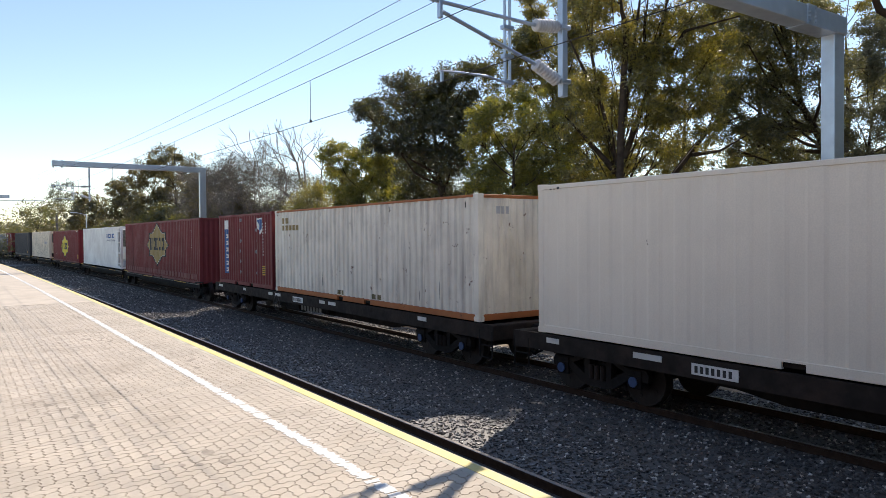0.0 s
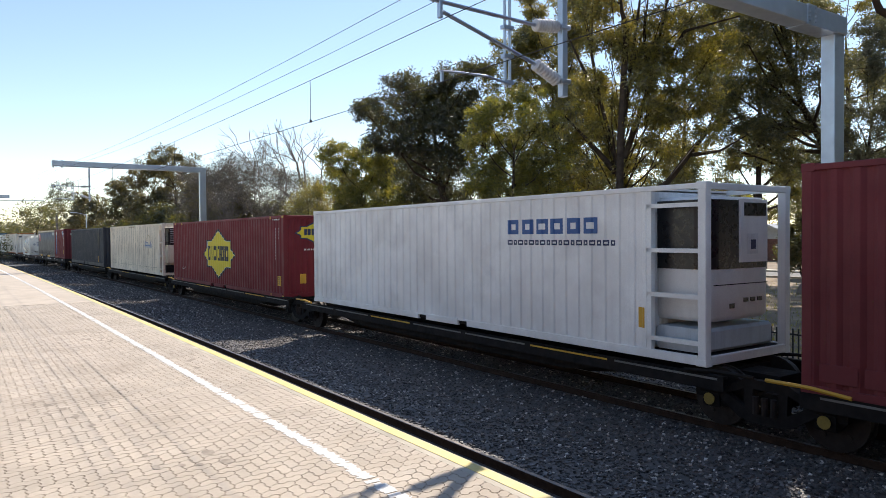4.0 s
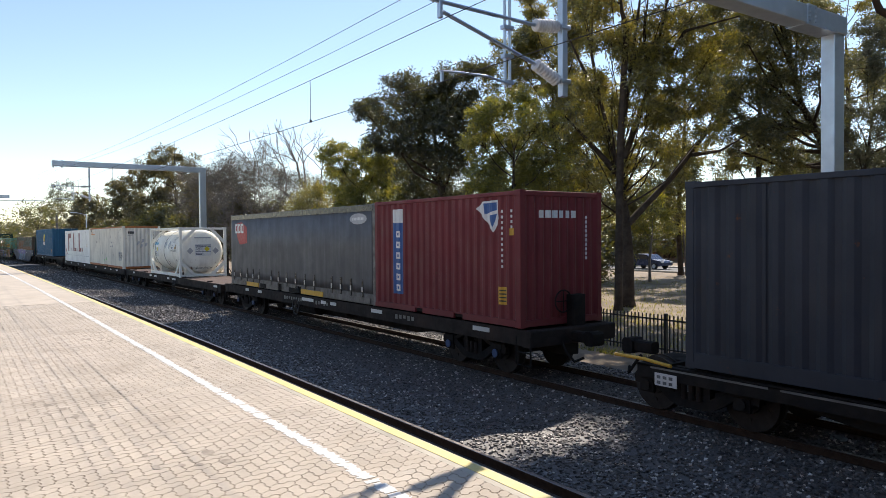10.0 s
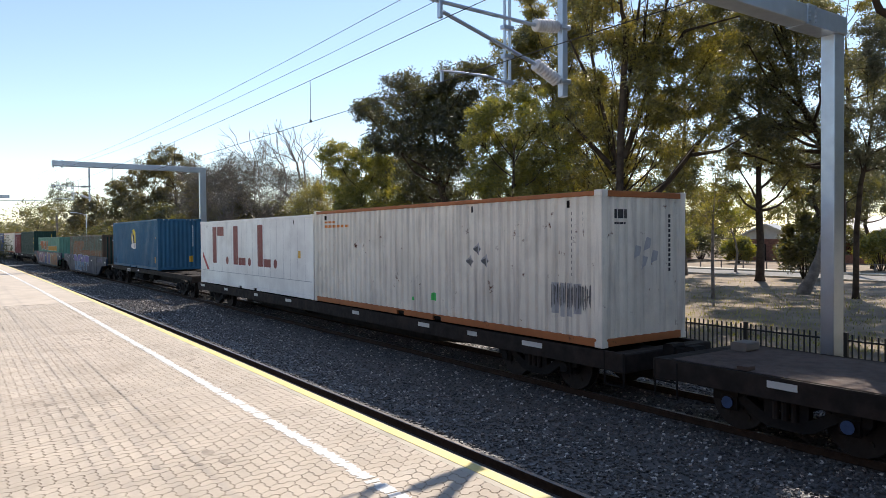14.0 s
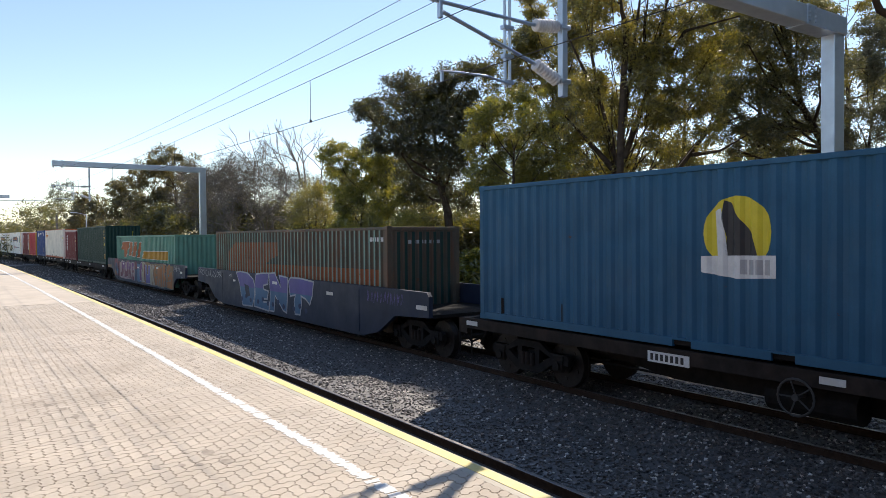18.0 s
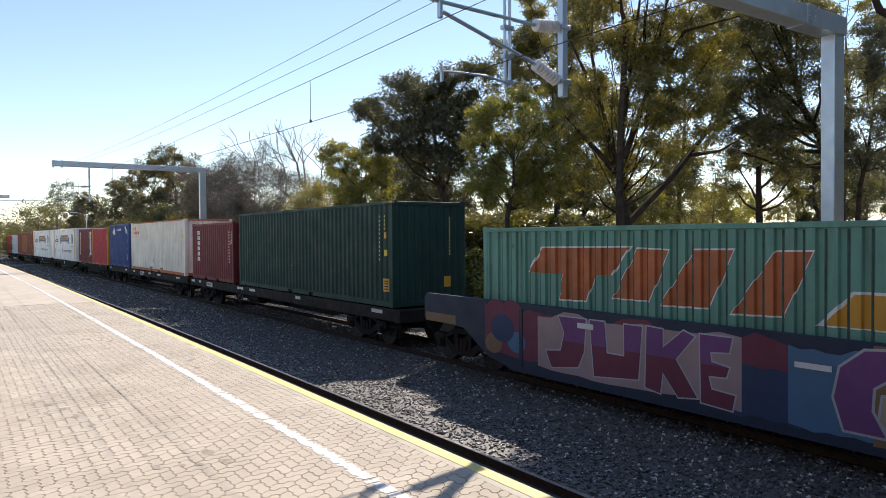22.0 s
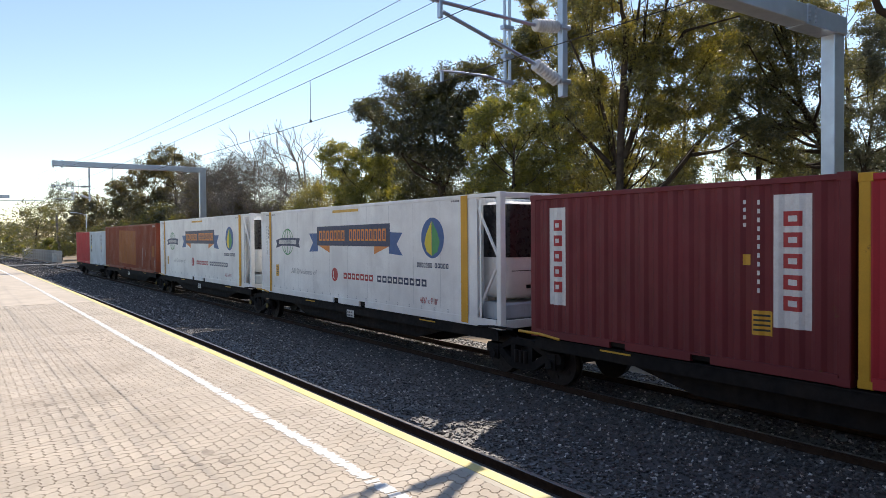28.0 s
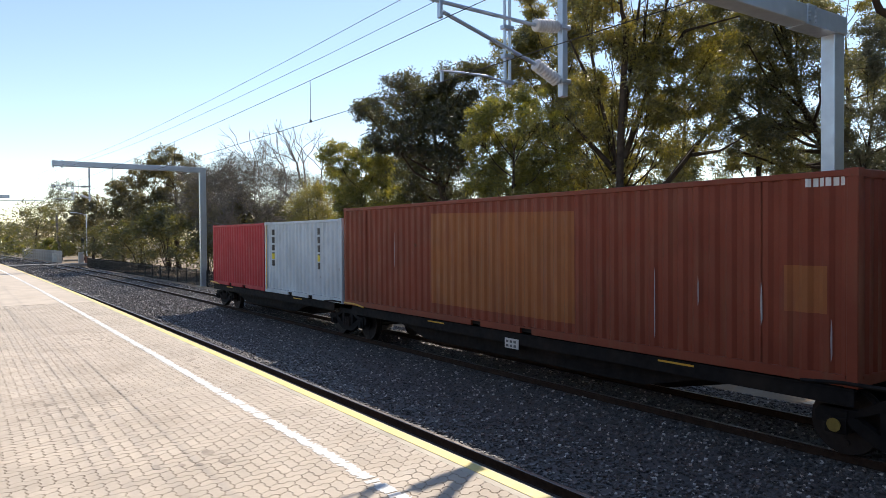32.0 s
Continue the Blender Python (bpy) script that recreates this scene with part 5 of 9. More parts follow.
def letters(name, text, size, material, parent, u, v, place_m, wide=1.0):
    """Readable words in the built-in font, as a flat mesh."""
    cu = bpy.data.curves.new(name, "FONT")
    cu.body, cu.size = text, size
    tmp = bpy.data.objects.new(name, cu)
    scene.collection.objects.link(tmp)
    bpy.context.view_layer.update()
    me = bpy.data.meshes.new_from_object(tmp.evaluated_get(bpy.context.evaluated_depsgraph_get()))
    bpy.data.objects.remove(tmp)
    me.transform(place_m @ Matrix.Translation((u, v, 0)) @ Matrix.Diagonal((wide, 1, 1, 1)))
    return part(name, me, material, parent)


class Box:
    """A freight container in its own space: middle of its floor at the origin, its leading end at -y."""

    def __init__(self, name, L, H, body, label, category="container", pitch=0.278, depth=0.040, W=2.44, rail=None, post=None, side="corr", sill=0.16, header=0.10, group="freight containers", casting=True, flat=0.28, ends=True, roof=None, pockets=True, front=0.0, du=0.0):
        self.L, self.H, self.W, self.du = L, H, W, du
        t = self.t = thing(name, label, category, group)
        rail, post = rail or body, post or body
        x, y = W / 2, L / 2
        pw = 0.13
        y0 = self.y0 = -y + front
        self.side = Profile(y0 + (0.02 if front else pw), y - pw, pitch, depth, flat) if side == "corr" else Flat()
        self.end = Profile(-x + pw, x - pw, 0.24, 0.034) if ends else Flat()
        self.near = lambda a, d, z: (-x + 0.012 + d, a, z)
        self.lead = lambda a, d, z: (a, y0 + 0.012 + d, z)
        if side == "corr":
            part("side_wall", sheet(self.side, sill - 0.01, H - header + 0.01, self.near), body, t)
            part("side_wall", sheet(self.side, sill - 0.01, H - header + 0.01, lambda a, d, z: (x - 0.012 - d, a, z)), body, t)
        else:
            for s in (-1, 1):
                part("side_wall", Build().box(min(s * (x - 0.012), s * (x - 0.10)), max(s * (x - 0.012), s * (x - 0.10)), y0 + (0.01 if front else pw), y - pw, sill - 0.01, H - header + 0.01), body, t)
        if ends:
            part("end_wall", sheet(self.end, sill - 0.01, H - header + 0.01, self.lead), body, t)
        part("end_wall", Build().box(-x + pw, x - pw, y - 0.06, y - 0.02, sill - 0.01, H - header + 0.01), body, t)
        part("roof", Build().box(-x + 0.05, x - 0.05, y0 + 0.05, y - 0.05, H - 0.06, H - 0.02), roof or body, t)
        part("floor", Build().box(-x + 0.05, x - 0.05, -y + 0.05, y - 0.05, 0.04, sill - 0.02), M_UNDER, t)
        for s in (-1, 1):
            e = s * x
            part("top_rail", Build().box(min(e, e - s * 0.06), max(e, e - s * 0.06), -y + 0.16, y - 0.16, H - header, H - 0.012, 0.01), rail, t)
            lo = Build()
            gaps = [(-1.03, -0.67), (0.67, 1.03)] if pockets and L > 5 else []
            cuts = [-y + 0.16] + [v for g in gaps for v in g] + [y - 0.16]
            for a, c in zip(cuts[::2], cuts[1::2]):
                lo.box(min(e, e - s * 0.07), max(e, e - s * 0.07), a, c, 0.01, sill, 0.008)
            for a, c in gaps:
                lo.box(min(e, e - s * 0.07), max(e, e - s * 0.07), a, c, sill - 0.035, sill)
            part("bottom_rail", lo, rail, t)
            f = s * y
            part("end_header", Build().box(-x + 0.16, x - 0.16, min(f, f - s * 0.06), max(f, f - s * 0.06), H - header - 0.02, H - 0.008, 0.01), rail, t)
            part("end_sill", Build().box(-x + 0.16, x - 0.16, min(f, f - s * 0.06), max(f, f - s * 0.06), 0.012, sill, 0.01), rail, t)
            for q in (-1, 1):
                g = q * y
                part("corner_post", Build().box(min(e, e - s * 0.15), max(e, e - s * 0.15), min(g, g - q * 0.15), max(g, g - q * 0.15), 0.1, H - 0.1, 0.012), post, t)
                if casting:
                    for z in (0.0, H - 0.118):
                        p = 0.003
                        b = Build().box(min(e + s * p, e - s * 0.16), max(e + s * p, e - s * 0.16), min(g + q * p, g - q * 0.178), max(g + q * p, g - q * 0.178), z, z + 0.118 + (0.006 if z else 0), 0.012)
                        part("corner_casting", b, post, t)

    def uv(self, polys):
        """From metres right of the far end and up from the floor, as seen from the platform."""
        return [[(self.L / 2 - u - self.du, v) for u, v in p] for p in polys]

    def paint(self, name, material, polys, lift=0.004, label=""):
        if name in ("ribbon_block", "slogan_block", "brand_block", "banner_block", "ribbon_fold") and 1 < len(polys) < 20:
            return [self.paint("brand_mark", material, hollow(p) if len(p) == 4 and name != "ribbon_fold" else [p], lift, label) for p in polys][0]
        ob = part(name, decal(self.uv(polys), self.side, self.near, lift), material, self.t, label)
        return tagged(ob, kind="stuff") if len(polys) > 2 else ob

    def paint_end(self, name, material, polys, lift=0.004, label=""):
        ob = part(name, decal([[(u - self.W / 2, v) for u, v in p] for p in polys], self.end, self.lead, lift), material, self.t, label)
        return tagged(ob, kind="stuff") if len(polys) > 2 else ob

    def words(self, text, u, v, size, material, wide=1.0, lift=0.008):
        m = Matrix(((0, 0, -1, -self.W / 2 + 0.012 - lift), (-1, 0, 0, self.L / 2), (0, 1, 0, 0), (0, 0, 0, 1)))
        return letters("lettering", text, size, material, self.t, u + self.du, v, m, wide)


def box_paint(name, base, var=0.12, dirt=None, dirt_amt=0.25, streak=0.25, rust=0.35, rough=0.58):
    return mat(name, base, rough, spec=0.32, var=var, scale=0.7, grain=45, bump=0.06, dirt=dirt or tuple(c * 0.45 for c in base), dirt_amt=dirt_amt, dirt_scale=1.1, streak=streak, rust=rust, rust_scale=3.0)


P_CREAM = box_paint("paint_cream", (0.90, 0.81, 0.68), var=0.04, dirt_amt=0.06, rust=0.05, streak=0.06)
P_WHITE_OLD = box_paint("paint_old_white", (0.83, 0.775, 0.67), rust=0.5, streak=0.6, dirt=(0.34, 0.30, 0.26))
P_ORANGE_RAIL = box_paint("paint_orange_rail", (0.40, 0.13, 0.04), rust=0.6)
P_MAROON = box_paint("paint_maroon", (0.175, 0.027, 0.032), rust=0.3)
P_MAROON_OLD = box_paint("paint_faded_maroon", (0.175, 0.030, 0.035), rust=0.3)
P_RED = box_paint("paint_red", (0.17, 0.013, 0.022), rust=0.1, streak=0.15)
P_WHITE = box_paint("paint_white", (0.91, 0.89, 0.85), rust=0.0, streak=0.1, dirt=(0.45, 0.43, 0.40))
P_BONE = box_paint("paint_bone", (0.80, 0.70, 0.555), rust=0.35, streak=0.4, dirt=(0.22, 0.16, 0.12))
P_SLATE = box_paint("paint_slate", (0.030, 0.037, 0.051), rust=0.3, streak=0.3)
P_CURTAIN = box_paint("curtain_grey", (0.105, 0.100, 0.100), rust=0.0, streak=0.3, dirt=(0.2, 0.2, 0.2))
P_BLUE = box_paint("paint_blue", (0.022, 0.112, 0.205), rust=0.15, streak=0.2)
P_NAVY = box_paint("paint_navy", (0.02, 0.06, 0.21), rust=0.2)
P_TEAL = box_paint("paint_sea_green", (0.135, 0.31, 0.235), rust=0.3, streak=0.4, dirt=(0.09, 0.10, 0.08))
P_TEAL_RUST = box_paint("paint_rusted_green", (0.085, 0.075, 0.055), rust=0.5, streak=0.85, dirt=(0.17, 0.075, 0.04), dirt_amt=0.5)
P_GREEN = box_paint("paint_dark_green", (0.007, 0.040, 0.033), rust=0.1, streak=0.1)
P_OXIDE = box_paint("paint_red_oxide", (0.225, 0.047, 0.022), rust=0.3, streak=0.5, dirt=(0.20, 0.085, 0.045))
P_BRIGHT_RED = box_paint("paint_bright_red", (0.46, 0.035, 0.045), rust=0.2)
P_PALE_GREY = box_paint("paint_pale_grey", (0.55, 0.62, 0.66), rust=0.3, streak=0.35)
P_WELL_BLUE = box_paint("paint_well_blue", (0.022, 0.032, 0.06), rust=0.25, streak=0.3)
M_STRIPE_DIM = mat("grimy_reflector", (0.20, 0.19, 0.17), 0.6, var=0.4, scale=6, grain=50, bump=0.05, dirt=(0.05, 0.045, 0.04), dirt_amt=0.6, dirt_scale=3)
M_FOLD_SHADE = mat("fold_shade_paint", (0.045, 0.085, 0.07), 0.8, var=0.4, scale=6, grain=50, bump=0.05)
M_SMEAR = mat("brown_smear", (0.40, 0.29, 0.19), 0.7, var=0.4, scale=9, grain=60, bump=0)
M_DAB = mat("overpaint_dab", (0.20, 0.18, 0.20), 0.7, var=0.4, scale=12, grain=60, bump=0)
M_DULL_MARK = mat("faded_yellow_mark", (0.16, 0.13, 0.06), 0.7, var=0.3, scale=9, grain=60, bump=0)
M_SCUFF = mat("black_scuff", (0.14, 0.14, 0.14), 0.7, var=0.4, scale=9, grain=60, bump=0)
M_SPLASH = mat("marking_green", (0.05, 0.55, 0.12), 0.6, var=0.1, scale=9, grain=60, bump=0)
P_RIDGE = box_paint("paint_pale_sea_green", (0.17, 0.29, 0.24), rust=0.5, streak=0.7, dirt=(0.16, 0.08, 0.045), dirt_amt=0.45)
P_ALU = mat("dull_aluminium", (0.5, 0.5, 0.5), 0.45, metal=0.7, var=0.15, scale=4, grain=50, bump=0.06, dirt=(0.2, 0.18, 0.16), dirt_amt=0.4)
P_GRIMY_ALU = mat("grimy_aluminium", (0.16, 0.15, 0.145), 0.55, metal=0.3, var=0.35, scale=4, grain=40, bump=0.1, dirt=(0.05, 0.042, 0.036), dirt_amt=0.6, dirt_scale=2.5, streak=0.5)
P_GLASS_BLACK = mat("black_plastic", (0.015, 0.015, 0.017), 0.3, var=0.1, scale=4, grain=50, bump=0.02)

P_TANK = box_paint("paint_tank_white", (0.92, 0.88, 0.79), rust=0.55, streak=0.25, dirt=(0.35, 0.30, 0.24))
P_CREAM_OLD = box_paint("paint_old_cream", (0.88, 0.81, 0.69), rust=0.2, streak=0.25, dirt=(0.2, 0.17, 0.14))
P_ORANGE_BRIGHT = box_paint("paint_orange_band", (0.52, 0.14, 0.045), rust=0.25)
P_YELLOW_POST = box_paint("paint_yellow_post", (0.62, 0.34, 0.03), rust=0.3)
M_FADED_ORANGE = box_paint("faded_orange_paint", (0.28, 0.085, 0.03), rust=0.5, streak=0.6, dirt=(0.10, 0.12, 0.09))
M_DEC_GOLDEN = box_paint("golden_stripe", (0.55, 0.28, 0.04), rust=0.1, streak=0.2)
M_DEC_POST = box_paint("yellow_band_paint", (0.72, 0.37, 0.035), rust=0.0, streak=0.1)
M_SEAM = mat("pale_seam", (0.60, 0.60, 0.58), 0.6, var=0.05, scale=3, grain=40, bump=0)
M_REPAINT = box_paint("overpaint_brown", (0.33, 0.115, 0.035), rust=0.2, streak=0.5, dirt=(0.2, 0.06, 0.04))
M_SPRAY_PALE = box_paint("spray_pale", (0.40, 0.41, 0.43), rust=0.0, streak=0.1, dirt=(0.2, 0.2, 0.24))
M_SPRAY_BLUE = box_paint("spray_blue", (0.07, 0.16, 0.27), rust=0.0, streak=0.1)
M_SPRAY_VIOLET = box_paint("spray_violet", (0.13, 0.11, 0.30), rust=0.0, streak=0.1)
M_SPRAY_MAROON = box_paint("spray_maroon", (0.16, 0.035, 0.06), rust=0.0, streak=0.1, dirt=(0.06, 0.02, 0.06))
M_SPRAY_PINK = box_paint("spray_pink", (0.34, 0.24, 0.24), rust=0.0, streak=0.1)
M_SPRAY_TAN = box_paint("spray_tan", (0.22, 0.13, 0.07), rust=0.0, streak=0.2)
M_SPRAY_PURPLE = box_paint("spray_purple", (0.17, 0.06, 0.18), rust=0.0, streak=0.1)
M_SPRAY_CREAM = box_paint("spray_cream", (0.38, 0.31, 0.21), rust=0.0, streak=0.1)
M_SPRAY_ORANGE = box_paint("spray_orange", (0.36, 0.13, 0.04), rust=0.0, streak=0.2)
M_SPRAY_TEAL = box_paint("spray_teal", (0.10, 0.19, 0.19), rust=0.0, streak=0.1)
M_SPRAY_NAVY = box_paint("spray_navy", (0.03, 0.05, 0.11), rust=0.0, streak=0.1)

wheelsets = []
WHEEL_R = 0.46


def bogie(w, y, cap=None, label="three-piece freight bogie"):
    g = part("bogie", Build().box(-0.95, 0.95, y - 0.14, y + 0.14, 0.42, 0.66, 0.04), M_UNDER, w, label)
    for dy in (-0.89, 0.89):
        b = Build()
        for s in (-1, 1):
            x = s * 0.7525
            b.disc((x + s * 0.02, 0, 0), (1, 0, 0), WHEEL_R, 0.13, 28)
            b.disc((x - s * 0.065, 0, 0), (1, 0, 0), WHEEL_R + 0.028, 0.03, 28)
            b.disc((x + s * 0.10, 0, 0), (1, 0, 0), 0.17, 0.06, 12)
            for k in range(5):
                a = k * 2 * math.pi / 5
                b.disc((x + s * 0.087, 0.30 * math.cos(a), 0.30 * math.sin(a)), (1, 0, 0), 0.05, 0.02, 8)
        b.tube([(-1.12, 0, 0), (1.12, 0, 0)], 0.08, 10)
        ws = part("wheelset", b, M_WHEEL, g)
        ws.location = (0, y + dy, WHEEL_R)
        wheelsets.append((ws, w, y + dy))
        for s in (-1, 1):
            part("axle_cap", Build().disc((s * 1.13, y + dy, WHEEL_R), (1, 0, 0), 0.095, 0.06, 12, 0.07), cap or M_UNDER, g)
            part("bearing_box", Build().box(min(s * 1.04, s * 1.11), max(s * 1.04, s * 1.11), y + dy - 0.14, y + dy + 0.14, WHEEL_R - 0.13, WHEEL_R + 0.12, 0.04), M_UNDER, g)
    for s in (-1, 1):
        x = s * 1.02
        b = Build()
        for u1 in (1, -1):
            # a cast frame: top chord, bottom chord and column round the open windows on each side of the springs
            top = [(0.0, 0.86), (0.34, 0.86), (0.64, 0.68), (1.12, 0.68), (1.18, 0.60), (1.16, 0.47), (1.02, 0.47), (0.98, 0.56), (0.74, 0.56), (0.50, 0.64), (0.32, 0.72), (0.0, 0.72)]
            low = [(0.0, 0.36), (0.24, 0.36), (0.62, 0.58), (0.78, 0.58), (0.72, 0.46), (0.42, 0.26), (0.26, 0.21), (0.0, 0.21)]
            col = [(0.20, 0.34), (0.33, 0.40), (0.34, 0.74), (0.20, 0.74)]
            for q in (top, low, col):
                q = [(y + u1 * u, z) for u, z in q]
                b.loft([[(a, u, z) for u, z in (q if u1 > 0 else q[::-1])] for a in (x - 0.06, x + 0.06)])
        for k in (-0.89, 0.89):
            b.box(x - 0.085, x + 0.085, y + k - 0.15, y + k + 0.15, 0.54, 0.68, 0.03)
        part("side_frame", b, M_UNDER, g)
        sp = Build()
        for k in (-0.14, 0.0, 0.14):
            sp.tube([(x + s * 0.075, y + k, 0.36), (x + s * 0.075, y + k, 0.62)], 0.05, 8)
        part("spring_nest", sp, M_SOLE, g)
    return g


def coupler(w, y, s):
    b = Build().box(-0.11, 0.11, min(y, y + s * 0.5), max(y, y + s * 0.5), 0.78, 1.0, 0.03)
    b.box(-0.17, 0.17, min(y + s * 0.42, y + s * 0.66), max(y + s * 0.42, y + s * 0.66), 0.74, 1.04, 0.05)
    part("coupler", b, M_UNDER, w)
    part("air_hose", Build().tube([(-0.4, y, 0.8), (-0.42, y + s * 0.15, 0.6), (-0.36, y + s * 0.33, 0.42), (-0.2, y + s * 0.45, 0.5)], 0.03, 6), M_UNDER, w)


M_DULL = mat("dull_grey_steel", (0.06, 0.058, 0.056), 0.7, metal=0.2, var=0.2, scale=8, grain=50, bump=0.1)


def hand_wheel(w, y, z, r=0.26):
    b = Build()
    n = 18
    x = -1.27
    ring = [(x, y + r * math.cos(2 * math.pi * i / n), z + r * math.sin(2 * math.pi * i / n)) for i in range(n + 1)]
    b.tube(ring, 0.018, 6, False)
    for i in range(5):
        a = 2 * math.pi * i / 5
        b.tube([(x + 0.02, y, z), (x, y + r * math.cos(a), z + r * math.sin(a))], 0.012, 5)
    b.disc((x, y, z), (1, 0, 0), 0.05, 0.05, 10)
    b.tube([(x, y, z), (x + 0.3, y, z)], 0.03, 6)
    part("brake_wheel", b, M_DULL, w, "spoked steel handbrake wheel")


def step_irons(w, y):
    b = Build()
    x = -1.25
    b.tube([(x, y - 0.22, 0.95), (x, y - 0.22, 0.35), (x, y + 0.22, 0.35), (x, y + 0.22, 0.95)], 0.02, 6)
    b.tube([(x, y - 0.22, 0.62), (x, y + 0.22, 0.62)], 0.016, 6)
    part("step", b, M_UNDER, w, "steel step iron")


def plates(w, deck, spots, big=None):
    """Reflective plates along the near sole bar; spots: (place, length)."""
    for y, n in spots:
        part("reflector", Build().box(-1.272, -1.262, y - n / 2, y + n / 2, deck - 0.17, deck - 0.07), M_STRIPE_W, w, "white reflective plate")
    if big is not None:
        p = part("number_plate", Build().box(-1.274, -1.262, big - 0.30, big + 0.52, deck - 0.27, deck - 0.09), M_DEC_W, w, "white code plate")
        b = Build()
        for i in range(7):
            b.box(-1.279, -1.2745, big + 0.46 - i * 0.10 - 0.055, big + 0.46 - i * 0.10, deck - 0.235, deck - 0.125)
        part("code_mark", b, M_DEC_K, p, "dark code marks")


def flat_wagon(L, deck, label, plank=False, caps=None, open_frame=False, spots=(), big=None, wheel_at=None, bog=None, sole=None, bar=0.34):
    """Container flat: sole bars, centre sill, cross bearers, bogies and gear; its middle at the origin."""
    w = thing("flat_wagon", label, "wagon", "train wagons")
    y = L / 2
    for s in (-1, 1):
        e = s * 1.26
        b = Build().loft([[(e, a, deck - 0.012), (e - s * 0.10, a, deck - 0.012), (e - s * 0.10, a, deck - 0.04), (e - s * 0.02, a, deck - 0.05), (e - s * 0.02, a, deck - bar + 0.03), (e - s * 0.10, a, deck - bar + 0.02), (e - s * 0.10, a, deck - bar), (e, a, deck - bar)] for a in (-y + 0.3, y - 0.3)])
        part("sole_bar", b, sole or M_SOLE, w)
    part("centre_sill", Build().box(-0.2, 0.2, -y + 0.1, y - 0.1, deck - 0.62, deck - 0.06, 0.02), M_UNDER, w)
    fish = Build()
    for s in (-0.55, 0.55):
        fish.loft([[(s - 0.02, a, deck - 0.06), (s + 0.02, a, deck - 0.06), (s + 0.02, a, z), (s - 0.02, a, z)] for a, z in ((-y + 3.6, deck - 0.4), (-y * 0.45, deck - 0.66), (y * 0.45, deck - 0.66), (y - 3.6, deck - 0.4))])
    part("fish_belly_girder", fish, M_UNDER, w)
    n = int(L / 1.5)
    for i in range(n + 1):
        a = -y + 0.32 + i * (L - 0.72) / n
        part("cross_bearer", Build().box(-1.24, 1.24, a - 0.04, a + 0.04, deck - 0.24, deck - 0.03), M_UNDER, w)
    if plank:
        part("deck", Build().box(-1.22, 1.22, -y + 0.3, y - 0.3, deck - 0.03, deck - 0.012), M_DECK, w, "rusty worn steel deck")
    for s in (-1, 1):
        part("headstock", Build().box(-1.26, 1.26, min(s * y, s * (y - 0.3)), max(s * y, s * (y - 0.3)), deck - 0.36, deck - 0.015, 0.02), M_SOLE, w)
        coupler(w, s * y, s)
        bogie(w, s * (y - (bog or 2.2)), caps)
        step_irons(w, s * (y - 0.25))
    part("brake_cylinder", Build().tube([(-0.75, -0.9, 0.72), (-0.75, 0.1, 0.72)], 0.19, 12), M_UNDER, w)
    part("air_tank", Build().tube([(-0.8, 1.2, 0.66), (-0.8, 2.5, 0.66)], [0.24, 0.24], 14), M_UNDER, w)
    part("brake_rod", Build().tube([(-0.5, -y + 3, 0.55), (-0.5, y - 3, 0.55)], 0.025, 6), M_UNDER, w)
    if wheel_at is not None:
        hand_wheel(w, wheel_at, deck - 0.42)
    plates(w, deck, spots, big)
    return w


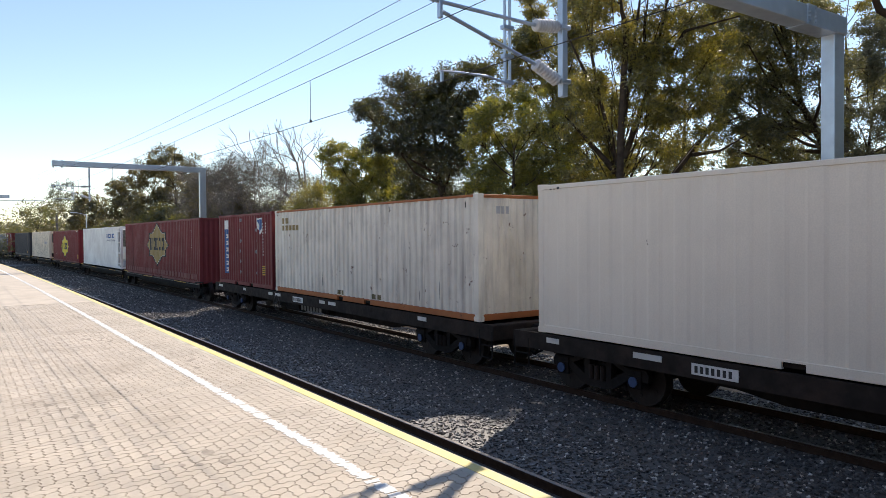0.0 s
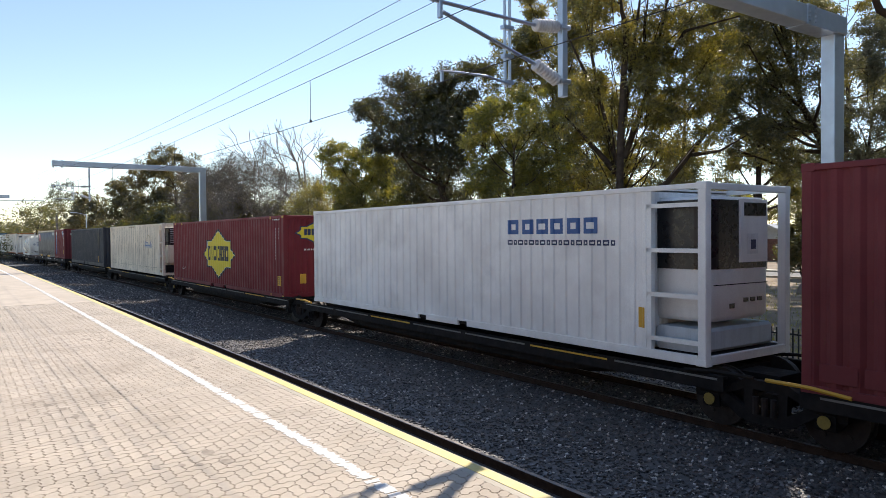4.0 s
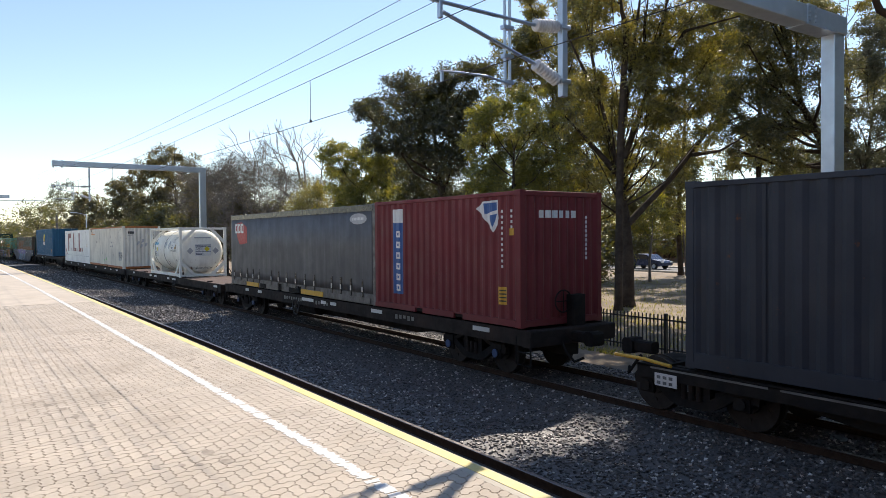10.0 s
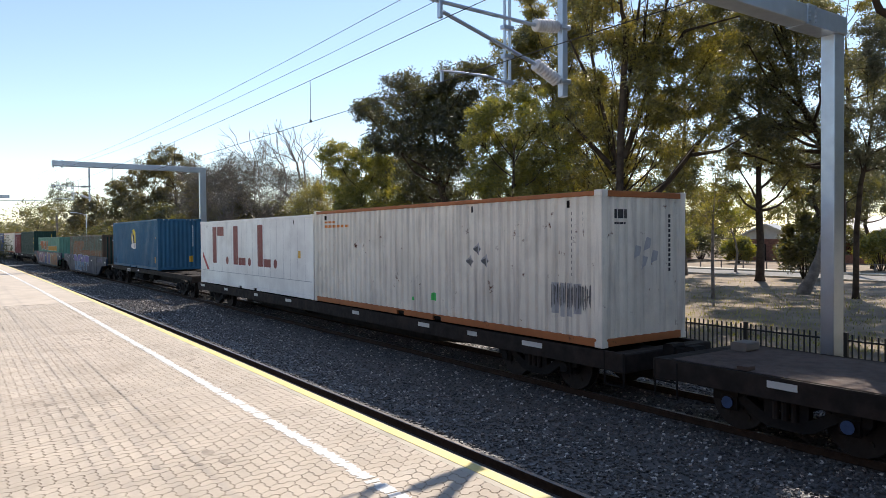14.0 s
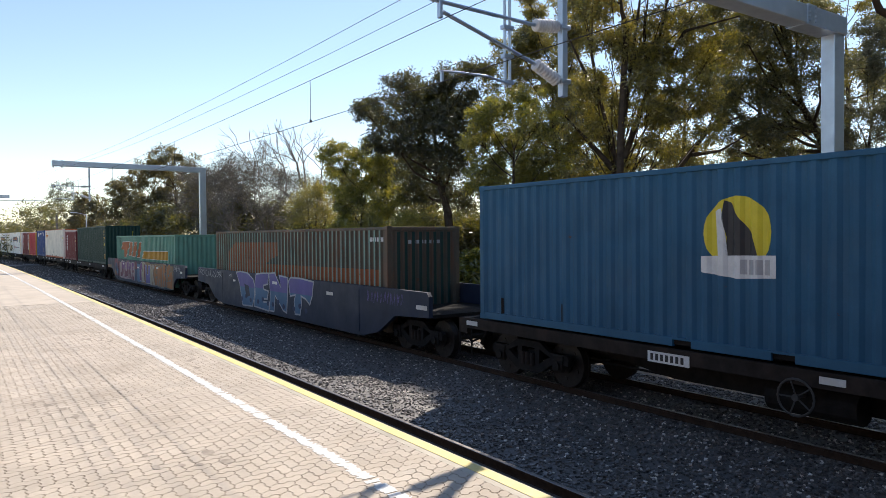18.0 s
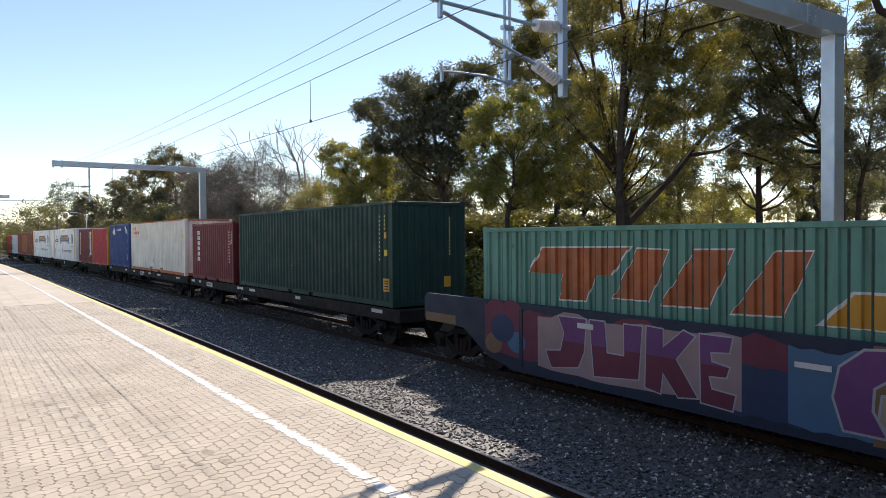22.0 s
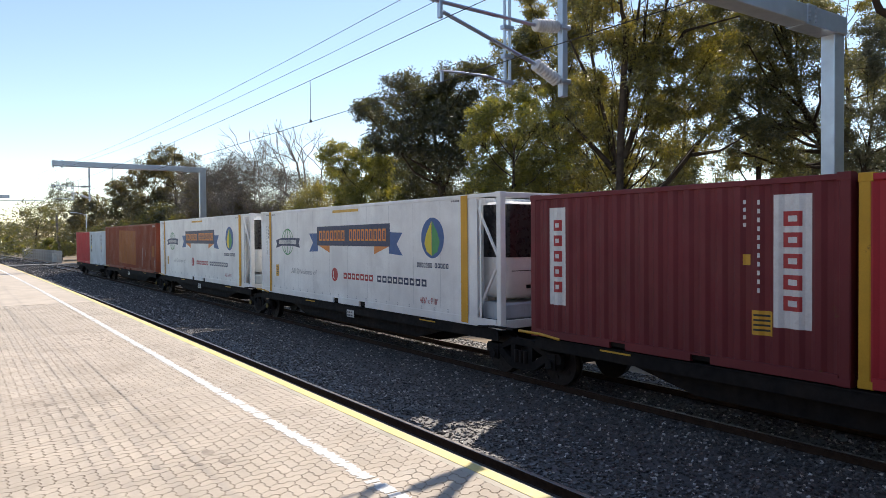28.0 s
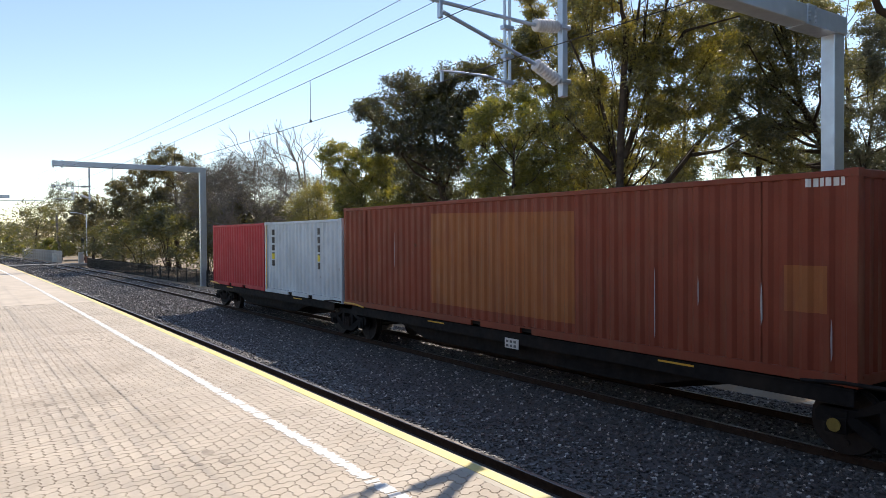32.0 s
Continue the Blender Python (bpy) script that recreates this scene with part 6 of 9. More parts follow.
def low_platform(L, deck, label, caps=None, first=True, last=False, plate=None, stripe=True):
    """One platform of an articulated set: a spine between thin striped side sills, on shared bogies."""
    w = thing("articulated_platform", label, "wagon", "train wagons")
    y = L / 2
    for s in (-1, 1):
        e = s * 1.22
        b = Build().box(min(e, e - s * 0.02), max(e, e - s * 0.02), -y + 0.6, y - 0.6, deck - 0.24, deck - 0.03)
        b.box(min(e, e - s * 0.12), max(e, e - s * 0.12), -y + 0.6, y - 0.6, deck - 0.05, deck - 0.012)
        part("side_sill", b, M_UNDER, w)
        for q in (-1, 1):
            r = Build()
            pts = [(e, q * (y - 1.3), deck + 0.01), (e, q * (y - 0.75), deck + 0.06), (e, q * (y - 0.1), deck + 0.06)]
            r.tube(pts, 0.03, 6)
            part("end_rail", r, M_STRIPE_Y if q > 0 else M_UNDER, w)
    n = int(L / 2.4)
    for i in range(n):
        a = -y + 0.7 + i * (L - 1.4) / n
        if not stripe and i % 3 != 1:
            continue
        m = M_STRIPE_Y if i % 3 == 1 else M_STRIPE_DIM
        part("reflector_strip", Build().box(-1.227, -1.221, a, a + (L - 1.4) / n * (0.92 if stripe else 0.3), deck - 0.075, deck - 0.043), m, w, "reflective edge strip")
    part("spine", Build().loft([[(-0.32, a, z), (0.32, a, z), (0.32, a, deck - 0.05), (-0.32, a, deck - 0.05)] for a, z in ((-y + 0.2, deck - 0.3), (-y + 2.4, deck - 0.32), (-y + 4.2, 0.28), (y - 4.2, 0.28), (y - 2.4, deck - 0.32), (y - 0.2, deck - 0.3))]), M_UNDER, w)
    part("side_girder", Build().loft([[(-1.0, a, z), (-0.94, a, z), (-0.94, a, deck - 0.05), (-1.0, a, deck - 0.05)] for a, z in ((-y + 2.6, deck - 0.2), (-y + 4.2, 0.42), (y - 4.2, 0.42), (y - 2.6, deck - 0.2))]), M_UNDER, w)
    for i in range(7):
        a = -y + 1.0 + i * (L - 2.0) / 6
        part("cross_bearer", Build().box(-1.2, 1.2, a - 0.06, a + 0.06, deck - 0.2, deck - 0.02), M_UNDER, w)
    bogie(w, -y + (1.6 if first else 0.0), caps)
    if last:
        bogie(w, y - 1.6, caps)
    if first:
        coupler(w, -y, -1)
        step_irons(w, -y + 0.3)
    if last:
        coupler(w, y, 1)
    if plate is not None:
        p = part("number_plate", Build().box(-1.24, -1.228, plate - 0.22, plate + 0.22, deck - 0.34, deck - 0.13), M_STRIPE_W, w, "white code plate")
        b = Build()
        for i in range(3):
            for z in (deck - 0.22, deck - 0.31):
                b.box(-1.246, -1.2405, plate + 0.17 - i * 0.12 - 0.07, plate + 0.17 - i * 0.12, z, z + 0.05)
        part("code_mark", b, M_SCUFF, p)
    return w


def well_wagon(L, floor, top, label, caps=None, first=True, last=True):
    """A well wagon: deep side walls that rise over the bogies at both ends."""
    w = thing("well_wagon", label, "wagon", "train wagons")
    y = L / 2
    prof = [(-y, top - 0.10), (-y, top - 0.62), (-y + 1.6, top - 0.70), (-y + 2.5, top - 1.22), (-y + 3.4, floor - 0.1), (y - 3.4, floor - 0.1), (y - 2.5, top - 1.22), (y - 1.6, top - 0.70), (y, top - 0.62), (y, top - 0.10), (y - 0.1, top), (-y + 0.1, top)]
    for s in (-1, 1):
        a, c = (s * 1.42, s * 1.30)
        b = Build().loft([[(min(a, c), u, z) for u, z in prof], [(max(a, c), u, z) for u, z in prof]])
        part("side_wall", b, P_WELL_BLUE, w)
        for k in (0, 8):
            u = -y + 3.6 + k * (L - 7.2) / 8
            part("rib", Build().box(s * 1.42 if s > 0 else -1.435, 1.435 if s > 0 else -1.42, u - 0.05, u + 0.05, floor, top - 0.12), P_WELL_BLUE, w)
    part("well_floor", Build().box(-1.3, 1.3, -y + 3.0, y - 3.0, floor - 0.1, floor), M_UNDER, w)
    for s in (-1, 1):
        part("end_deck", Build().box(-1.3, 1.3, min(s * y, s * (y - 2.6)), max(s * y, s * (y - 2.6)), 1.02, 1.10), M_UNDER, w)
        part("bulkhead", Build().box(-1.3, 1.3, min(s * (y - 2.7), s * (y - 2.55)), max(s * (y - 2.7), s * (y - 2.55)), floor, 1.06), M_UNDER, w)
        coupler(w, s * y, s)
        bogie(w, s * (y - 1.1), caps)
    return w


# ---- loads ----
def number_marks(c, u, w, v0=1.25, v1=2.55, n=11, m=None):
    """The upright column of small identity marks near the door end."""
    c.paint("id_mark", m or M_DEC_W, column(u, v0, u + 0.038, v1, n, 0.48), label="column of small identity marks")
    c.paint("id_mark", m or M_DEC_W, column(u + w, v1 - 0.45, u + w + 0.038, v1, 4, 0.48))


def caution(c, u, v, w=0.30, h=0.36):
    c.paint("caution_label", M_STRIPE_Y, [rect(u, v, u + w, v + h)], label="yellow caution label")
    c.paint("caution_mark", M_DEC_K, [rect(u + 0.04, v + 0.06 + i * h * 0.2, u + w - 0.04, v + 0.09 + i * h * 0.2) for i in range(4)], 0.007)


def lashing(c, us, m=None):
    """Dark lifting recesses under the top rail."""
    for u in us:
        c.paint("recess", m or M_UNDER, [rect(u, c.H - 0.30, u + 0.06, c.H - 0.16)], label="dark lashing recess")


STAR = [(5.09, 1.42), (5.58, 1.72), (5.58, 2.01), (6.23, 2.02), (7.11, 2.48), (8.12, 2.02), (8.74, 2.01), (8.74, 1.70), (9.23, 1.44), (8.74, 1.22), (8.74, 0.92), (8.12, 0.92), (7.12, 0.46), (6.23, 0.90), (5.58, 0.92), (5.58, 1.18)]


def star_logo(c, du, dv, k, gold, big=1.0):
    """The carrier's star-shaped emblem: dark rim, bright field, dark blocks for its letters."""
    cu, cv = 7.12, 1.47
    pts = [((u - cu) * k + cu + du, (v - cv) * k + cv + dv) for u, v in STAR]
    rim = [(cu + du + (u - cu - du) * 1.09, cv + dv + (v - cv - dv) * 1.13) for u, v in pts]
    c.paint("emblem_rim", M_DEC_RIM, [rim], 0.004)
    c.paint("emblem_edge", M_DEC_W, [[(cu + du + (u - cu - du) * 1.015, cv + dv + (v - cv - dv) * 1.02) for u, v in pts]], 0.006)
    c.paint("emblem_field", gold, [pts], 0.008, "star-shaped emblem field")
    w = [0.36, 0.2, 0.5, 0.36, 0.48, 0.52]
    x = cu + du - 1.42 * k
    for i, a in enumerate(w):
        c.paint("emblem_block", M_DEC_RIM, hollow(rect(x, cv + dv - 0.30 * k, x + a * k, cv + dv + 0.34 * k), 0.36), 0.011)
        x += (a + 0.085) * k


def reefer_front(c, style, frame_m):
    """The cooling unit in the open frame at the leading end."""
    y, x, H = c.L / 2, c.W / 2, c.H
    skin = P_BONE if style == "bone" else P_WHITE
    w0, f0, r = x - 0.30, -y + 0.16, 0.26

    def plan(d, a0, a1):
        """The unit's rounded outline in plan, grown by d, from its near flank (a0) round the front to the far flank (a1)."""
        run = [(-w0 - d, c.y0)] + [(-w0 + r - (r + d) * math.cos(k), f0 + r - (r + d) * math.sin(k)) for k in [i * math.pi / 12 for i in range(7)]]
        run += [(w0 - r + (r + d) * math.sin(k), f0 + r - (r + d) * math.cos(k)) for k in [i * math.pi / 12 for i in range(7)]] + [(w0 + d, c.y0)]
        return run[a0:a1]

    u = part("cooling_unit", Build().loft([[(*p, z) for p in plan(k, 0, 99)] for z, k in ((0.66, -0.05), (0.74, 0.0), (H - 0.30, 0.0), (H - 0.20, -0.08))]), skin, c.t, "white refrigeration unit with dark grille", True)
    top, low = H - 0.26, (0.52 if style != "bone" else 0.58) * H
    wrap = plan(0.012, 0, 11 if style != "bone" else 99)
    part("fan_cowl", Build().loft([[(*p, z) for p in wrap] + [(0.0, c.y0 - 0.02, z)] for z in (low, top)]), P_GLASS_BLACK, u, "black wrap-round cowl")
    if style == "bone":
        for i in range(8):
            z = low + 0.12 + i * 0.105
            part("grille_slat", Build().box(-w0 + 0.16, w0 - 0.16, f0 - 0.035, f0 - 0.010, z, z + 0.04), M_DEC_GREY, u)
        part("grille_back", Build().box(-w0 + 0.12, w0 - 0.12, f0 - 0.022, f0 - 0.013, low + 0.06, top - 0.06), M_UNDER, u)
    else:
        part("front_panel", Build().box(-0.10, w0 - 0.20, f0 - 0.045, f0 + 0.02, low + 0.10, top + 0.02, 0.02), skin, u, "white front panel")
        part("front_plate", Build().box(0.10, 0.40, f0 - 0.055, f0 - 0.047, low + 0.24, low + 0.58), M_DEC_W, u)
        part("front_mark", Build().box(0.18, 0.32, f0 - 0.062, f0 - 0.057, low + 0.32, low + 0.48), M_DEC_NAVY, u, "dark maker's mark")
        part("top_grille", Build().box(0.0, w0 - 0.28, f0 - 0.058, f0 - 0.047, top - 0.26, top - 0.04), P_GLASS_BLACK, u, "black top grille")
        for k in (-0.35, 0.05, 0.25, 0.45):
            part("vent", Build().box(k, k + 0.12, f0 - 0.02, f0 + 0.01, 0.86 if k < 0 else 0.95, 0.94 if k < 0 else 1.02), P_GLASS_BLACK, u)
        part("panel_gap", Build().box(-w0 + 0.15, w0 - 0.15, f0 - 0.004, f0 + 0.01, 1.25, 1.265), M_UNDER, u)
    part("fuel_tank", Build().box(-x + 0.25, x - 0.25, -y + 0.2, c.y0, 0.16, 0.55, 0.05), M_UNDER if style == "bone" else P_PALE_GREY, u)
    n = 4
    for i in range(n):
        z = 0.35 + i * (H - 0.7) / (n - 1)
        if style == "brace":
            break
        part("frame_rung", Build().box(-x + 0.01, -x + 0.09, -y + 0.14, c.y0 + 0.02, z - 0.035, z + 0.035), frame_m, c.t)
    part("frame_post", Build().box(-x + 0.01, -x + 0.10, c.y0 - 0.09, c.y0 + 0.01, 0.1, H - 0.1), frame_m, c.t)
    if style == "brace":
        part("frame_brace", Build().tube([(-x + 0.06, c.y0, 0.2), (-x + 0.06, -y + 0.1, 1.5)], 0.035, 6), frame_m, c.t)
        part("frame_brace", Build().tube([(-x + 0.06, c.y0, H - 0.2), (-x + 0.06, -y + 0.1, 1.5)], 0.035, 6), frame_m, c.t)


def seams(c, us, v0, v1, m, w=0.012):
    for u in us:
        c.paint("seam", m, [rect(u, v0, u + w, v1)])


def tank_container():
    L, H, W = 6.16, 2.591, 2.44
    t = thing("tank_container", "white tank container with frame, for hydrogen peroxide", "tank container", "freight containers")
    x, y = W / 2, L / 2
    P = P_TANK
    for sx in (-1, 1):
        for sy in (-1, 1):
            part("corner_post", Build().box(min(sx * x, sx * (x - 0.13)), max(sx * x, sx * (x - 0.13)), min(sy * y, sy * (y - 0.13)), max(sy * y, sy * (y - 0.13)), 0.0, H, 0.012), P, t)
            for z in (0, H - 0.118):
                part("corner_casting", Build().box(min(sx * (x + 0.004), sx * (x - 0.165)), max(sx * (x + 0.004), sx * (x - 0.165)), min(sy * (y + 0.004), sy * (y - 0.18)), max(sy * (y + 0.004), sy * (y - 0.18)), z, z + 0.12, 0.012), P, t)
            e = sy * (y - 0.06)
            part("end_gusset", Build().loft([[(sx * (x - 0.13), yy, 0.62), (sx * (x - 0.13), yy, 0.82), (sx * (x - 0.86), yy, 0.12), (sx * (x - 0.66), yy, 0.12)] for yy in (e - 0.05, e + 0.05)]), P, t)
            part("end_gusset", Build().loft([[(sx * (x - 0.13), yy, H - 0.66), (sx * (x - 0.13), yy, H - 0.86), (sx * (x - 0.86), yy, H - 0.12), (sx * (x - 0.66), yy, H - 0.12)] for yy in (e - 0.05, e + 0.05)]), P, t)
            part("side_brace", Build().loft([[(xx, sy * (y - 0.13), 0.72), (xx, sy * (y - 0.13), 0.90), (xx, sy * (y - 1.05), 0.20), (xx, sy * (y - 0.80), 0.14)] for xx in (sx * (x - 0.02), sx * (x - 0.10))]), P, t)
        part("bottom_rail", Build().box(min(sx * x, sx * (x - 0.1)), max(sx * x, sx * (x - 0.1)), -y + 0.13, y - 0.13, 0.03, 0.19, 0.012), P, t)
        part("top_rail", Build().box(min(sx * x, sx * (x - 0.07)), max(sx * x, sx * (x - 0.07)), -y + 0.13, y - 0.13, H - 0.08, H - 0.005, 0.01), P, t)
    for sy in (-1, 1):
        for z in (0.02, H - 0.12):
            part("end_rail", Build().box(-x + 0.13, x - 0.13, min(sy * y, sy * (y - 0.1)), max(sy * y, sy * (y - 0.1)), z, z + 0.11, 0.01), P, t)
        part("saddle", Build().box(-0.8, 0.8, min(sy * (y - 0.5), sy * (y - 0.75)), max(sy * (y - 0.5), sy * (y - 0.75)), 0.1, 0.5), P, t)
    R, zc = 1.14, 1.33
    rings = []
    for a, r in ((-3.0, 0.02), (-2.99, 0.40), (-2.95, 0.72), (-2.88, 0.96), (-2.78, 1.09), (-2.66, R), (2.66, R), (2.78, 1.09), (2.88, 0.96), (2.95, 0.72), (2.99, 0.40), (3.0, 0.02)):
        rings.append([(r * math.cos(2 * math.pi * i / 40), a, zc + r * math.sin(2 * math.pi * i / 40)) for i in range(40)])
    part("tank_barrel", Build().loft(rings), P_TANK, t, "white cylindrical tank with domed ends", True)
    for a in (-2.35, -0.8, 0.35, 2.35):
        part("band", Build().tube([(0, a - 0.03, zc), (0, a + 0.03, zc)], R + 0.008, 40), M_DEC_K if a == 0.35 or a == 2.35 else P_TANK, t, "strap round the tank", True)
    part("manway", Build().tube([(0, 0, zc + R - 0.05), (0, 0, H - 0.03)], 0.3, 20), P_TANK, t)
    part("catwalk", Build().box(-0.95, -0.45, -y + 0.2, y - 0.2, H - 0.05, H - 0.02), M_GALV, t)

    def plate(name, u0, v0, u1, v1, m, lift=0.015, lab=""):
        """A flat label on the near flank of the barrel, by metres right of the far end."""
        b = Build()
        n = max(2, int((v1 - v0) / 0.08))
        for i in range(n):
            a, c = v0 + (v1 - v0) * i / n, v0 + (v1 - v0) * (i + 1) / n
            xa, xc = -math.sqrt((R + lift) ** 2 - (a - zc) ** 2), -math.sqrt((R + lift) ** 2 - (c - zc) ** 2)
            b.face((xa, y - u0, a), (xa, y - u1, a), (xc, y - u1, c), (xc, y - u0, c))
        return part(name, b, m, t, lab)

    def patch(name, poly, m, lift=0.016, lab=""):
        """A convex label on the near flank, cut into level strips that follow the barrel."""
        lo, hi = min(v for _, v in poly), max(v for _, v in poly)
        b = Build()

        def ends(v):
            cut = []
            for (u0, v0), (u1, v1) in zip(poly, poly[1:] + poly[:1]):
                if min(v0, v1) <= v <= max(v0, v1) and v0 != v1:
                    cut.append(u0 + (u1 - u0) * (v - v0) / (v1 - v0))
            return min(cut), max(cut)

        n = 8
        for i in range(n):
            va, vc = lo + (hi - lo) * (i + 0.001) / n, lo + (hi - lo) * (i + 0.999) / n
            (a0, a1), (c0, c1) = ends(va), ends(vc)
            xa, xc = -math.sqrt((R + lift) ** 2 - (va - zc) ** 2), -math.sqrt((R + lift) ** 2 - (vc - zc) ** 2)
            b.face((xa, y - a0, va), (xa, y - a1, va), (xc, y - c1, vc), (xc, y - c0, vc))
        return part(name, b, m, t, lab)

    for i in range(6):
        plate("brand_block", 0.50 + i * 0.15, 1.66, 0.60 + i * 0.15, 1.80, M_DEC_CYAN)
    plate("hazard_panel", 0.85, 1.0, 1.55, 1.55, M_DEC_W, 0.016, "white hazard panel")
    plate("hazard_diamond", 1.22, 1.33, 1.44, 1.53, M_DEC_Y, 0.02)
    for i in range(5):
        plate("panel_line", 0.90, 1.05 + i * 0.1, 1.16, 1.08 + i * 0.1, M_DEC_K, 0.02)
    for u in (2.98, 3.72):
        patch("faded_placard", [(u - 0.25, 1.66), (u, 1.41), (u + 0.25, 1.66), (u, 1.91)], M_DEC_GREY, 0.016, "faded diamond placard")
    for r in range(3):
        for i in range(8 if r == 0 else 4):
            plate("id_block", 4.30 + i * 0.11, 2.02 - r * 0.11, 4.355 + i * 0.11, 2.075 - r * 0.11, M_SCUFF)
    for r in range(2):
        plate("small_print", 4.22, 1.62 - r * 0.09, 4.55, 1.65 - r * 0.09, M_DEC_GREY)
    patch("warning_triangle", [(4.80, 1.44), (5.14, 1.44), (4.97, 1.75)], M_DEC_K, 0.016, "yellow warning triangle with dark rim")
    patch("warning_field", [(4.85, 1.465), (5.09, 1.465), (4.97, 1.69)], M_STRIPE_Y, 0.020)
    patch("red_roundel", arc(3.22, 0.74, 0.15, 14, 0.12), M_DEC_K, 0.016)
    patch("roundel_field", arc(3.22, 0.74, 0.115, 14, 0.09), P_TANK, 0.020)
    patch("roundel_bar", [(3.12, 0.80), (3.15, 0.82), (3.32, 0.68), (3.29, 0.66)], M_DEC_RED, 0.024)
    for a, c in ((-2.62, 0.05), (2.62, 0.05), (-1.2, 0.02), (1.3, 0.02)):
        part("weld_seam", Build().tube([(0, a - c / 2, zc), (0, a + c / 2, zc)], R + 0.004, 40), P_TANK, t, "", True)
    near = Matrix(((0, 0, -1, -R - 0.02), (-1, 0, 0, y), (0, 1, 0, 0), (0, 0, 0, 1)))
    letters("lettering", "HYDROGEN PEROXIDE", 0.16, M_DEC_K, t, 4.12, 1.30, near, 0.72)
    letters("lettering", "4 BAR", 0.16, M_DEC_K, t, 4.2, 1.46, near, 0.8)
    lead = Matrix(((1, 0, 0, 0), (0, 0, -1, -3.015), (0, 1, 0, 0), (0, 0, 0, 1)))
    e = part("hazard_panel", Build().box(-0.42, 0.42, -3.008, -2.996, 1.10, 1.70), M_DEC_W, t, "white hazard panel")
    for a, c, d, f in ((-0.40, 0.40, 1.64, 1.68), (-0.40, 0.40, 1.56, 1.59), (-0.40, 0.40, 1.31, 1.33), (-0.02, 0.0, 1.12, 1.55), (-0.38, -0.05, 1.15, 1.18), (-0.38, -0.05, 1.22, 1.25)):
        part("panel_line", Build().box(a, c, -3.013, -3.009, d, f), M_DEC_NAVY, e)
    part("hazard_diamond", Build().face(*[(0.2 + 0.15 * math.cos(k), -3.014, 1.46 + 0.15 * math.sin(k)) for k in (0, 1.571, 3.142, 4.712)]), M_DEC_Y, e)
    letters("lettering", "2015", 0.15, M_DEC_K, t, -0.37, 1.44, lead)
    letters("lettering", "2P", 0.13, M_DEC_K, t, -0.3, 1.335, lead)
    letters("lettering", "HYDROGEN PEROXIDE", 0.13, M_DEC_K, t, -0.52, 0.42, Matrix.Translation((0, 0.06, 0)) @ lead, 0.75)
    part("id_block", Build().box(-0.42, 0.42, -2.975, -2.93, 2.02, 2.08), M_DEC_GREY, t)
    for s in (-1, 1):
        part("faded_placard", Build().face(*[(s * 0.66 + 0.17 * math.cos(k), -2.985, 1.36 + 0.17 * math.sin(k)) for k in (0, 1.571, 3.142, 4.712)]), M_DEC_GREY, t)
    return t


def curtain_box():
    c = Box("curtain_container", 12.26, 2.87, P_CURTAIN, "grey curtain-sided container with strap buckles", "container", side="flat", sill=0.30, header=0.12, rail=P_GRIMY_ALU, post=P_GRIMY_ALU, ends=True, du=0.2)
    t = c.t
    b = Build()
    rows = []
    n = 160
    for i in range(n + 1):
        a = -c.L / 2 + 0.15 + (c.L - 0.3) * i / n
        d = 0.006 * math.sin(i * 0.9) + 0.004 * math.sin(i * 2.3)
        rows.append([(-1.222 + d * 0.2, a, c.H - 0.12), (-1.226 + d * 0.4, a, 1.6), (-1.228 + d, a, 0.6), (-1.226 + d * 1.6, a, 0.33), (-1.21, a, 0.33), (-1.21, a, c.H - 0.12)])
    part("curtain", b.loft(rows), P_CURTAIN, t, "grey tarpaulin curtain", True)
    part("curtain_track", Build().box(-1.232, -1.20, -c.L / 2 + 0.1, c.L / 2 - 0.1, c.H - 0.20, c.H - 0.03), P_GLASS_BLACK, t, "black curtain track")
    for i in range(17):
        if i in (5, 12):
            continue
        u = 0.45 + i * 0.70 + 0.12 * math.sin(i * 7)
        part("strap", Build().box(-1.246, -1.234, c.L / 2 - u - 0.025, c.L / 2 - u + 0.025, 0.20, 0.72), P_GLASS_BLACK, t)
        part("buckle", Build().box(-1.262, -1.247, c.L / 2 - u - 0.04, c.L / 2 - u + 0.04, 0.36, 0.50, 0.006), P_ALU, t, "steel strap buckle")
    for u0, u1, m in ((0.2, 1.8, P_GRIMY_ALU), (1.9, 3.2, M_STRIPE_Y), (3.4, 3.9, M_UNDER), (6.2, 7.1, M_UNDER), (7.2, 8.9, M_STRIPE_Y), (9.1, 12.0, P_GRIMY_ALU)):
        part("lower_panel", Build().box(-1.244, -1.2215, c.L / 2 - u1, c.L / 2 - u0, 0.03, 0.19, 0.004), m, t)
    c.paint("brand_patch", M_DEC_RED, [[(0.35, 2.50), (1.15, 2.56), (1.75, 2.36), (1.78, 1.72), (0.95, 1.66), (0.70, 1.85)]], 0.024, "faded red patch")
    c.paint("brand_block", M_DEC_W, bars(0.40, 2.12, 1.45, 2.50, 3, 0.2), 0.028)
    c.paint("cleaned_patch", M_DEC_GREY, [arc(11.1, 2.46, 0.52, 16, 0.16)], 0.024, "paler cleaned patch")
    c.paint("id_mark", M_DEC_W, bars(10.75, 2.42, 11.45, 2.50, 8), 0.028)
    return t


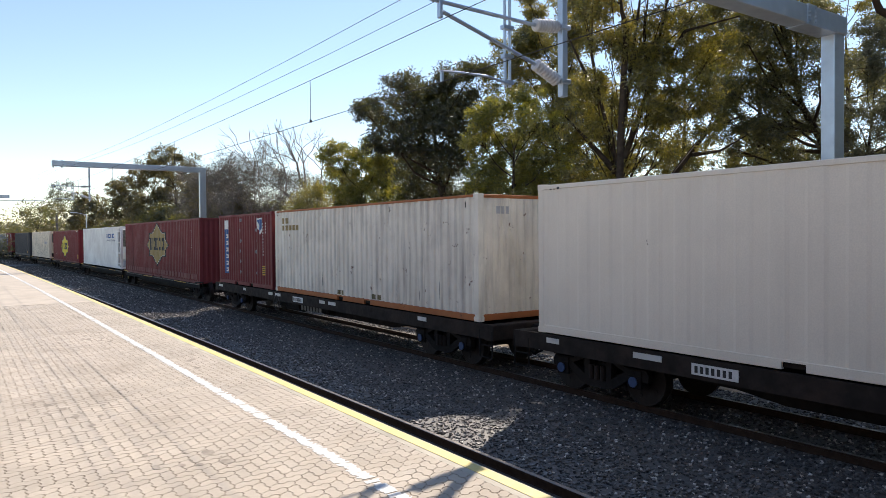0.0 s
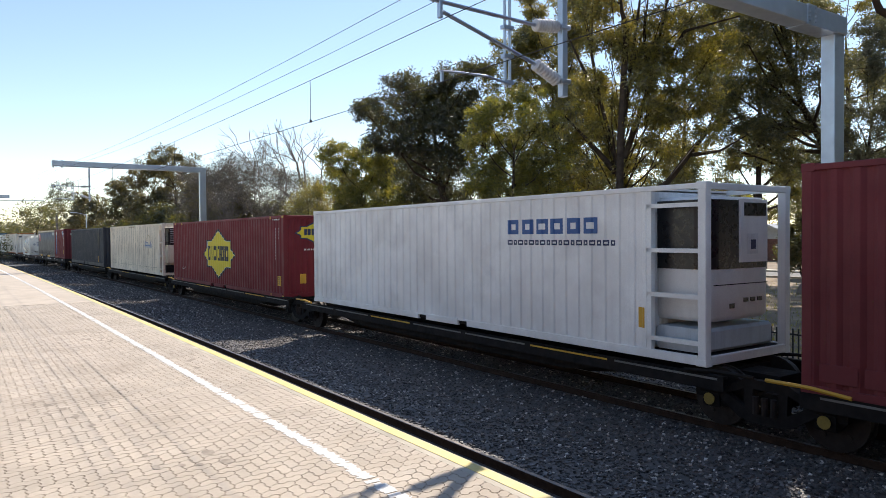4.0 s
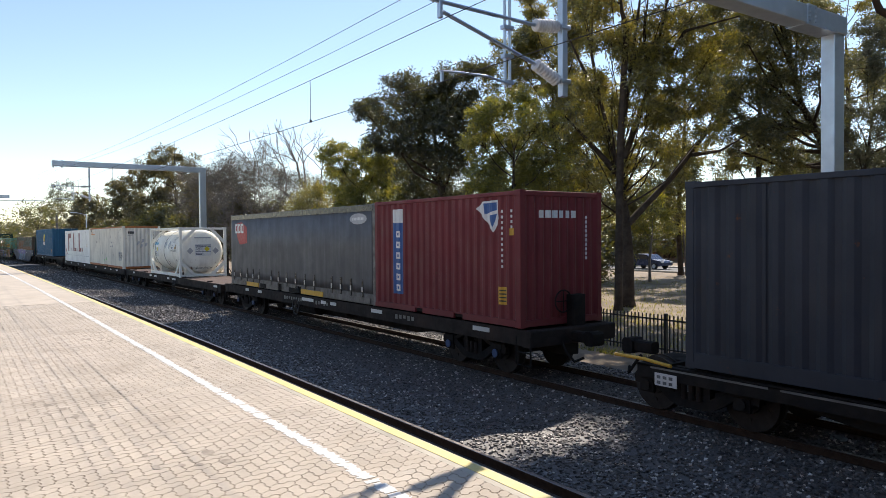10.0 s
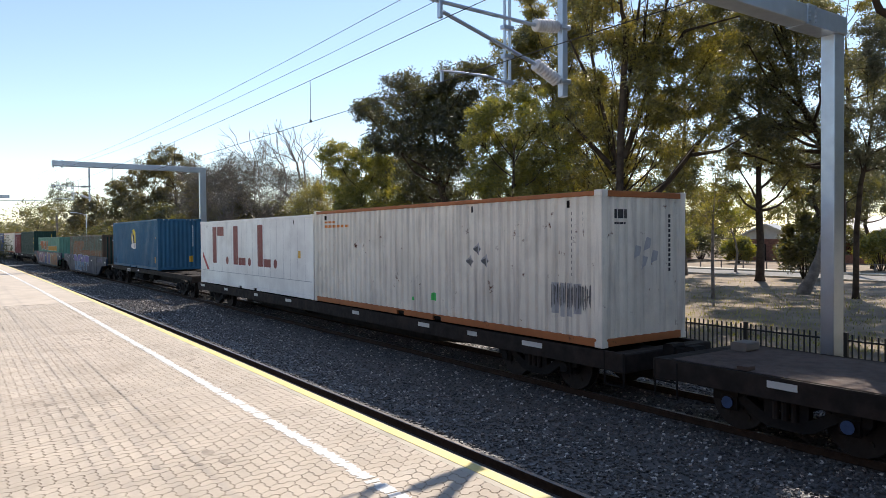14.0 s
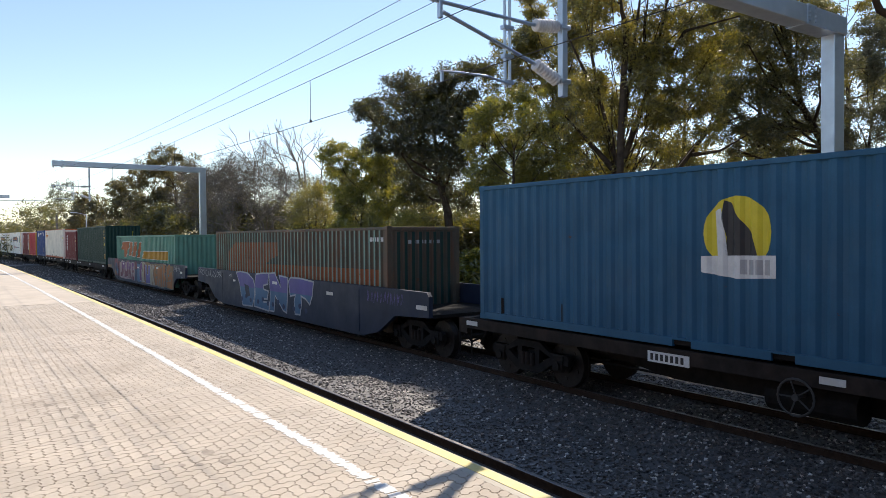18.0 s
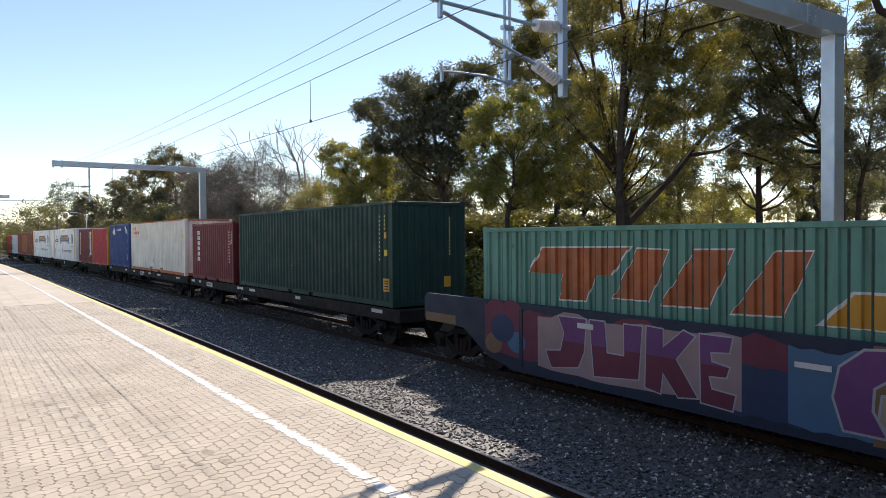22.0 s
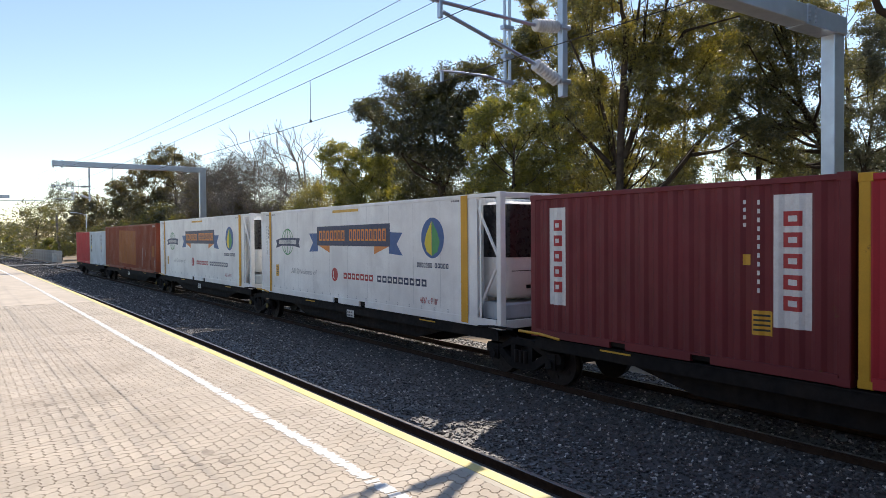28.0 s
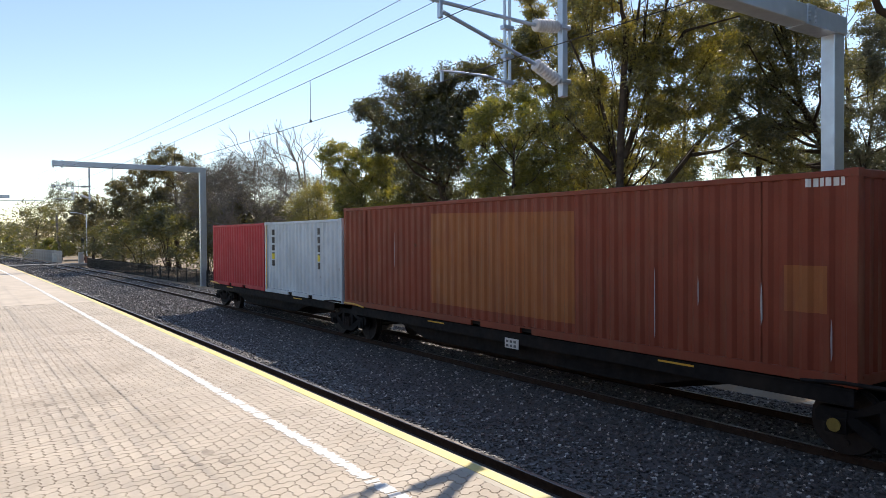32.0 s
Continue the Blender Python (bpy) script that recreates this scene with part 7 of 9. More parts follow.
def banner(c, du=0.0):
    """The haulier's painted panels: ribbon banner, globe, roundel and slogan."""
    p = c.paint
    p("ribbon_tail", M_DEC_BLUE, [[(3.93 + du, 2.16), (4.6 + du, 2.16), (4.6 + du, 1.58), (3.93 + du, 1.56), (4.22 + du, 1.86)]])
    p("ribbon_tail", M_DEC_BLUE, [[(9.1 + du, 2.16), (9.80 + du, 2.14), (9.5 + du, 1.84), (9.80 + du, 1.54), (9.1 + du, 1.58)]])
    p("ribbon_fold", M_DEC_ORANGE, [[(4.6 + du, 1.79), (5.46 + du, 1.79), (5.46 + du, 1.55)], [(8.29 + du, 1.79), (9.16 + du, 1.79), (8.29 + du, 1.55)]], 0.006)
    p("ribbon", M_DEC_NAVY, [[(4.55 + du, 2.37), (9.16 + du, 2.40), (9.16 + du, 1.77), (4.55 + du, 1.77)]], 0.008, "dark blue ribbon banner")
    p("ribbon_block", M_DEC_ORANGE, bars(4.72 + du, 1.92, 6.55 + du, 2.24, 7, 0.22) + bars(6.80 + du, 1.92, 9.0 + du, 2.26, 9, 0.22), 0.011)
    for a in (0.52, 0.30):
        p("globe_ring", M_DEC_GREEN, [arc(2.1 + du, 1.88, a, 24, 0.46), arc(2.1 + du, 1.88, a - 0.035, 24, 0.43)])
    p("globe_line", M_DEC_GREEN, [rect(2.085 + du, 1.43, 2.12 + du, 2.33)])
    p("small_ribbon", M_DEC_NAVY, [[(1.04 + du, 1.66), (1.6 + du, 1.74), (2.65 + du, 1.74), (3.18 + du, 1.68), (3.08 + du, 1.84), (3.18 + du, 2.0), (2.65 + du, 2.02), (1.6 + du, 2.02), (1.04 + du, 1.94), (1.14 + du, 1.80)]], 0.008)
    p("small_ribbon_block", M_DEC_W, bars(1.35 + du, 1.80, 2.9 + du, 1.95, 16, 0.35), 0.011)
    p("roundel", M_DEC_BLUE, [arc(11.2 + du, 2.0, 0.50, 28)], 0.005, "blue roundel")
    p("roundel_leaf", M_DEC_Y, [[(11.17 + du, 2.42), (11.17 + du, 1.56), (10.95 + du, 1.66), (10.85 + du, 1.86), (10.93 + du, 2.1)]], 0.008)
    p("roundel_leaf", M_DEC_GREEN, [[(11.19 + du, 2.42), (11.19 + du, 1.56), (11.42 + du, 1.66), (11.52 + du, 1.90), (11.42 + du, 2.14)]], 0.008)
    p("slogan_block", M_DEC_NAVY, bars(10.5 + du, 1.26, 11.2 + du, 1.38, 7, 0.25) + bars(11.3 + du, 1.26, 11.9 + du, 1.38, 5, 0.25))
    p("red_ball", M_DEC_RED, [arc(5.8 + du, 0.88, 0.21, 22)])
    p("ball_mark", M_DEC_W, [[(5.68 + du, 0.98), (5.74 + du, 0.99), (5.72 + du, 0.82), (5.82 + du, 0.74), (5.68 + du, 0.78)]], 0.007)
    p("slogan_block", M_DEC_RED, bars(6.40 + du, 0.78, 8.25 + du, 0.96, 7, 0.2))
    p("slogan_block", M_DEC_NAVY, bars(8.45 + du, 0.78, 10.98 + du, 0.96, 9, 0.2))
    c.words("All Divisions of", 2.42 + du, 0.80, 0.25, M_DEC_GREY, 1.35)
    c.words("46'6\" x 9'10\"", 10.62 + du, 0.36, 0.22, M_DEC_RED, 0.72)


def reefer_panels(c, m, step, v0=0.2, v1=None, start=0.6, end=None, wide=0.014):
    n = 0
    u = start
    while u < (end or c.L - 1.1):
        c.paint("panel_seam", m, [rect(u, v0, u + wide, v1 or c.H - 0.12)])
        u += step


def loads():
    D = "corrugated steel shipping container"
    # first flat wagon and its loads
    c = Box("shipping_container", 12.22, 2.95, P_CREAM, "smooth cream container riding on a flat wagon", depth=0.012, pitch=0.55, flat=0.40, du=0.03)
    c.paint("id_mark", M_SCUFF, bars(9.15, 0.25, 9.75, 0.36, 9))
    c.paint("stripe_mark", M_DEC_K, bars(0.30, 2.84, 0.62, 2.88, 3, 0.4), 0.018)
    board(c.t, 4.49, 1.10)
    c = Box("shipping_container", 12.08, 2.896, P_WHITE_OLD, "weathered white container with orange bottom rail", rail=P_ORANGE_RAIL, pitch=0.29, depth=0.045, flat=0.36, header=0.07, du=-0.08)
    c.paint("faded_brand", M_DEC_GOLD, bars(0.75, 2.42, 1.35, 2.62, 4, 0.25) + bars(0.75, 2.18, 2.1, 2.36, 9, 0.25), label="faded brown brand marks")
    lashing(c, (0.4, 3.8, 8.2, 11.6))
    for u, v, h in ((4.0, 0.35, 0.5), (4.75, 0.5, 0.6), (5.5, 0.28, 0.35), (8.6, 0.3, 0.4), (9.7, 0.3, 0.3), (3.2, 0.25, 0.2), (10.6, 0.4, 0.5)):
        c.paint("scrape", M_SCUFF, [[(u, v), (u + 0.012, v + 0.02), (u + 0.018, v + h * 0.5), (u + 0.010, v + h), (u - 0.004, v + h * 0.7)]], label="dark scrape")
    c.paint("caution_label", M_DULL_MARK, bars(5.0, 0.18, 5.5, 0.32, 4, 0.3) + bars(7.2, 0.18, 7.8, 0.32, 4, 0.3))
    c.paint_end("brand_mark", M_DEC_GREY, bars(0.55, 2.45, 0.95, 2.62, 3, 0.2))
    board(c.t, 18.62, 1.10)
    c = Box("shipping_container", 6.13, 2.896, P_MAROON, "maroon container with blue upright banner", pitch=0.28, du=0.06)
    c.paint("banner", M_DEC_BLUE, [rect(0.66, 0.42, 1.14, 2.3)], label="upright blue banner with white marks")
    c.paint("banner_crest", M_DEC_W, [rect(0.66, 2.3, 1.14, 2.68)])
    c.paint("banner_block", M_DEC_W, column(0.78, 0.5, 1.02, 2.2, 6, 0.4), 0.007)
    for u in (2.6, 4.4):
        for i in range(6):
            c.paint("paint_dab", M_DAB, [arc(u + 0.03 * math.sin(i * 9), 0.55 + i * 0.42, 0.065 + 0.015 * math.sin(i * 4), 7, 0.08)], label="pale overpainted dab")
    c.paint("shield", M_DEC_W, [[(4.4, 2.66), (5.0, 2.70), (5.05, 2.3), (4.85, 2.05), (4.55, 2.3)]], 0.004)
    c.paint("shield_field", M_DEC_BLUE, [[(4.55, 2.62), (4.95, 2.64), (4.95, 2.3), (4.8, 2.15)]], 0.007)
    number_marks(c, 5.12, 0.28)
    caution(c, 5.0, 0.5)
    board(c.t, 28.035, 1.10)
    w = flat_wagon(20.2, 1.09, "dark brown container flat wagon with white plates", spots=((8.9, 0.35), (6.6, 0.6), (-0.2, 0.5), (-4.5, 0.6)), big=5.2, caps=M_BLUE_HUB)
    board(w, 1.25)
    w = flat_wagon(19.6, 1.09, "dark container flat wagon with spoked brake wheel", spots=((9.0, 0.5), (6.0, 0.3), (3.2, 0.4), (2.5, 0.5), (-1.2, 0.4), (-1.9, 0.5), (-7.0, 0.4)), big=0.6, wheel_at=2.6, caps=M_BLUE_HUB)
    b = Build()
    for i in range(7):
        b.box(-0.985, -0.98, 0.9 - i * 0.24, 1.04 - i * 0.24 + 0.03, 0.52, 0.72)
    part("paint_tag", b, M_STRIPE_DIM, w, "faded sprayed tag")
    board(w, 21.85)

    # five-platform set
    c = Box("shipping_container", 16.38, 3.16, P_MAROON_OLD, "long faded maroon container with gold star emblem", pitch=0.30, sill=0.12, du=0.23)
    star_logo(c, 0.86, 0.38, 1.10, M_DEC_GOLD)
    for u in (1.86, 14.2):
        c.paint("joint_post", P_MAROON_OLD, [rect(u, 0.12, u + 0.11, 3.05)], 0.014)
    n = 27
    for i in range(n):
        u = 0.25 + i * 0.585
        part("lower_rib", Build().box(-1.224, -1.209, c.L / 2 - u - 0.50, c.L / 2 - u, 0.19, 0.44, 0.006), P_MAROON_OLD, c.t)
    c.paint("id_mark", M_DEC_W, column(14.75, 1.7, 14.8, 2.7, 11))
    c.paint_end("id_mark", M_DEC_W, column(1.9, 1.9, 1.95, 2.8, 11))
    board(c.t, 42.29, 0.84)
    c = Box("refrigerated_container", 14.6, 2.92, P_WHITE, "white refrigerated container with open end frame", pitch=0.33, depth=0.028, front=1.15, flat=0.42, du=0.2)
    c.paint("brand_block", M_DEC_BLUE, bars(9.6, 2.12, 12.2, 2.42, 6, 0.2), label="blue brand marks")
    c.paint("brand_block", M_DEC_NAVY, bars(9.6, 1.90, 12.6, 2.0, 18, 0.25))
    c.paint("caution_label", M_STRIPE_Y, [rect(13.05, 0.5, 13.2, 0.85)])
    reefer_front(c, "white", P_WHITE)
    board(c.t, 59.3, 0.95)
    c = Box("shipping_container", 14.8, 2.98, P_RED, "red container with yellow star emblem", pitch=0.28, depth=0.03, du=0.22)
    star_logo(c, 0.02, 0.0, 1.0, M_DEC_Y)
    for u in (1.33, 13.18):
        for v in (0.03, 2.86):
            c.paint("corner_mark", M_STRIPE_Y, [rect(u, v, u + 0.07, v + 0.09), rect(u + 0.14, v, u + 0.21, v + 0.09)], 0.018)
    for u in (0.0, 14.35):
        for v in (0.02, 2.88):
            c.paint("corner_mark", M_STRIPE_Y, [rect(u + 0.02, v, u + 0.1, v + 0.07), rect(u + 0.16, v, u + 0.25, v + 0.07)], 0.02)
    c.paint("stripe_mark", M_DEC_W, bars(13.6, 2.80, 14.25, 2.85, 8, 0.4), 0.018)
    number_marks(c, 13.72, 0.32, 1.37, 2.57)
    caution(c, 13.95, 0.42)
    c.words("4' x 110\"", 1.4, 0.62, 0.16, M_DEC_W)
    k = [((u - 7.12) * 0.36 + 1.25, (v - 1.47) * 0.36 + 2.35) for u, v in STAR]
    c.paint_end("emblem_rim", M_DEC_NAVY, [[(1.25 + (u - 1.25) * 1.12, 2.35 + (v - 2.35) * 1.16) for u, v in k]])
    c.paint_end("emblem_field", M_DEC_Y, [k], 0.008)
    c.paint_end("emblem_block", M_DEC_NAVY, bars(0.8, 2.25, 1.65, 2.48, 6, 0.2), 0.011)
    c.paint_end("id_mark", M_DEC_W, bars(0.8, 1.70, 1.75, 1.76, 11, 0.4))
    c.paint_end("caution_label", M_STRIPE_Y, [rect(0.62, 0.5, 0.86, 0.85)])
    board(c.t, 76.55, 0.86)
    c = Box("refrigerated_container", 14.4, 2.92, P_BONE, "weathered bone-white refrigerated container with dark seams", side="flat", front=0.75, du=0.18)
    reefer_panels(c, M_UNDER, 0.53, 0.18, None, 0.75, 12.5, 0.026)
    for u in (0.30, 0.45, 0.60, 12.72, 12.86, 13.0, 13.15):
        c.paint("panel_rib", P_BONE, [rect(u, 0.2, u + 0.05, 2.8)], 0.012)
    for i in range(24):
        c.paint("rivet", M_UNDER, [arc(0.4 + i * 0.53, 0.40, 0.025, 8), arc(0.62 + i * 0.53, 0.40, 0.025, 8)])
    for i in range(10):
        for k in range(5):
            u, v = 1.26 + i * 1.07 + 0.035 * k, 1.05 + 0.12 * math.sin(i * 3 + k * 2)
            c.paint("rust_stain", M_SMEAR, [[(u, v), (u + 0.016, v - 0.03), (u + 0.022, v + 0.45), (u + 0.010, v + 0.75 + 0.1 * math.sin(k * 5)), (u + 0.002, v + 0.4)]], 0.003, "brown rust smear")
    c.paint("faded_brand", M_DEC_GREY, [[(10.05, 1.55), (11.8, 1.5), (11.85, 1.85), (11.6, 1.7), (10.9, 1.8), (10.1, 1.98)]], label="scuffed blue brand remains")
    c.paint("faded_brand", M_DEC_BLUE, [rect(10.15, 1.62, 11.7, 1.68), rect(10.3, 1.80, 10.9, 1.84), [(11.3, 1.55), (11.5, 1.58), (11.65, 1.95), (11.58, 1.95)]], 0.007)
    c.paint("faded_ring", M_DEC_GOLD, [arc(11.0, 1.95, 0.46, 18, 0.32, -30, 210) + arc(11.0, 1.95, 0.42, 18, 0.29, 210, -30)], 0.009)
    c.paint("roof_patch", M_DEC_GOLD, [rect(6.05, 2.78, 7.6, 2.84)], 0.02)
    reefer_front(c, "bone", P_BONE)
    board(c.t, 93.48, 0.95)
    c = Box("shipping_container", 14.69, 2.98, P_SLATE, "dark slate container with joint posts", pitch=0.34, depth=0.04, sill=0.26, du=0.17)
    for u in (1.05, 12.9):
        c.paint("joint_post", P_SLATE, [rect(u, 0.05, u + 0.13, 2.9)], 0.016)
    caution(c, 12.1, 0.35, 0.42, 0.4)
    c.paint("id_mark", M_DULL_MARK, column(12.35, 1.4, 12.42, 2.6, 8) + column(12.6, 1.9, 12.68, 2.6, 4))
    for u, v, h in ((7.7, 1.6, 0.5), (12.95, 0.3, 0.9), (13.9, 1.2, 0.6), (4.1, 0.8, 0.3)):
        c.paint("scrape", M_SOLE if u > 12 else M_DEC_GREY, [[(u, v), (u + 0.03, v + h * 0.4), (u + 0.02, v + h), (u - 0.02, v + h * 0.6)]], 0.018)
    board(c.t, 110.675, 0.90)
    for i, (a, b) in enumerate(((33.5, 51.1), (51.1, 68.15), (68.15, 85.2), (85.2, 102.2), (102.2, 119.6))):
        board(low_platform(b - a, 0.86, "low articulated container platform with striped sills", M_YEL_HUB if i % 2 else None, i == 0, i == 4, plate=(b - a) / 2 - 1.2 if i == 4 else None), (a + b) / 2)

    # flat with maroon box and curtain box
    c = Box("shipping_container", 6.13, 2.896, P_MAROON, "maroon container with upright blue banner and shield", pitch=0.28, du=0.27)
    c.paint("banner", M_DEC_BLUE, [rect(0.70, 0.42, 1.14, 2.3)], label="upright blue banner with white marks")
    c.paint("banner_crest", M_DEC_W, [rect(0.70, 2.3, 1.14, 2.66)])
    c.paint("banner_block", M_DEC_W, column(0.80, 0.5, 1.04, 2.2, 6, 0.4), 0.007)
    c.paint("shield", M_DEC_W, [[(4.35, 2.55), (4.55, 2.70), (5.1, 2.72), (5.15, 2.3), (4.95, 2.02), (4.6, 2.35)]], 0.004)
    c.paint("shield_field", M_DEC_BLUE, [[(4.62, 2.66), (5.04, 2.67), (5.05, 2.5), (4.66, 2.42)], [(4.8, 2.38), (5.05, 2.42), (4.93, 2.12)]], 0.007)
    number_marks(c, 5.22, 0.3)
    c.paint("small_label", M_STRIPE_Y, [rect(5.50, 1.95, 5.6, 2.1)])
    caution(c, 5.12, 0.46, 0.28, 0.38)
    c.paint_end("brand_block", M_DEC_W, bars(0.55, 2.32, 1.7, 2.48, 6, 0.25), label="white brand marks")
    c.paint_end("id_mark", M_DEC_W, column(1.95, 1.4, 2.0, 2.4, 10))
    board(c.t, 125.11, 1.10)
    board(curtain_box(), 134.32, 1.10)
    w = flat_wagon(19.5, 1.09, "dark container flat wagon with scrawled sole bar", spots=((7.0, 0.35), (5.6, 0.4), (1.2, 0.9), (0.0, 0.35), (-0.7, 0.4), (-3.4, 0.6), (-8.1, 0.6)), wheel_at=2.2, caps=M_BLUE_HUB)
    for y0, n in ((3.2, 9), (0.6, 5), (-4.4, 5)):
        b = Build()
        for i in range(n):
            b.box(-1.266, -1.262, y0 - i * 0.2 - 0.12, y0 - i * 0.2, 0.86 + 0.02 * (i % 3), 0.98)
        part("paint_tag", b, M_STRIPE_DIM, w, "pale scrawled tag")
    part("brake_stand", Build().box(0.1, 0.5, -9.6, -9.35, 1.08, 1.75, 0.03), M_UNDER, w, "dark handbrake stand")
    ring = [(-0.1 + 0.24 * math.cos(k * 0.35), -9.5, 1.62 + 0.24 * math.sin(k * 0.35)) for k in range(19)]
    part("brake_wheel", Build().tube(ring, 0.016, 6, False).tube([(-0.34, -9.5, 1.62), (0.14, -9.5, 1.62)], 0.012, 5).tube([(-0.1, -9.5, 1.38), (-0.1, -9.5, 1.86)], 0.012, 5), M_UNDER, w)
    board(w, 131.45)

    # timber-brown flat with the tank
    board(tank_container(), 151.52, 1.0)
    w = flat_wagon(19.3, 1.0, "rusty brown flat wagon, mostly empty deck", plank=True, spots=((7.4, 0.45), (3.0, 0.5), (1.9, 0.6), (-0.9, 0.45), (-2.0, 0.7), (-8.9, 0.5)), wheel_at=-2.0, caps=M_BLUE_HUB)
    for y0 in (-7.5, -3.2, 5.0, 8.0):
        part("twist_lock", Build().box(-1.15, -0.95, y0, y0 + 0.18, 1.0 - 0.012, 1.05, 0.01), M_DECK, w)
    for y0 in (-9.3, 9.0):
        part("wheel_chock", Build().box(0.4, 0.8, y0, y0 + 0.3, 0.99, 1.14, 0.02), M_SLEEPER, w)
    board(w, 151.45)

    # long flat with two white boxes
    c = Box("shipping_container", 12.38, 2.90, P_WHITE_OLD, "weathered white container with rust-red rails", rail=P_ORANGE_RAIL, pitch=0.29, depth=0.045, flat=0.36, du=0.26)
    c.paint("faded_brand", M_DEC_ORANGE, bars(0.5, 2.36, 2.2, 2.44, 12, 0.4) + bars(0.5, 2.50, 1.2, 2.56, 5, 0.4), label="faint red brand marks")
    lashing(c, (0.5, 3.8, 8.2, 11.2))
    for u, v in ((8.40, 1.78), (8.12, 1.50), (8.68, 1.52)):
        c.paint("placard_trace", M_DEC_GREY, [[(u - 0.15, v), (u, v - 0.15), (u + 0.15, v), (u, v + 0.15)]])
        c.paint("placard_trace", M_SCUFF, [[(u - 0.14, v), (u, v - 0.14), (u - 0.02, v + 0.06)], [(u + 0.03, v + 0.04), (u + 0.14, v), (u + 0.05, v - 0.08)]], 0.006)
    for k in range(26):
        u = 10.75 + 0.041 * k
        c.paint("scuff_mark", M_SCUFF, [[(u, 0.72 + 0.10 * math.sin(k * 5.1)), (u + 0.02, 0.70), (u + 0.03, 1.10 + 0.08 * math.sin(k * 3.3)), (u + 0.008, 1.12)]], 0.007)
    c.paint("grey_patch", M_DEC_GREY, bars(10.8, 0.55, 11.6, 1.15, 4, 0.2, 0.1), label="grey overpainted patch")
    c.paint("green_splash", M_SPLASH, [[(6.52, 0.50), (6.68, 0.48), (6.70, 0.66), (6.60, 0.69), (6.54, 0.66)], [(5.62, 0.45), (5.72, 0.43), (5.70, 0.55)]])
    number_marks(c, 11.30, 0.3, 1.29, 2.57, m=M_SCUFF)
    c.paint_end("brand_mark", M_DEC_K, bars(0.35, 2.38, 0.75, 2.55, 3, 0.15) + bars(0.35, 2.27, 0.7, 2.31, 4, 0.2))
    c.paint_end("id_mark", M_DEC_K, column(1.95, 1.35, 2.0, 2.5, 12))
    for u, v in ((0.9, 1.6), (1.2, 1.75), (1.4, 1.5), (1.1, 1.4)):
        c.paint_end("grey_patch", M_DEC_GREY, [[(u, v), (u + 0.16, v + 0.08), (u + 0.2, v + 0.24), (u + 0.08, v + 0.28)]])
    board(c.t, 168.47, 0.97)
    c = Box("shipping_container", 12.49, 2.82, P_WHITE, "white panelled container with large dark red brand blocks", side="flat", sill=0.14, du=0.05)
    reefer_panels(c, M_DEC_GREY, 0.62, 0.6, None, 0.6, 12.2)
    c.paint("lower_band", M_DEC_GREY, [rect(0.15, 0.58, 12.3, 0.60)])
    c.paint("brand_slash", M_DEC_RED, [[(0.25, 1.45), (0.25, 1.2), (0.95, 0.62), (1.25, 0.62)]])
    for u0, u1 in ((1.75, 3.3), (4.55, 6.0), (7.35, 8.7)):
        c.paint("brand_block", M_DEC_DARK_RED, [rect(u0, 0.95, u0 + 0.55, 2.55)], label="dark red brand block")
        c.paint("brand_block", M_DEC_DARK_RED, [rect(u0 + 0.62, 0.95 if u0 > 4 else 2.15, u1, 1.25 if u0 > 4 else 2.55)])
        c.paint("brand_dot", M_DEC_DARK_RED, [arc(u1 + 0.45, 1.10, 0.17, 12)])
    c.paint("caution_label", M_STRIPE_Y, [rect(11.2, 1.35, 11.4, 1.6)])
    lashing(c, (0.9, 10.8))
    board(c.t, 181.005, 0.97)
    w = flat_wagon(26.0, 0.95, "long dark container flat wagon", spots=((12.2, 0.6), (8.8, 0.4), (5.2, 0.4), (2.0, 0.5), (-3.0, 0.4), (-6.6, 0.5), (-8.6, 0.35), (-10.6, 0.6)), bog=2.5)
    board(w, 174.75)

    # spine wagon with the blue box
    c = Box("shipping_container", 12.35, 2.94, P_BLUE, "blue container with yellow disc emblem", pitch=0.28, du=0.34)
    c.paint("emblem_disc", M_DEC_Y, [arc(5.95, 1.86, 0.56, 28)], 0.005, "yellow disc emblem")
    c.paint("emblem_shape", M_DEC_K, [[(5.75, 2.36), (5.85, 2.32), (5.98, 2.1), (6.2, 1.85), (6.3, 1.5), (6.35, 1.40), (5.75, 1.40), (5.78, 1.8), (5.70, 2.1)]], 0.008)
    c.paint("emblem_shape", M_DEC_W, [[(5.58, 2.2), (5.70, 2.24), (5.76, 1.85), (5.80, 1.45), (5.65, 1.45), (5.62, 1.7)]], 0.008)
    c.paint("emblem_base", M_DEC_W, [[(5.33, 1.50), (5.96, 1.52), (6.58, 1.53), (6.58, 1.20), (5.96, 1.17), (5.33, 1.25)]], 0.011)
    c.paint("emblem_base_block", M_DEC_GREY, bars(6.02, 1.24, 6.52, 1.46, 4, 0.25), 0.014)
    number_marks(c, 11.20, 0.3, 1.32, 2.62)
    c.paint("small_label", M_STRIPE_Y, [rect(11.53, 1.80, 11.62, 1.92)])
    caution(c, 11.13, 0.40, 0.26, 0.34)
    c.paint("stripe_mark", M_DEC_W, bars(11.2, 2.86, 11.9, 2.91, 8, 0.4), 0.018)
    c.paint_end("id_mark", M_DEC_W, column(1.95, 1.35, 2.0, 2.6, 12))
    c.paint_end("caution_label", M_STRIPE_Y, [rect(1.75, 0.45, 1.98, 0.8)])
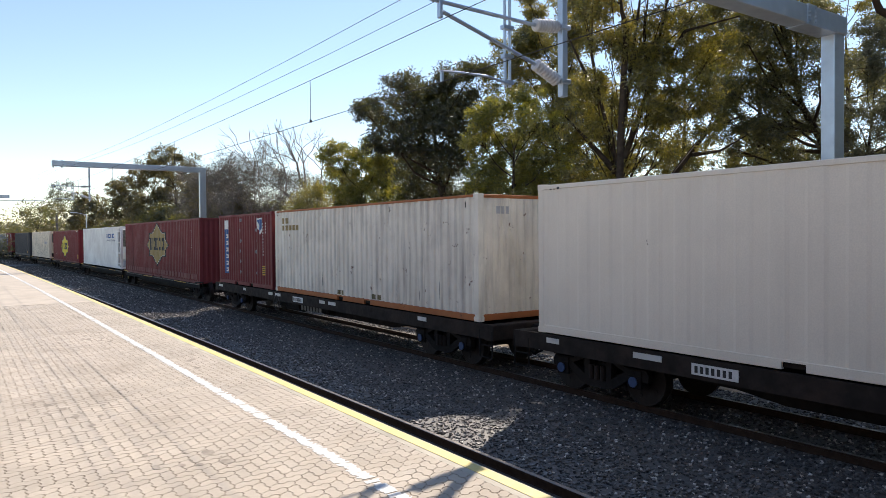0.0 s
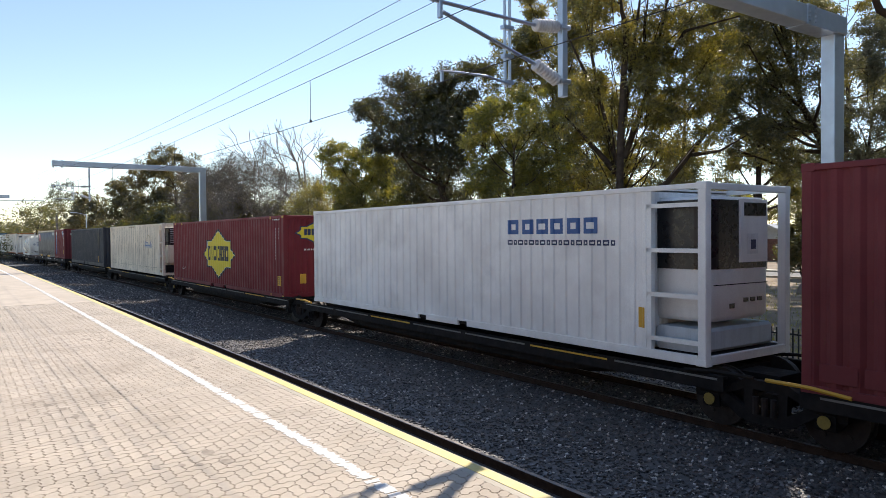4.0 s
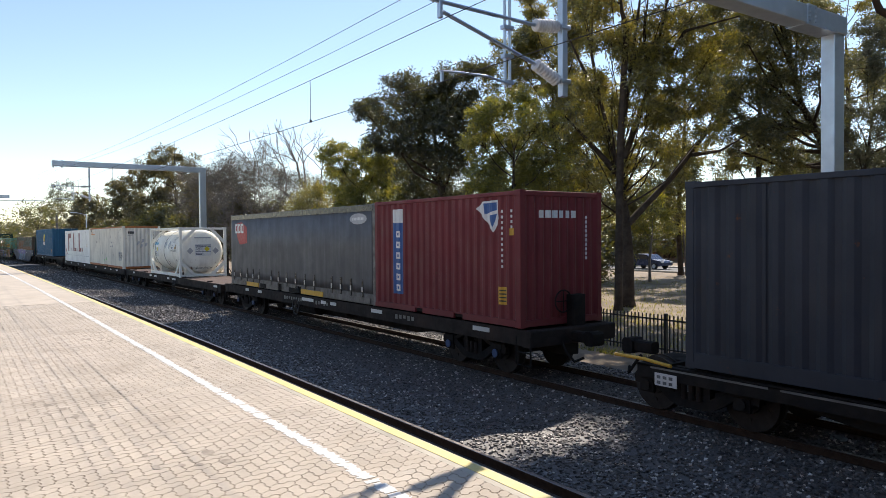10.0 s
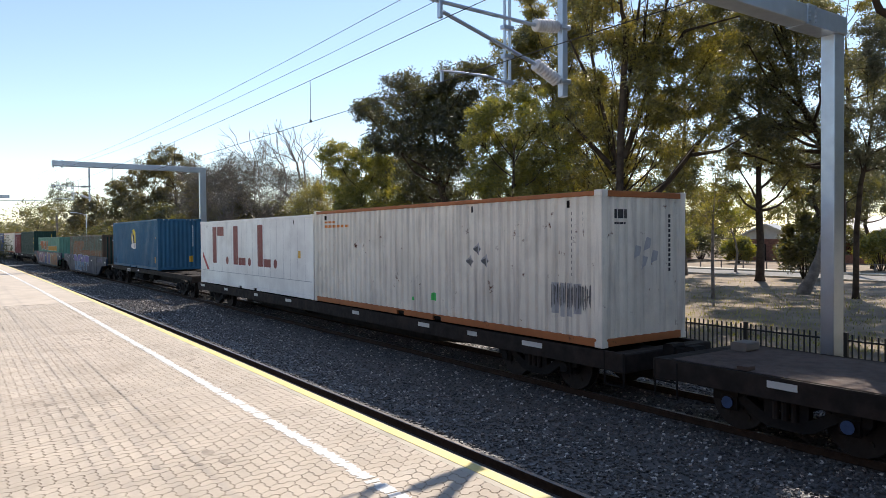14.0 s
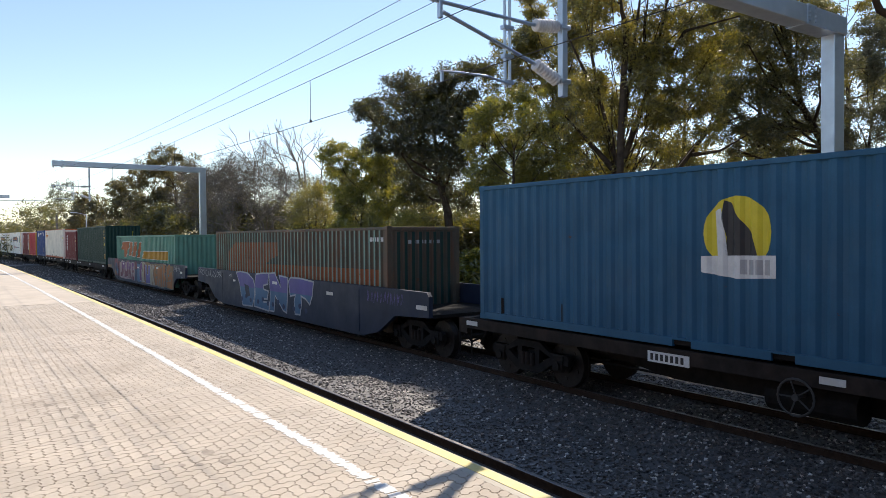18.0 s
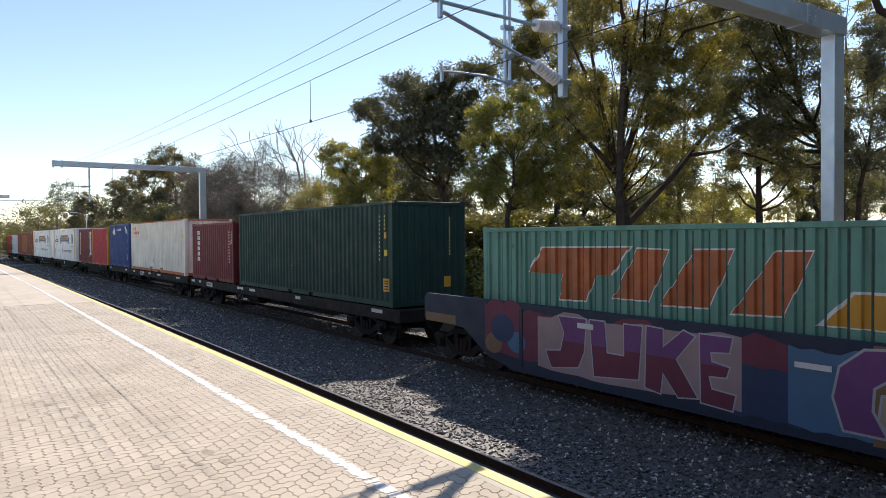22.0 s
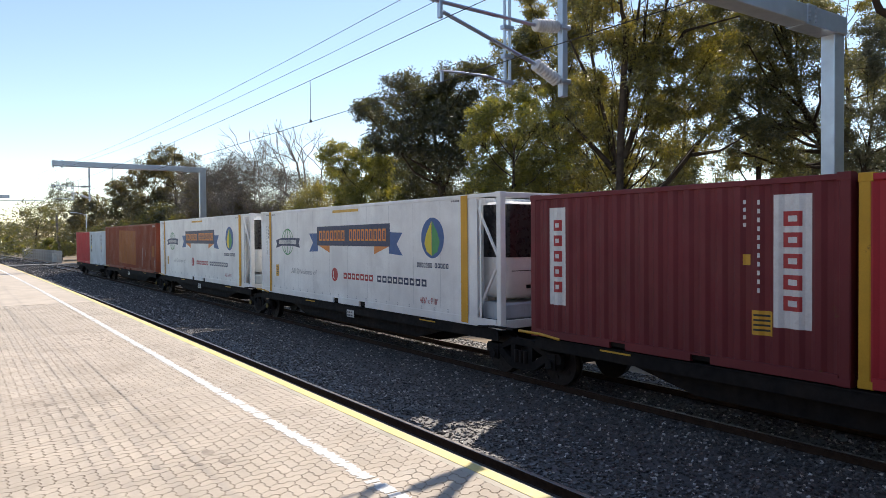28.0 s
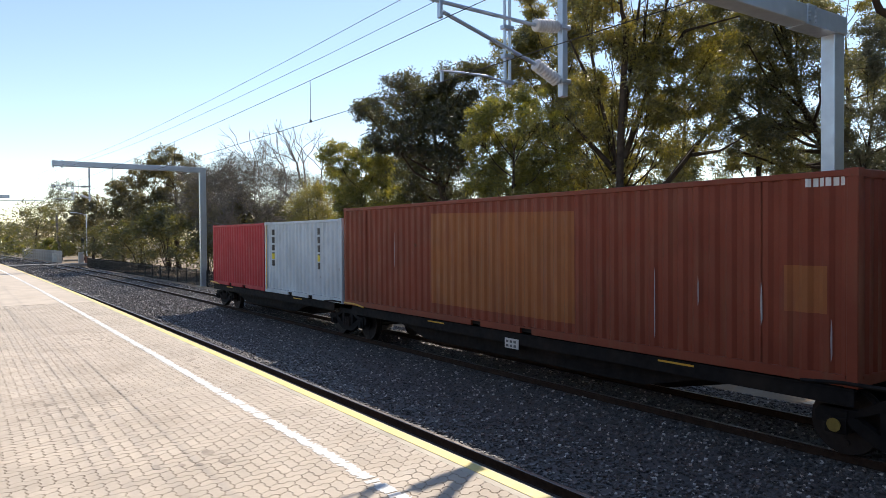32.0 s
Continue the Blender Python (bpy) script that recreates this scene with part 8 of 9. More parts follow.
    c.paint_end("stripe_mark", M_DEC_W, bars(0.2, 2.86, 0.8, 2.91, 6, 0.4) + bars(1.6, 2.86, 2.2, 2.91, 6, 0.4), 0.018)
    for u in (0.4, 2.2, 9.8):
        c.paint("strap", M_UNDER, [rect(u, 0.0, u + 0.05, 0.5)], 0.016)
    board(c.t, 201.615, 1.20)
    w = flat_wagon(19.8, 1.18, "dark skeletal container wagon with open deck", spots=((9.4, 0.4), (1.4, 0.35)), big=3.93, wheel_at=1.9, bar=0.24)
    part("middle_beam", Build().box(-0.55, 0.55, -9.5, 9.5, 0.72, 1.12, 0.03), M_UNDER, w)
    for a, c, h in ((-9.5, -8.2, 1.2), (-8.2, -6.6, 0.62), (-6.6, -5.7, 1.2), (-5.7, -4.3, 0.5), (-4.3, -3.5, 1.2), (-3.5, -1.6, 0.5), (-1.6, -0.6, 1.2), (-0.6, 1.4, 0.5), (1.4, 2.4, 1.2), (2.4, 4.3, 0.5), (4.3, 5.3, 1.2), (5.3, 7.0, 0.5), (7.0, 9.5, 1.2)):
        part("deck_plate", Build().box(-h, h, a, c - 0.006, 1.125, 1.143, 0.004), M_DECK_DARK, w, "dark rusted deck plate")
    board(w, 198.65)

    # two well wagons
    c = Box("shipping_container", 14.93, 2.896, P_TEAL_RUST, "rust-streaked sea-green container in a well wagon", pitch=0.292, depth=0.045, flat=0.34, du=0.55)
    c.paint("faded_orange", M_FADED_ORANGE, [[(0.9, 1.6), (1.1, 2.05), (1.9, 2.42), (6.5, 2.44), (6.5, 1.95), (5.6, 1.75), (5.4, 1.6)], [(0.9, 1.58), (14.0, 1.70), (14.0, 1.24), (0.9, 1.20)]], 0.003, "faded orange brand remains")
    # the outer folds keep their paint, the hollows have rusted
    n = len(c.side.pts) // 4
    for k in range(n + 1):
        mid = c.side.pts[0][0] + k * (c.side.pts[-1][0] - c.side.pts[0][0]) / n
        u = c.L / 2 - c.du - mid
        if 0.15 < u + c.du < c.L - 0.15:
            c.paint("ridge", P_RIDGE, [rect(u - 0.042, 0.14, u + 0.042, 2.8)], 0.006)
    # end ridges in a far darker green: the end's shade is in the colour
    for k in range(1, 9):
        c.paint_end("ridge", P_GREEN, [rect(0.13 + k * 0.2422 - 0.05, 0.2, 0.13 + k * 0.2422 + 0.05, 2.75)], 0.006)
    c.paint("id_mark", M_DEC_W, bars(13.4, 2.48, 14.1, 2.60, 8, 0.2))
    c.paint_end("id_mark", M_DEC_GREY, bars(0.7, 2.42, 1.8, 2.52, 8, 0.3))
    board(c.t, 219.365, 0.42)
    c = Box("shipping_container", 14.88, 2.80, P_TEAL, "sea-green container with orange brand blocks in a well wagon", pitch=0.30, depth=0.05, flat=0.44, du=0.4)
    o = [[(1.10, 1.87), (1.52, 2.37), (3.71, 2.40), (3.3, 1.9), (2.9, 1.88), (2.7, 1.40), (1.95, 1.38), (2.1, 1.87)], [(3.35, 1.50), (3.9, 2.38), (4.55, 2.36), (4.15, 1.50)], [(4.37, 1.45), (5.04, 2.37), (5.73, 2.38), (5.3, 1.47)], [(5.69, 1.42), (6.38, 2.36), (6.93, 2.37), (6.5, 1.45)]]
    for q in o:
        cu, cv = sum(p[0] for p in q) / len(q), sum(p[1] for p in q) / len(q)
        c.paint("brand_edge", M_DEC_W, [[(cu + (u - cu) * 1.05, cv + (v - cv) * 1.06) for u, v in q]], 0.004)
        c.paint("brand_block", M_BRAND_ORANGE, [q], 0.008, "orange slanted brand block")
    c.paint("brand_stripe", M_DEC_W, [[(6.95, 1.36), (7.45, 1.86), (12.98, 1.92), (12.98, 1.38)]], 0.004)
    c.paint("brand_stripe", M_DEC_GOLDEN, [[(7.05, 1.38), (7.48, 1.82), (12.95, 1.88), (12.95, 1.40)]], 0.008, "golden brand stripe")
    # dark strips paint in the shade on one slope of each fold
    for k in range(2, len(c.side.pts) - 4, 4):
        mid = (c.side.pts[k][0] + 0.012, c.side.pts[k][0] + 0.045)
        c.paint("fold_dirt", M_FOLD_SHADE, [rect(c.L / 2 - c.du - mid[1], 0.18, c.L / 2 - c.du - mid[0], 2.68)], 0.0095)
    for u in (0.75, 13.1):
        c.paint("joint_post", P_TEAL, [rect(u, 0.15, u + 0.14, 2.7)], 0.016)
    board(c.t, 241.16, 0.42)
    spray_wells()

    # flat with the dark green box
    c = Box("shipping_container", 12.21, 2.896, P_GREEN, "dark green container with yellow marks", pitch=0.28, du=0.36)
    number_marks(c, 11.13, 0.28, 1.27, 2.57, m=M_DEC_Y)
    c.paint("small_label", M_STRIPE_Y, [rect(11.38, 1.88, 11.5, 2.05)])
    c.paint("small_label", M_DEC_Y, [rect(11.38, 1.4, 11.52, 1.57)])
    caution(c, 11.27, 0.42, 0.32, 0.36)
    c.paint("scuff", M_DEC_W, [[(4.9, 0.95), (5.0, 1.0), (4.98, 0.9)]])
    c.paint_end("id_mark", M_DEC_Y, column(1.9, 1.4, 1.94, 2.5, 12))
    c.paint_end("caution_label", M_STRIPE_Y, [rect(1.72, 0.5, 1.95, 0.8)])
    c.paint("stripe_mark", M_STRIPE_Y, bars(11.3, 2.84, 12.0, 2.88, 8, 0.4), 0.018)
    board(c.t, 258.655, 1.11)
    c = Box("shipping_container", 5.9, 2.591, P_MAROON, "maroon container with upright white brand blocks", pitch=0.29, du=0.3)
    c.paint("brand_block", M_DEC_W, column(0.48, 0.85, 0.80, 2.33, 6, 0.28), label="upright white brand blocks")
    number_marks(c, 4.95, 0.3, 0.85, 2.25)
    c.paint("small_label", M_STRIPE_Y, [rect(5.2, 1.65, 5.3, 1.78)])
    for u, v in ((3.9, 1.7), (0.3, 1.55), (4.2, 0.6)):
        c.paint("scuff", M_DEC_W, [[(u, v), (u + 0.04, v + 0.05), (u + 0.05, v - 0.02)]])
    board(c.t, 268.45, 1.11)
    w = flat_wagon(19.6, 1.10, "dark container flat wagon with code plate", spots=((9.3, 0.5), (8.2, 0.3), (2.6, 0.7), (1.2, 0.6), (-3.2, 0.4), (-8.6, 0.6)), big=6.6, wheel_at=2.58)
    board(w, 261.95)
    c = Box("shipping_container", 12.18, 2.90, P_CREAM_OLD, "cream container with orange bottom rail", rail=P_ORANGE_BRIGHT, pitch=0.30, depth=0.045, flat=0.36, header=0.07, du=0.36)
    c.paint("brand_block", M_DEC_ORANGE, bars(0.3, 2.42, 0.95, 2.62, 4, 0.2) + bars(0.3, 2.18, 1.9, 2.36, 9, 0.2) + bars(0.3, 2.06, 1.3, 2.09, 14, 0.3), label="orange brand marks")
    number_marks(c, 11.12, 0.28, 1.29, 2.58, m=M_SCUFF)
    c.paint("small_label", M_DEC_Y, [rect(11.34, 1.93, 11.47, 2.10)])
    c.paint("caution_label", M_DULL_MARK, bars(4.4, 0.18, 5.0, 0.28, 4, 0.3) + bars(6.9, 0.18, 7.5, 0.28, 4, 0.3))
    lashing(c, (3.2, 8.6))
    for u, v, h in ((5.2, 0.5, 0.3), (8.9, 0.3, 0.35), (11.6, 0.3, 0.6), (11.95, 0.3, 0.7), (10.9, 0.25, 0.3)):
        c.paint("scrape", M_SCUFF, [[(u, v), (u + 0.012, v + 0.02), (u + 0.018, v + h * 0.5), (u + 0.008, v + h), (u - 0.004, v + h * 0.6)]])
    board(c.t, 278.89, 1.11)
    c = Box("shipping_container", 6.12, 2.896, P_NAVY, "dark blue container with white emblem", pitch=0.28, du=0.52)
    c.paint("emblem", M_DEC_W, [[(0.3, 2.35), (0.7, 2.55), (0.85, 2.75), (1.0, 2.6), (1.3, 2.45), (1.1, 2.3), (1.2, 2.15), (0.9, 2.25), (0.6, 2.12), (0.55, 2.32)]], label="white emblem")
    c.paint("brand_block", M_DEC_W, bars(1.4, 2.45, 3.1, 2.60, 6, 0.25))
    c.paint("shield", M_DEC_W, [[(4.25, 2.7), (4.5, 2.75), (4.85, 2.4), (4.85, 2.2), (4.6, 2.3)]])
    number_marks(c, 5.0, 0.3)
    caution(c, 4.75, 0.5)
    board(c.t, 288.66, 1.11)
    w = flat_wagon(19.9, 1.10, "dark brown container flat wagon with white plates", spots=((9.2, 0.35), (4.2, 0.45), (1.8, 0.5), (-0.6, 0.5), (-2.2, 0.5), (-4.3, 0.7), (-8.2, 0.6)), big=-0.3, wheel_at=3.2, sole=M_SOLE)
    board(w, 282.2)

    # last five-platform set
    c = Box("shipping_container", 5.98, 2.80, P_BRIGHT_RED, "bright red container with yellow corner posts", post=P_YELLOW_POST, pitch=0.30, du=0.08)
    c.paint("white_mark", M_DEC_W, [rect(5.55, 1.9, 5.66, 2.45)])
    c.paint("corner_mark", M_STRIPE_Y, bars(1.4, 0.02, 2.2, 0.14, 2, 0.6), 0.018)
    board(c.t, 295.69, 1.02)
    c = Box("shipping_container", 6.24, 2.85, P_MAROON, "maroon container with white upright banners", pitch=0.30, du=0.37)
    for u0, u1, v0, v1 in ((0.15, 0.62, 0.68, 2.58), (4.81, 5.35, 0.70, 2.60)):
        c.paint("banner", M_DEC_W, [rect(u0, v0, u1, v1)], label="upright white banner with dark marks")
        c.paint("banner_block", M_DEC_RED, column(u0 + 0.13, v0 + 0.25, u1 - 0.13, v1 - 0.15, 5, 0.3), 0.008)
    number_marks(c, 4.56, -0.24, 1.18, 2.60)
    caution(c, 4.46, 0.56, 0.33, 0.36)
    c.paint("small_label", M_STRIPE_Y, [rect(4.32, 1.58, 4.43, 1.74)])
    board(c.t, 301.9, 1.0)
    for s, du in ((306.0, 0.42), (321.4, 0.46)):
        c = Box("refrigerated_container", 14.25, 3.0, P_WHITE, "white refrigerated container with blue ribbon banner", side="flat", front=0.95, sill=0.2, du=du)
        reefer_panels(c, M_SEAM, 1.22, 0.3, None, 0.55, 12.6)
        c.paint("yellow_post", M_DEC_POST, [rect(0.42, 0.05, 0.60, 2.97)], 0.02, "yellow upright band")
        c.paint("yellow_post", M_DEC_POST, [rect(12.40, 0.05, 12.66, 2.97)], 0.02, "yellow upright band")
        c.paint("stripe_mark", M_DEC_K, bars(0.1, 2.84, 0.36, 2.88, 4, 0.4) + bars(0.7, 2.84, 1.0, 2.88, 4, 0.4) + bars(12.0, 2.84, 12.35, 2.88, 4, 0.4), 0.006)
        caution(c, 1.02, 0.64, 0.26, 0.42)
        c.paint("roof_label", M_STRIPE_Y, [rect(5.68, 2.78, 7.37, 2.86)], 0.006, "yellow warning strip")
        c.paint("id_mark", M_DEC_K, column(0.12, 1.4, 0.16, 2.5, 10) + column(0.26, 2.0, 0.30, 2.5, 4))
        for i in range(22):
            c.paint("rivet_pair", M_DEC_GREY, [rect(0.8 + i * 0.58, 0.22, 0.86 + i * 0.58, 0.24), rect(0.8 + i * 0.58, 0.27, 0.86 + i * 0.58, 0.29)])
        for u in (12.95, 13.1):
            c.paint("panel_rib", P_WHITE, [rect(u, 0.2, u + 0.06, 2.85)], 0.014)
        banner(c)
        reefer_front(c, "brace", P_WHITE)
        board(c.t, s + 7.125, 1.0)
    c = Box("shipping_container", 14.7, 2.896, P_OXIDE, "faded red-oxide container with overpainted patch", pitch=0.29, du=0.4)
    for u in (0.84, 12.83):
        c.paint("joint_post", P_OXIDE, [rect(u, 0.05, u + 0.13, 2.85)], 0.016)
    c.paint("repaint", M_REPAINT, [[(4.3, 0.4), (9.15, 0.35), (9.15, 2.5), (4.3, 2.6)]], 0.003, "overpainted paler patch")
    c.paint("repaint", M_REPAINT, [rect(13.3, 0.95, 13.9, 1.6)], 0.003)
    for u, v0, v1, w_ in ((11.05, 0.3, 1.5, 0.012), (12.95, 0.7, 1.35, 0.035), (13.95, 0.3, 0.9, 0.015), (2.5, 1.2, 2.2, 0.010), (11.9, 0.9, 1.4, 0.012)):
        c.paint("scrape", M_DEC_GREY, [[(u, v0), (u + w_, v0 + 0.1), (u + w_ * 0.8, v1 - 0.1), (u, v1), (u - w_ * 0.4, (v0 + v1) / 2)]], 0.018, "pale scrape")
    c.paint("id_mark", M_DEC_W, bars(13.6, 2.68, 14.15, 2.80, 6, 0.25))
    board(c.t, 344.05, 1.0)
    c = Box("shipping_container", 6.35, 2.60, P_PALE_GREY, "pale grey-blue container with dark upright marks", pitch=0.3, du=0.3)
    for u in (0.35, 4.25):
        c.paint("upright_mark", M_DEC_K, column(u, 1.0, u + 0.22, 2.4, 5, 0.25))
        c.paint("upright_mark", M_DEC_Y, [rect(u, 1.25, u + 0.22, 1.45)], 0.007)
    board(c.t, 354.725, 1.0)
    c = Box("shipping_container", 6.2, 2.591, P_BRIGHT_RED, "bright red container at the tail of the train", post=P_BRIGHT_RED, pitch=0.3, du=0.5)
    c.paint("yellow_edge", M_STRIPE_Y, [rect(5.92, 0.1, 6.0, 2.5)], 0.018)
    board(c.t, 361.1, 1.0)
    for i, (a, b) in enumerate(((292.3, 305.5), (305.5, 320.85), (320.85, 336.15), (336.15, 351.5), (351.5, 364.7))):
        board(low_platform(b - a, 1.0, "low articulated container platform with dark sills", M_YEL_HUB if i in (0, 2, 3) else None, i == 0, i == 4, plate=-0.2 if i in (1, 2, 3) else None, stripe=False), (a + b) / 2)


def swell(q, d):
    """The outline moved outwards by d."""
    n = len(q)
    area = sum(q[i][0] * q[(i + 1) % n][1] - q[(i + 1) % n][0] * q[i][1] for i in range(n))
    s = 1 if area > 0 else -1
    out = []
    for i in range(n):
        (a, b), (c, e), (f, g) = q[i - 1], q[i], q[(i + 1) % n]
        n1, n2 = Vector((e - b, a - c)).normalized() * s, Vector((g - e, c - f)).normalized() * s
        m = n1 + n2
        k = d / max(0.45, 1 + n1.dot(n2)) if m.length > 1e-6 else 0
        out.append((c + m.x * k, e + m.y * k))
    return out


def above(q, v0):
    """The part of the outline that lies over v0."""
    out = []
    for (a, b), (c, d) in zip(q, q[1:] + q[:1]):
        if b >= v0:
            out.append((a, b))
        if (b >= v0) != (d >= v0):
            out.append((a + (c - a) * (v0 - b) / (d - b), v0))
    return out


def brushed(pts, w):
    """A sprayed line as a run of short four-sided strokes."""
    out = []
    for (a, b), (c, d) in zip(pts, pts[1:]):
        n = Vector((b - d, c - a))
        n = n.normalized() * w / 2 if n.length else Vector((0, w / 2))
        out.append([(a - n.x, b - n.y), (c - n.x, d - n.y), (c + n.x, d + n.y), (a + n.x, b + n.y)])
    return out


def spray_wells():
    """Two blue well wagons with sprayed letters' shapes on their flanks."""
    W = lambda L: (lambda a, d, z: (-1.42 + d, a, z))

    def spray(w, L, name, m, polys, lift=0.004, label=""):
        return part(name, decal([[(L / 2 - u, v) for u, v in p] for p in polys], Flat(), W(L), lift), m, w, label)

    def tag(w, L, u0, u1, v0, v1, n, m, seed, wide=0.026):
        """A sprayed scrawl of n quick strokes."""
        r = random.Random(seed)
        for i in range(n):
            a = u0 + (u1 - u0) * i / n
            k = (u1 - u0) / n
            pts = [(a + k * (0.1 + 0.2 * r.random()), v0 + (v1 - v0) * r.random() * 0.2)]
            for j in range(4):
                pts.append((a + k * (0.15 + 0.8 * r.random()), v0 + (v1 - v0) * (0.75 + 0.25 * r.random() if j % 2 == 0 else 0.5 * r.random())))
            spray(w, L, "tag_stroke", m, brushed(pts, wide), 0.005 + 0.0006 * (i % 3))

    L = 19.4
    w = well_wagon(L, 0.35, 1.66, "dark blue well wagon with large sprayed blue shapes")
    dark = [(6.35, 1.22), (6.85, 1.16), (6.98, 0.78), (6.58, 0.70)]
    shapes = [[(5.45, 1.62), (5.9, 1.66), (6.7, 1.63), (7.3, 1.42), (7.48, 1.15), (7.4, 0.75), (7.2, 0.42), (6.13, 0.39), (5.98, 0.75), (5.82, 1.2)],
              [(7.66, 1.62), (8.3, 1.68), (8.9, 1.70), (8.82, 1.35), (8.35, 1.28), (8.4, 1.10), (8.85, 1.05), (8.75, 0.8), (8.3, 0.78), (8.35, 0.62), (8.95, 0.64), (8.9, 0.38), (7.42, 0.44), (7.58, 0.9), (7.52, 1.3)],
              [(9.0, 1.70), (9.5, 1.74), (10.12, 1.22), (9.98, 1.66), (10.68, 1.62), (10.66, 1.2), (10.56, 0.45), (10.28, 0.50), (9.52, 1.0), (9.40, 0.40), (9.03, 0.40), (9.1, 1.0)]]
    shapes += [[(10.80, 1.52), (10.97, 1.64), (11.8, 1.64), (12.76, 1.58), (12.66, 1.15), (12.48, 0.88), (12.2, 1.03), (11.78, 1.12), (11.80, 0.8), (11.70, 0.48), (11.32, 0.47), (11.26, 0.85), (11.38, 1.12), (10.92, 1.06)]]
    for i, q in enumerate(shapes):
        spray(w, L, "spray_edge", M_SPRAY_PALE, [swell(q, 0.055)], 0.004 + 0.0005 * i, "pale sprayed outline")
        spray(w, L, "spray_fill", M_SPRAY_BLUE, [q], 0.008, "sprayed blue shape")
        spray(w, L, "spray_fill", M_SPRAY_VIOLET, [above(q, 1.10 + 0.04 * (i % 2))], 0.011, "violet upper half of a sprayed shape")
        for k in range(3):
            spray(w, L, "spray_dab", M_SPRAY_NAVY, [arc(sum(p[0] for p in q) / len(q) + 0.5 * (k - 1), 0.62 + 0.12 * (k % 2), 0.12, 10, 0.09)], 0.010)
    spray(w, L, "spray_hole", P_WELL_BLUE, [dark], 0.014)
    for k, (u0, v0, r) in enumerate(((0.45, 1.47, 0.14), (0.8, 1.46, 0.12), (1.35, 1.45, 0.13), (1.75, 1.47, 0.10), (2.05, 1.43, 0.10), (2.5, 1.46, 0.15), (2.9, 1.46, 0.10), (3.2, 1.46, 0.12))):
        a0 = 0.7 * k
        pts = [(u0 + r * 1.3 * math.cos(a0 + j * 0.45) + 0.012 * j, v0 + r * math.sin(a0 + j * 0.45)) for j in range(9 + k % 4)]
        spray(w, L, "tag_stroke", M_SPRAY_PALE, brushed(pts, 0.022), 0.005)
    for k, (u0, u1) in enumerate(((0.25, 0.75), (0.95, 1.15), (1.98, 1.9), (2.3, 2.75), (2.95, 3.55))):
        spray(w, L, "tag_stroke", M_SPRAY_PALE, brushed([(u0, 1.60 - 0.03 * (k % 2)), ((u0 + u1) / 2, 1.46), (u1, 1.35)], 0.022), 0.006)
    tag(w, L, 16.30, 18.25, 1.22, 1.58, 11, M_SPRAY_VIOLET, 3)
    tag(w, L, 4.45, 4.95, 1.42, 1.56, 3, M_SPRAY_PALE, 8)
    for plate in [rect(5.0, 1.25, 5.3, 1.33), rect(9.3, 1.36, 9.75, 1.46), rect(13.75, 1.26, 14.2, 1.36), rect(18.85, 1.22, 19.35, 1.33)]:
        spray(w, L, "reflector", M_STRIPE_W, [plate], 0.015)
    board(w, 219.3)
    L = 19.5
    w = well_wagon(L, 0.35, 1.66, "well wagon covered in many-coloured sprayed shapes")

    def cloud(u0, v0, u1, v1, n, k, seed):
        r = random.Random(seed)
        pts = [(u0 + (u1 - u0) * i / n, v1 - k * r.random()) for i in range(n + 1)]
        return pts + [(u1 - (u1 - u0) * i / n, v0 + k * 0.5 * r.random()) for i in range(n + 1)]

    for m, lift, q in ((M_SPRAY_MAROON, 0.003, (2.4, 0.5, 9.2, 1.63, 14, 0.30, 1)), (M_SPRAY_NAVY, 0.004, (8.3, 0.36, 9.7, 1.30, 8, 0.2, 5)), (M_SPRAY_PINK, 0.005, (4.1, 0.40, 8.5, 1.60, 12, 0.16, 2)), (M_SPRAY_BLUE, 0.006, (9.2, 0.36, 10.6, 1.55, 8, 0.15, 3)), (M_SPRAY_TAN, 0.007, (10.3, 0.33, 17.4, 1.66, 18, 0.12, 4))):
        spray(w, L, "spray_ground", m, [cloud(*q)], lift, "sprayed colour ground")
    for k, (u0, v0, r, m) in enumerate(((2.8, 1.42, 0.28, M_SPRAY_MAROON), (3.3, 1.45, 0.26, M_SPRAY_MAROON), (2.7, 0.75, 0.22, M_SPRAY_TAN), (3.45, 0.85, 0.22, M_SPRAY_BLUE), (3.0, 1.1, 0.3, M_SPRAY_NAVY))):
        spray(w, L, "spray_dab", m, [arc(u0, v0, r * 1.3, 14, r)], 0.004 + 0.0004 * k)
    for i, q in enumerate(([(4.7, 1.5), (5.4, 1.5), (5.35, 0.9), (5.2, 0.6), (4.5, 0.5), (4.35, 0.8), (4.75, 0.85), (4.85, 1.2)],
                           [(5.5, 1.5), (5.85, 1.5), (5.9, 0.95), (6.3, 0.95), (6.3, 1.5), (6.68, 1.5), (6.6, 0.6), (5.6, 0.5)],
                           [(6.78, 1.52), (7.1, 1.5), (7.1, 1.2), (7.5, 1.52), (7.70, 1.45), (7.35, 1.05), (7.75, 0.5), (7.4, 0.45), (7.1, 0.8), (7.05, 0.45), (6.75, 0.5)],
                           [(7.80, 1.5), (8.35, 1.5), (8.3, 1.28), (7.98, 1.25), (8.0, 1.1), (8.3, 1.05), (8.25, 0.9), (7.95, 0.88), (8.0, 0.68), (8.4, 0.65), (8.35, 0.42), (7.82, 0.45)])):
        spray(w, L, "spray_edge", M_SPRAY_PALE, [swell(q, 0.025)], 0.008)
        spray(w, L, "spray_fill", M_SPRAY_MAROON, [q], 0.011, "sprayed maroon shape")
        spray(w, L, "spray_fill", M_SPRAY_PURPLE, [above(q, 1.05)], 0.013)
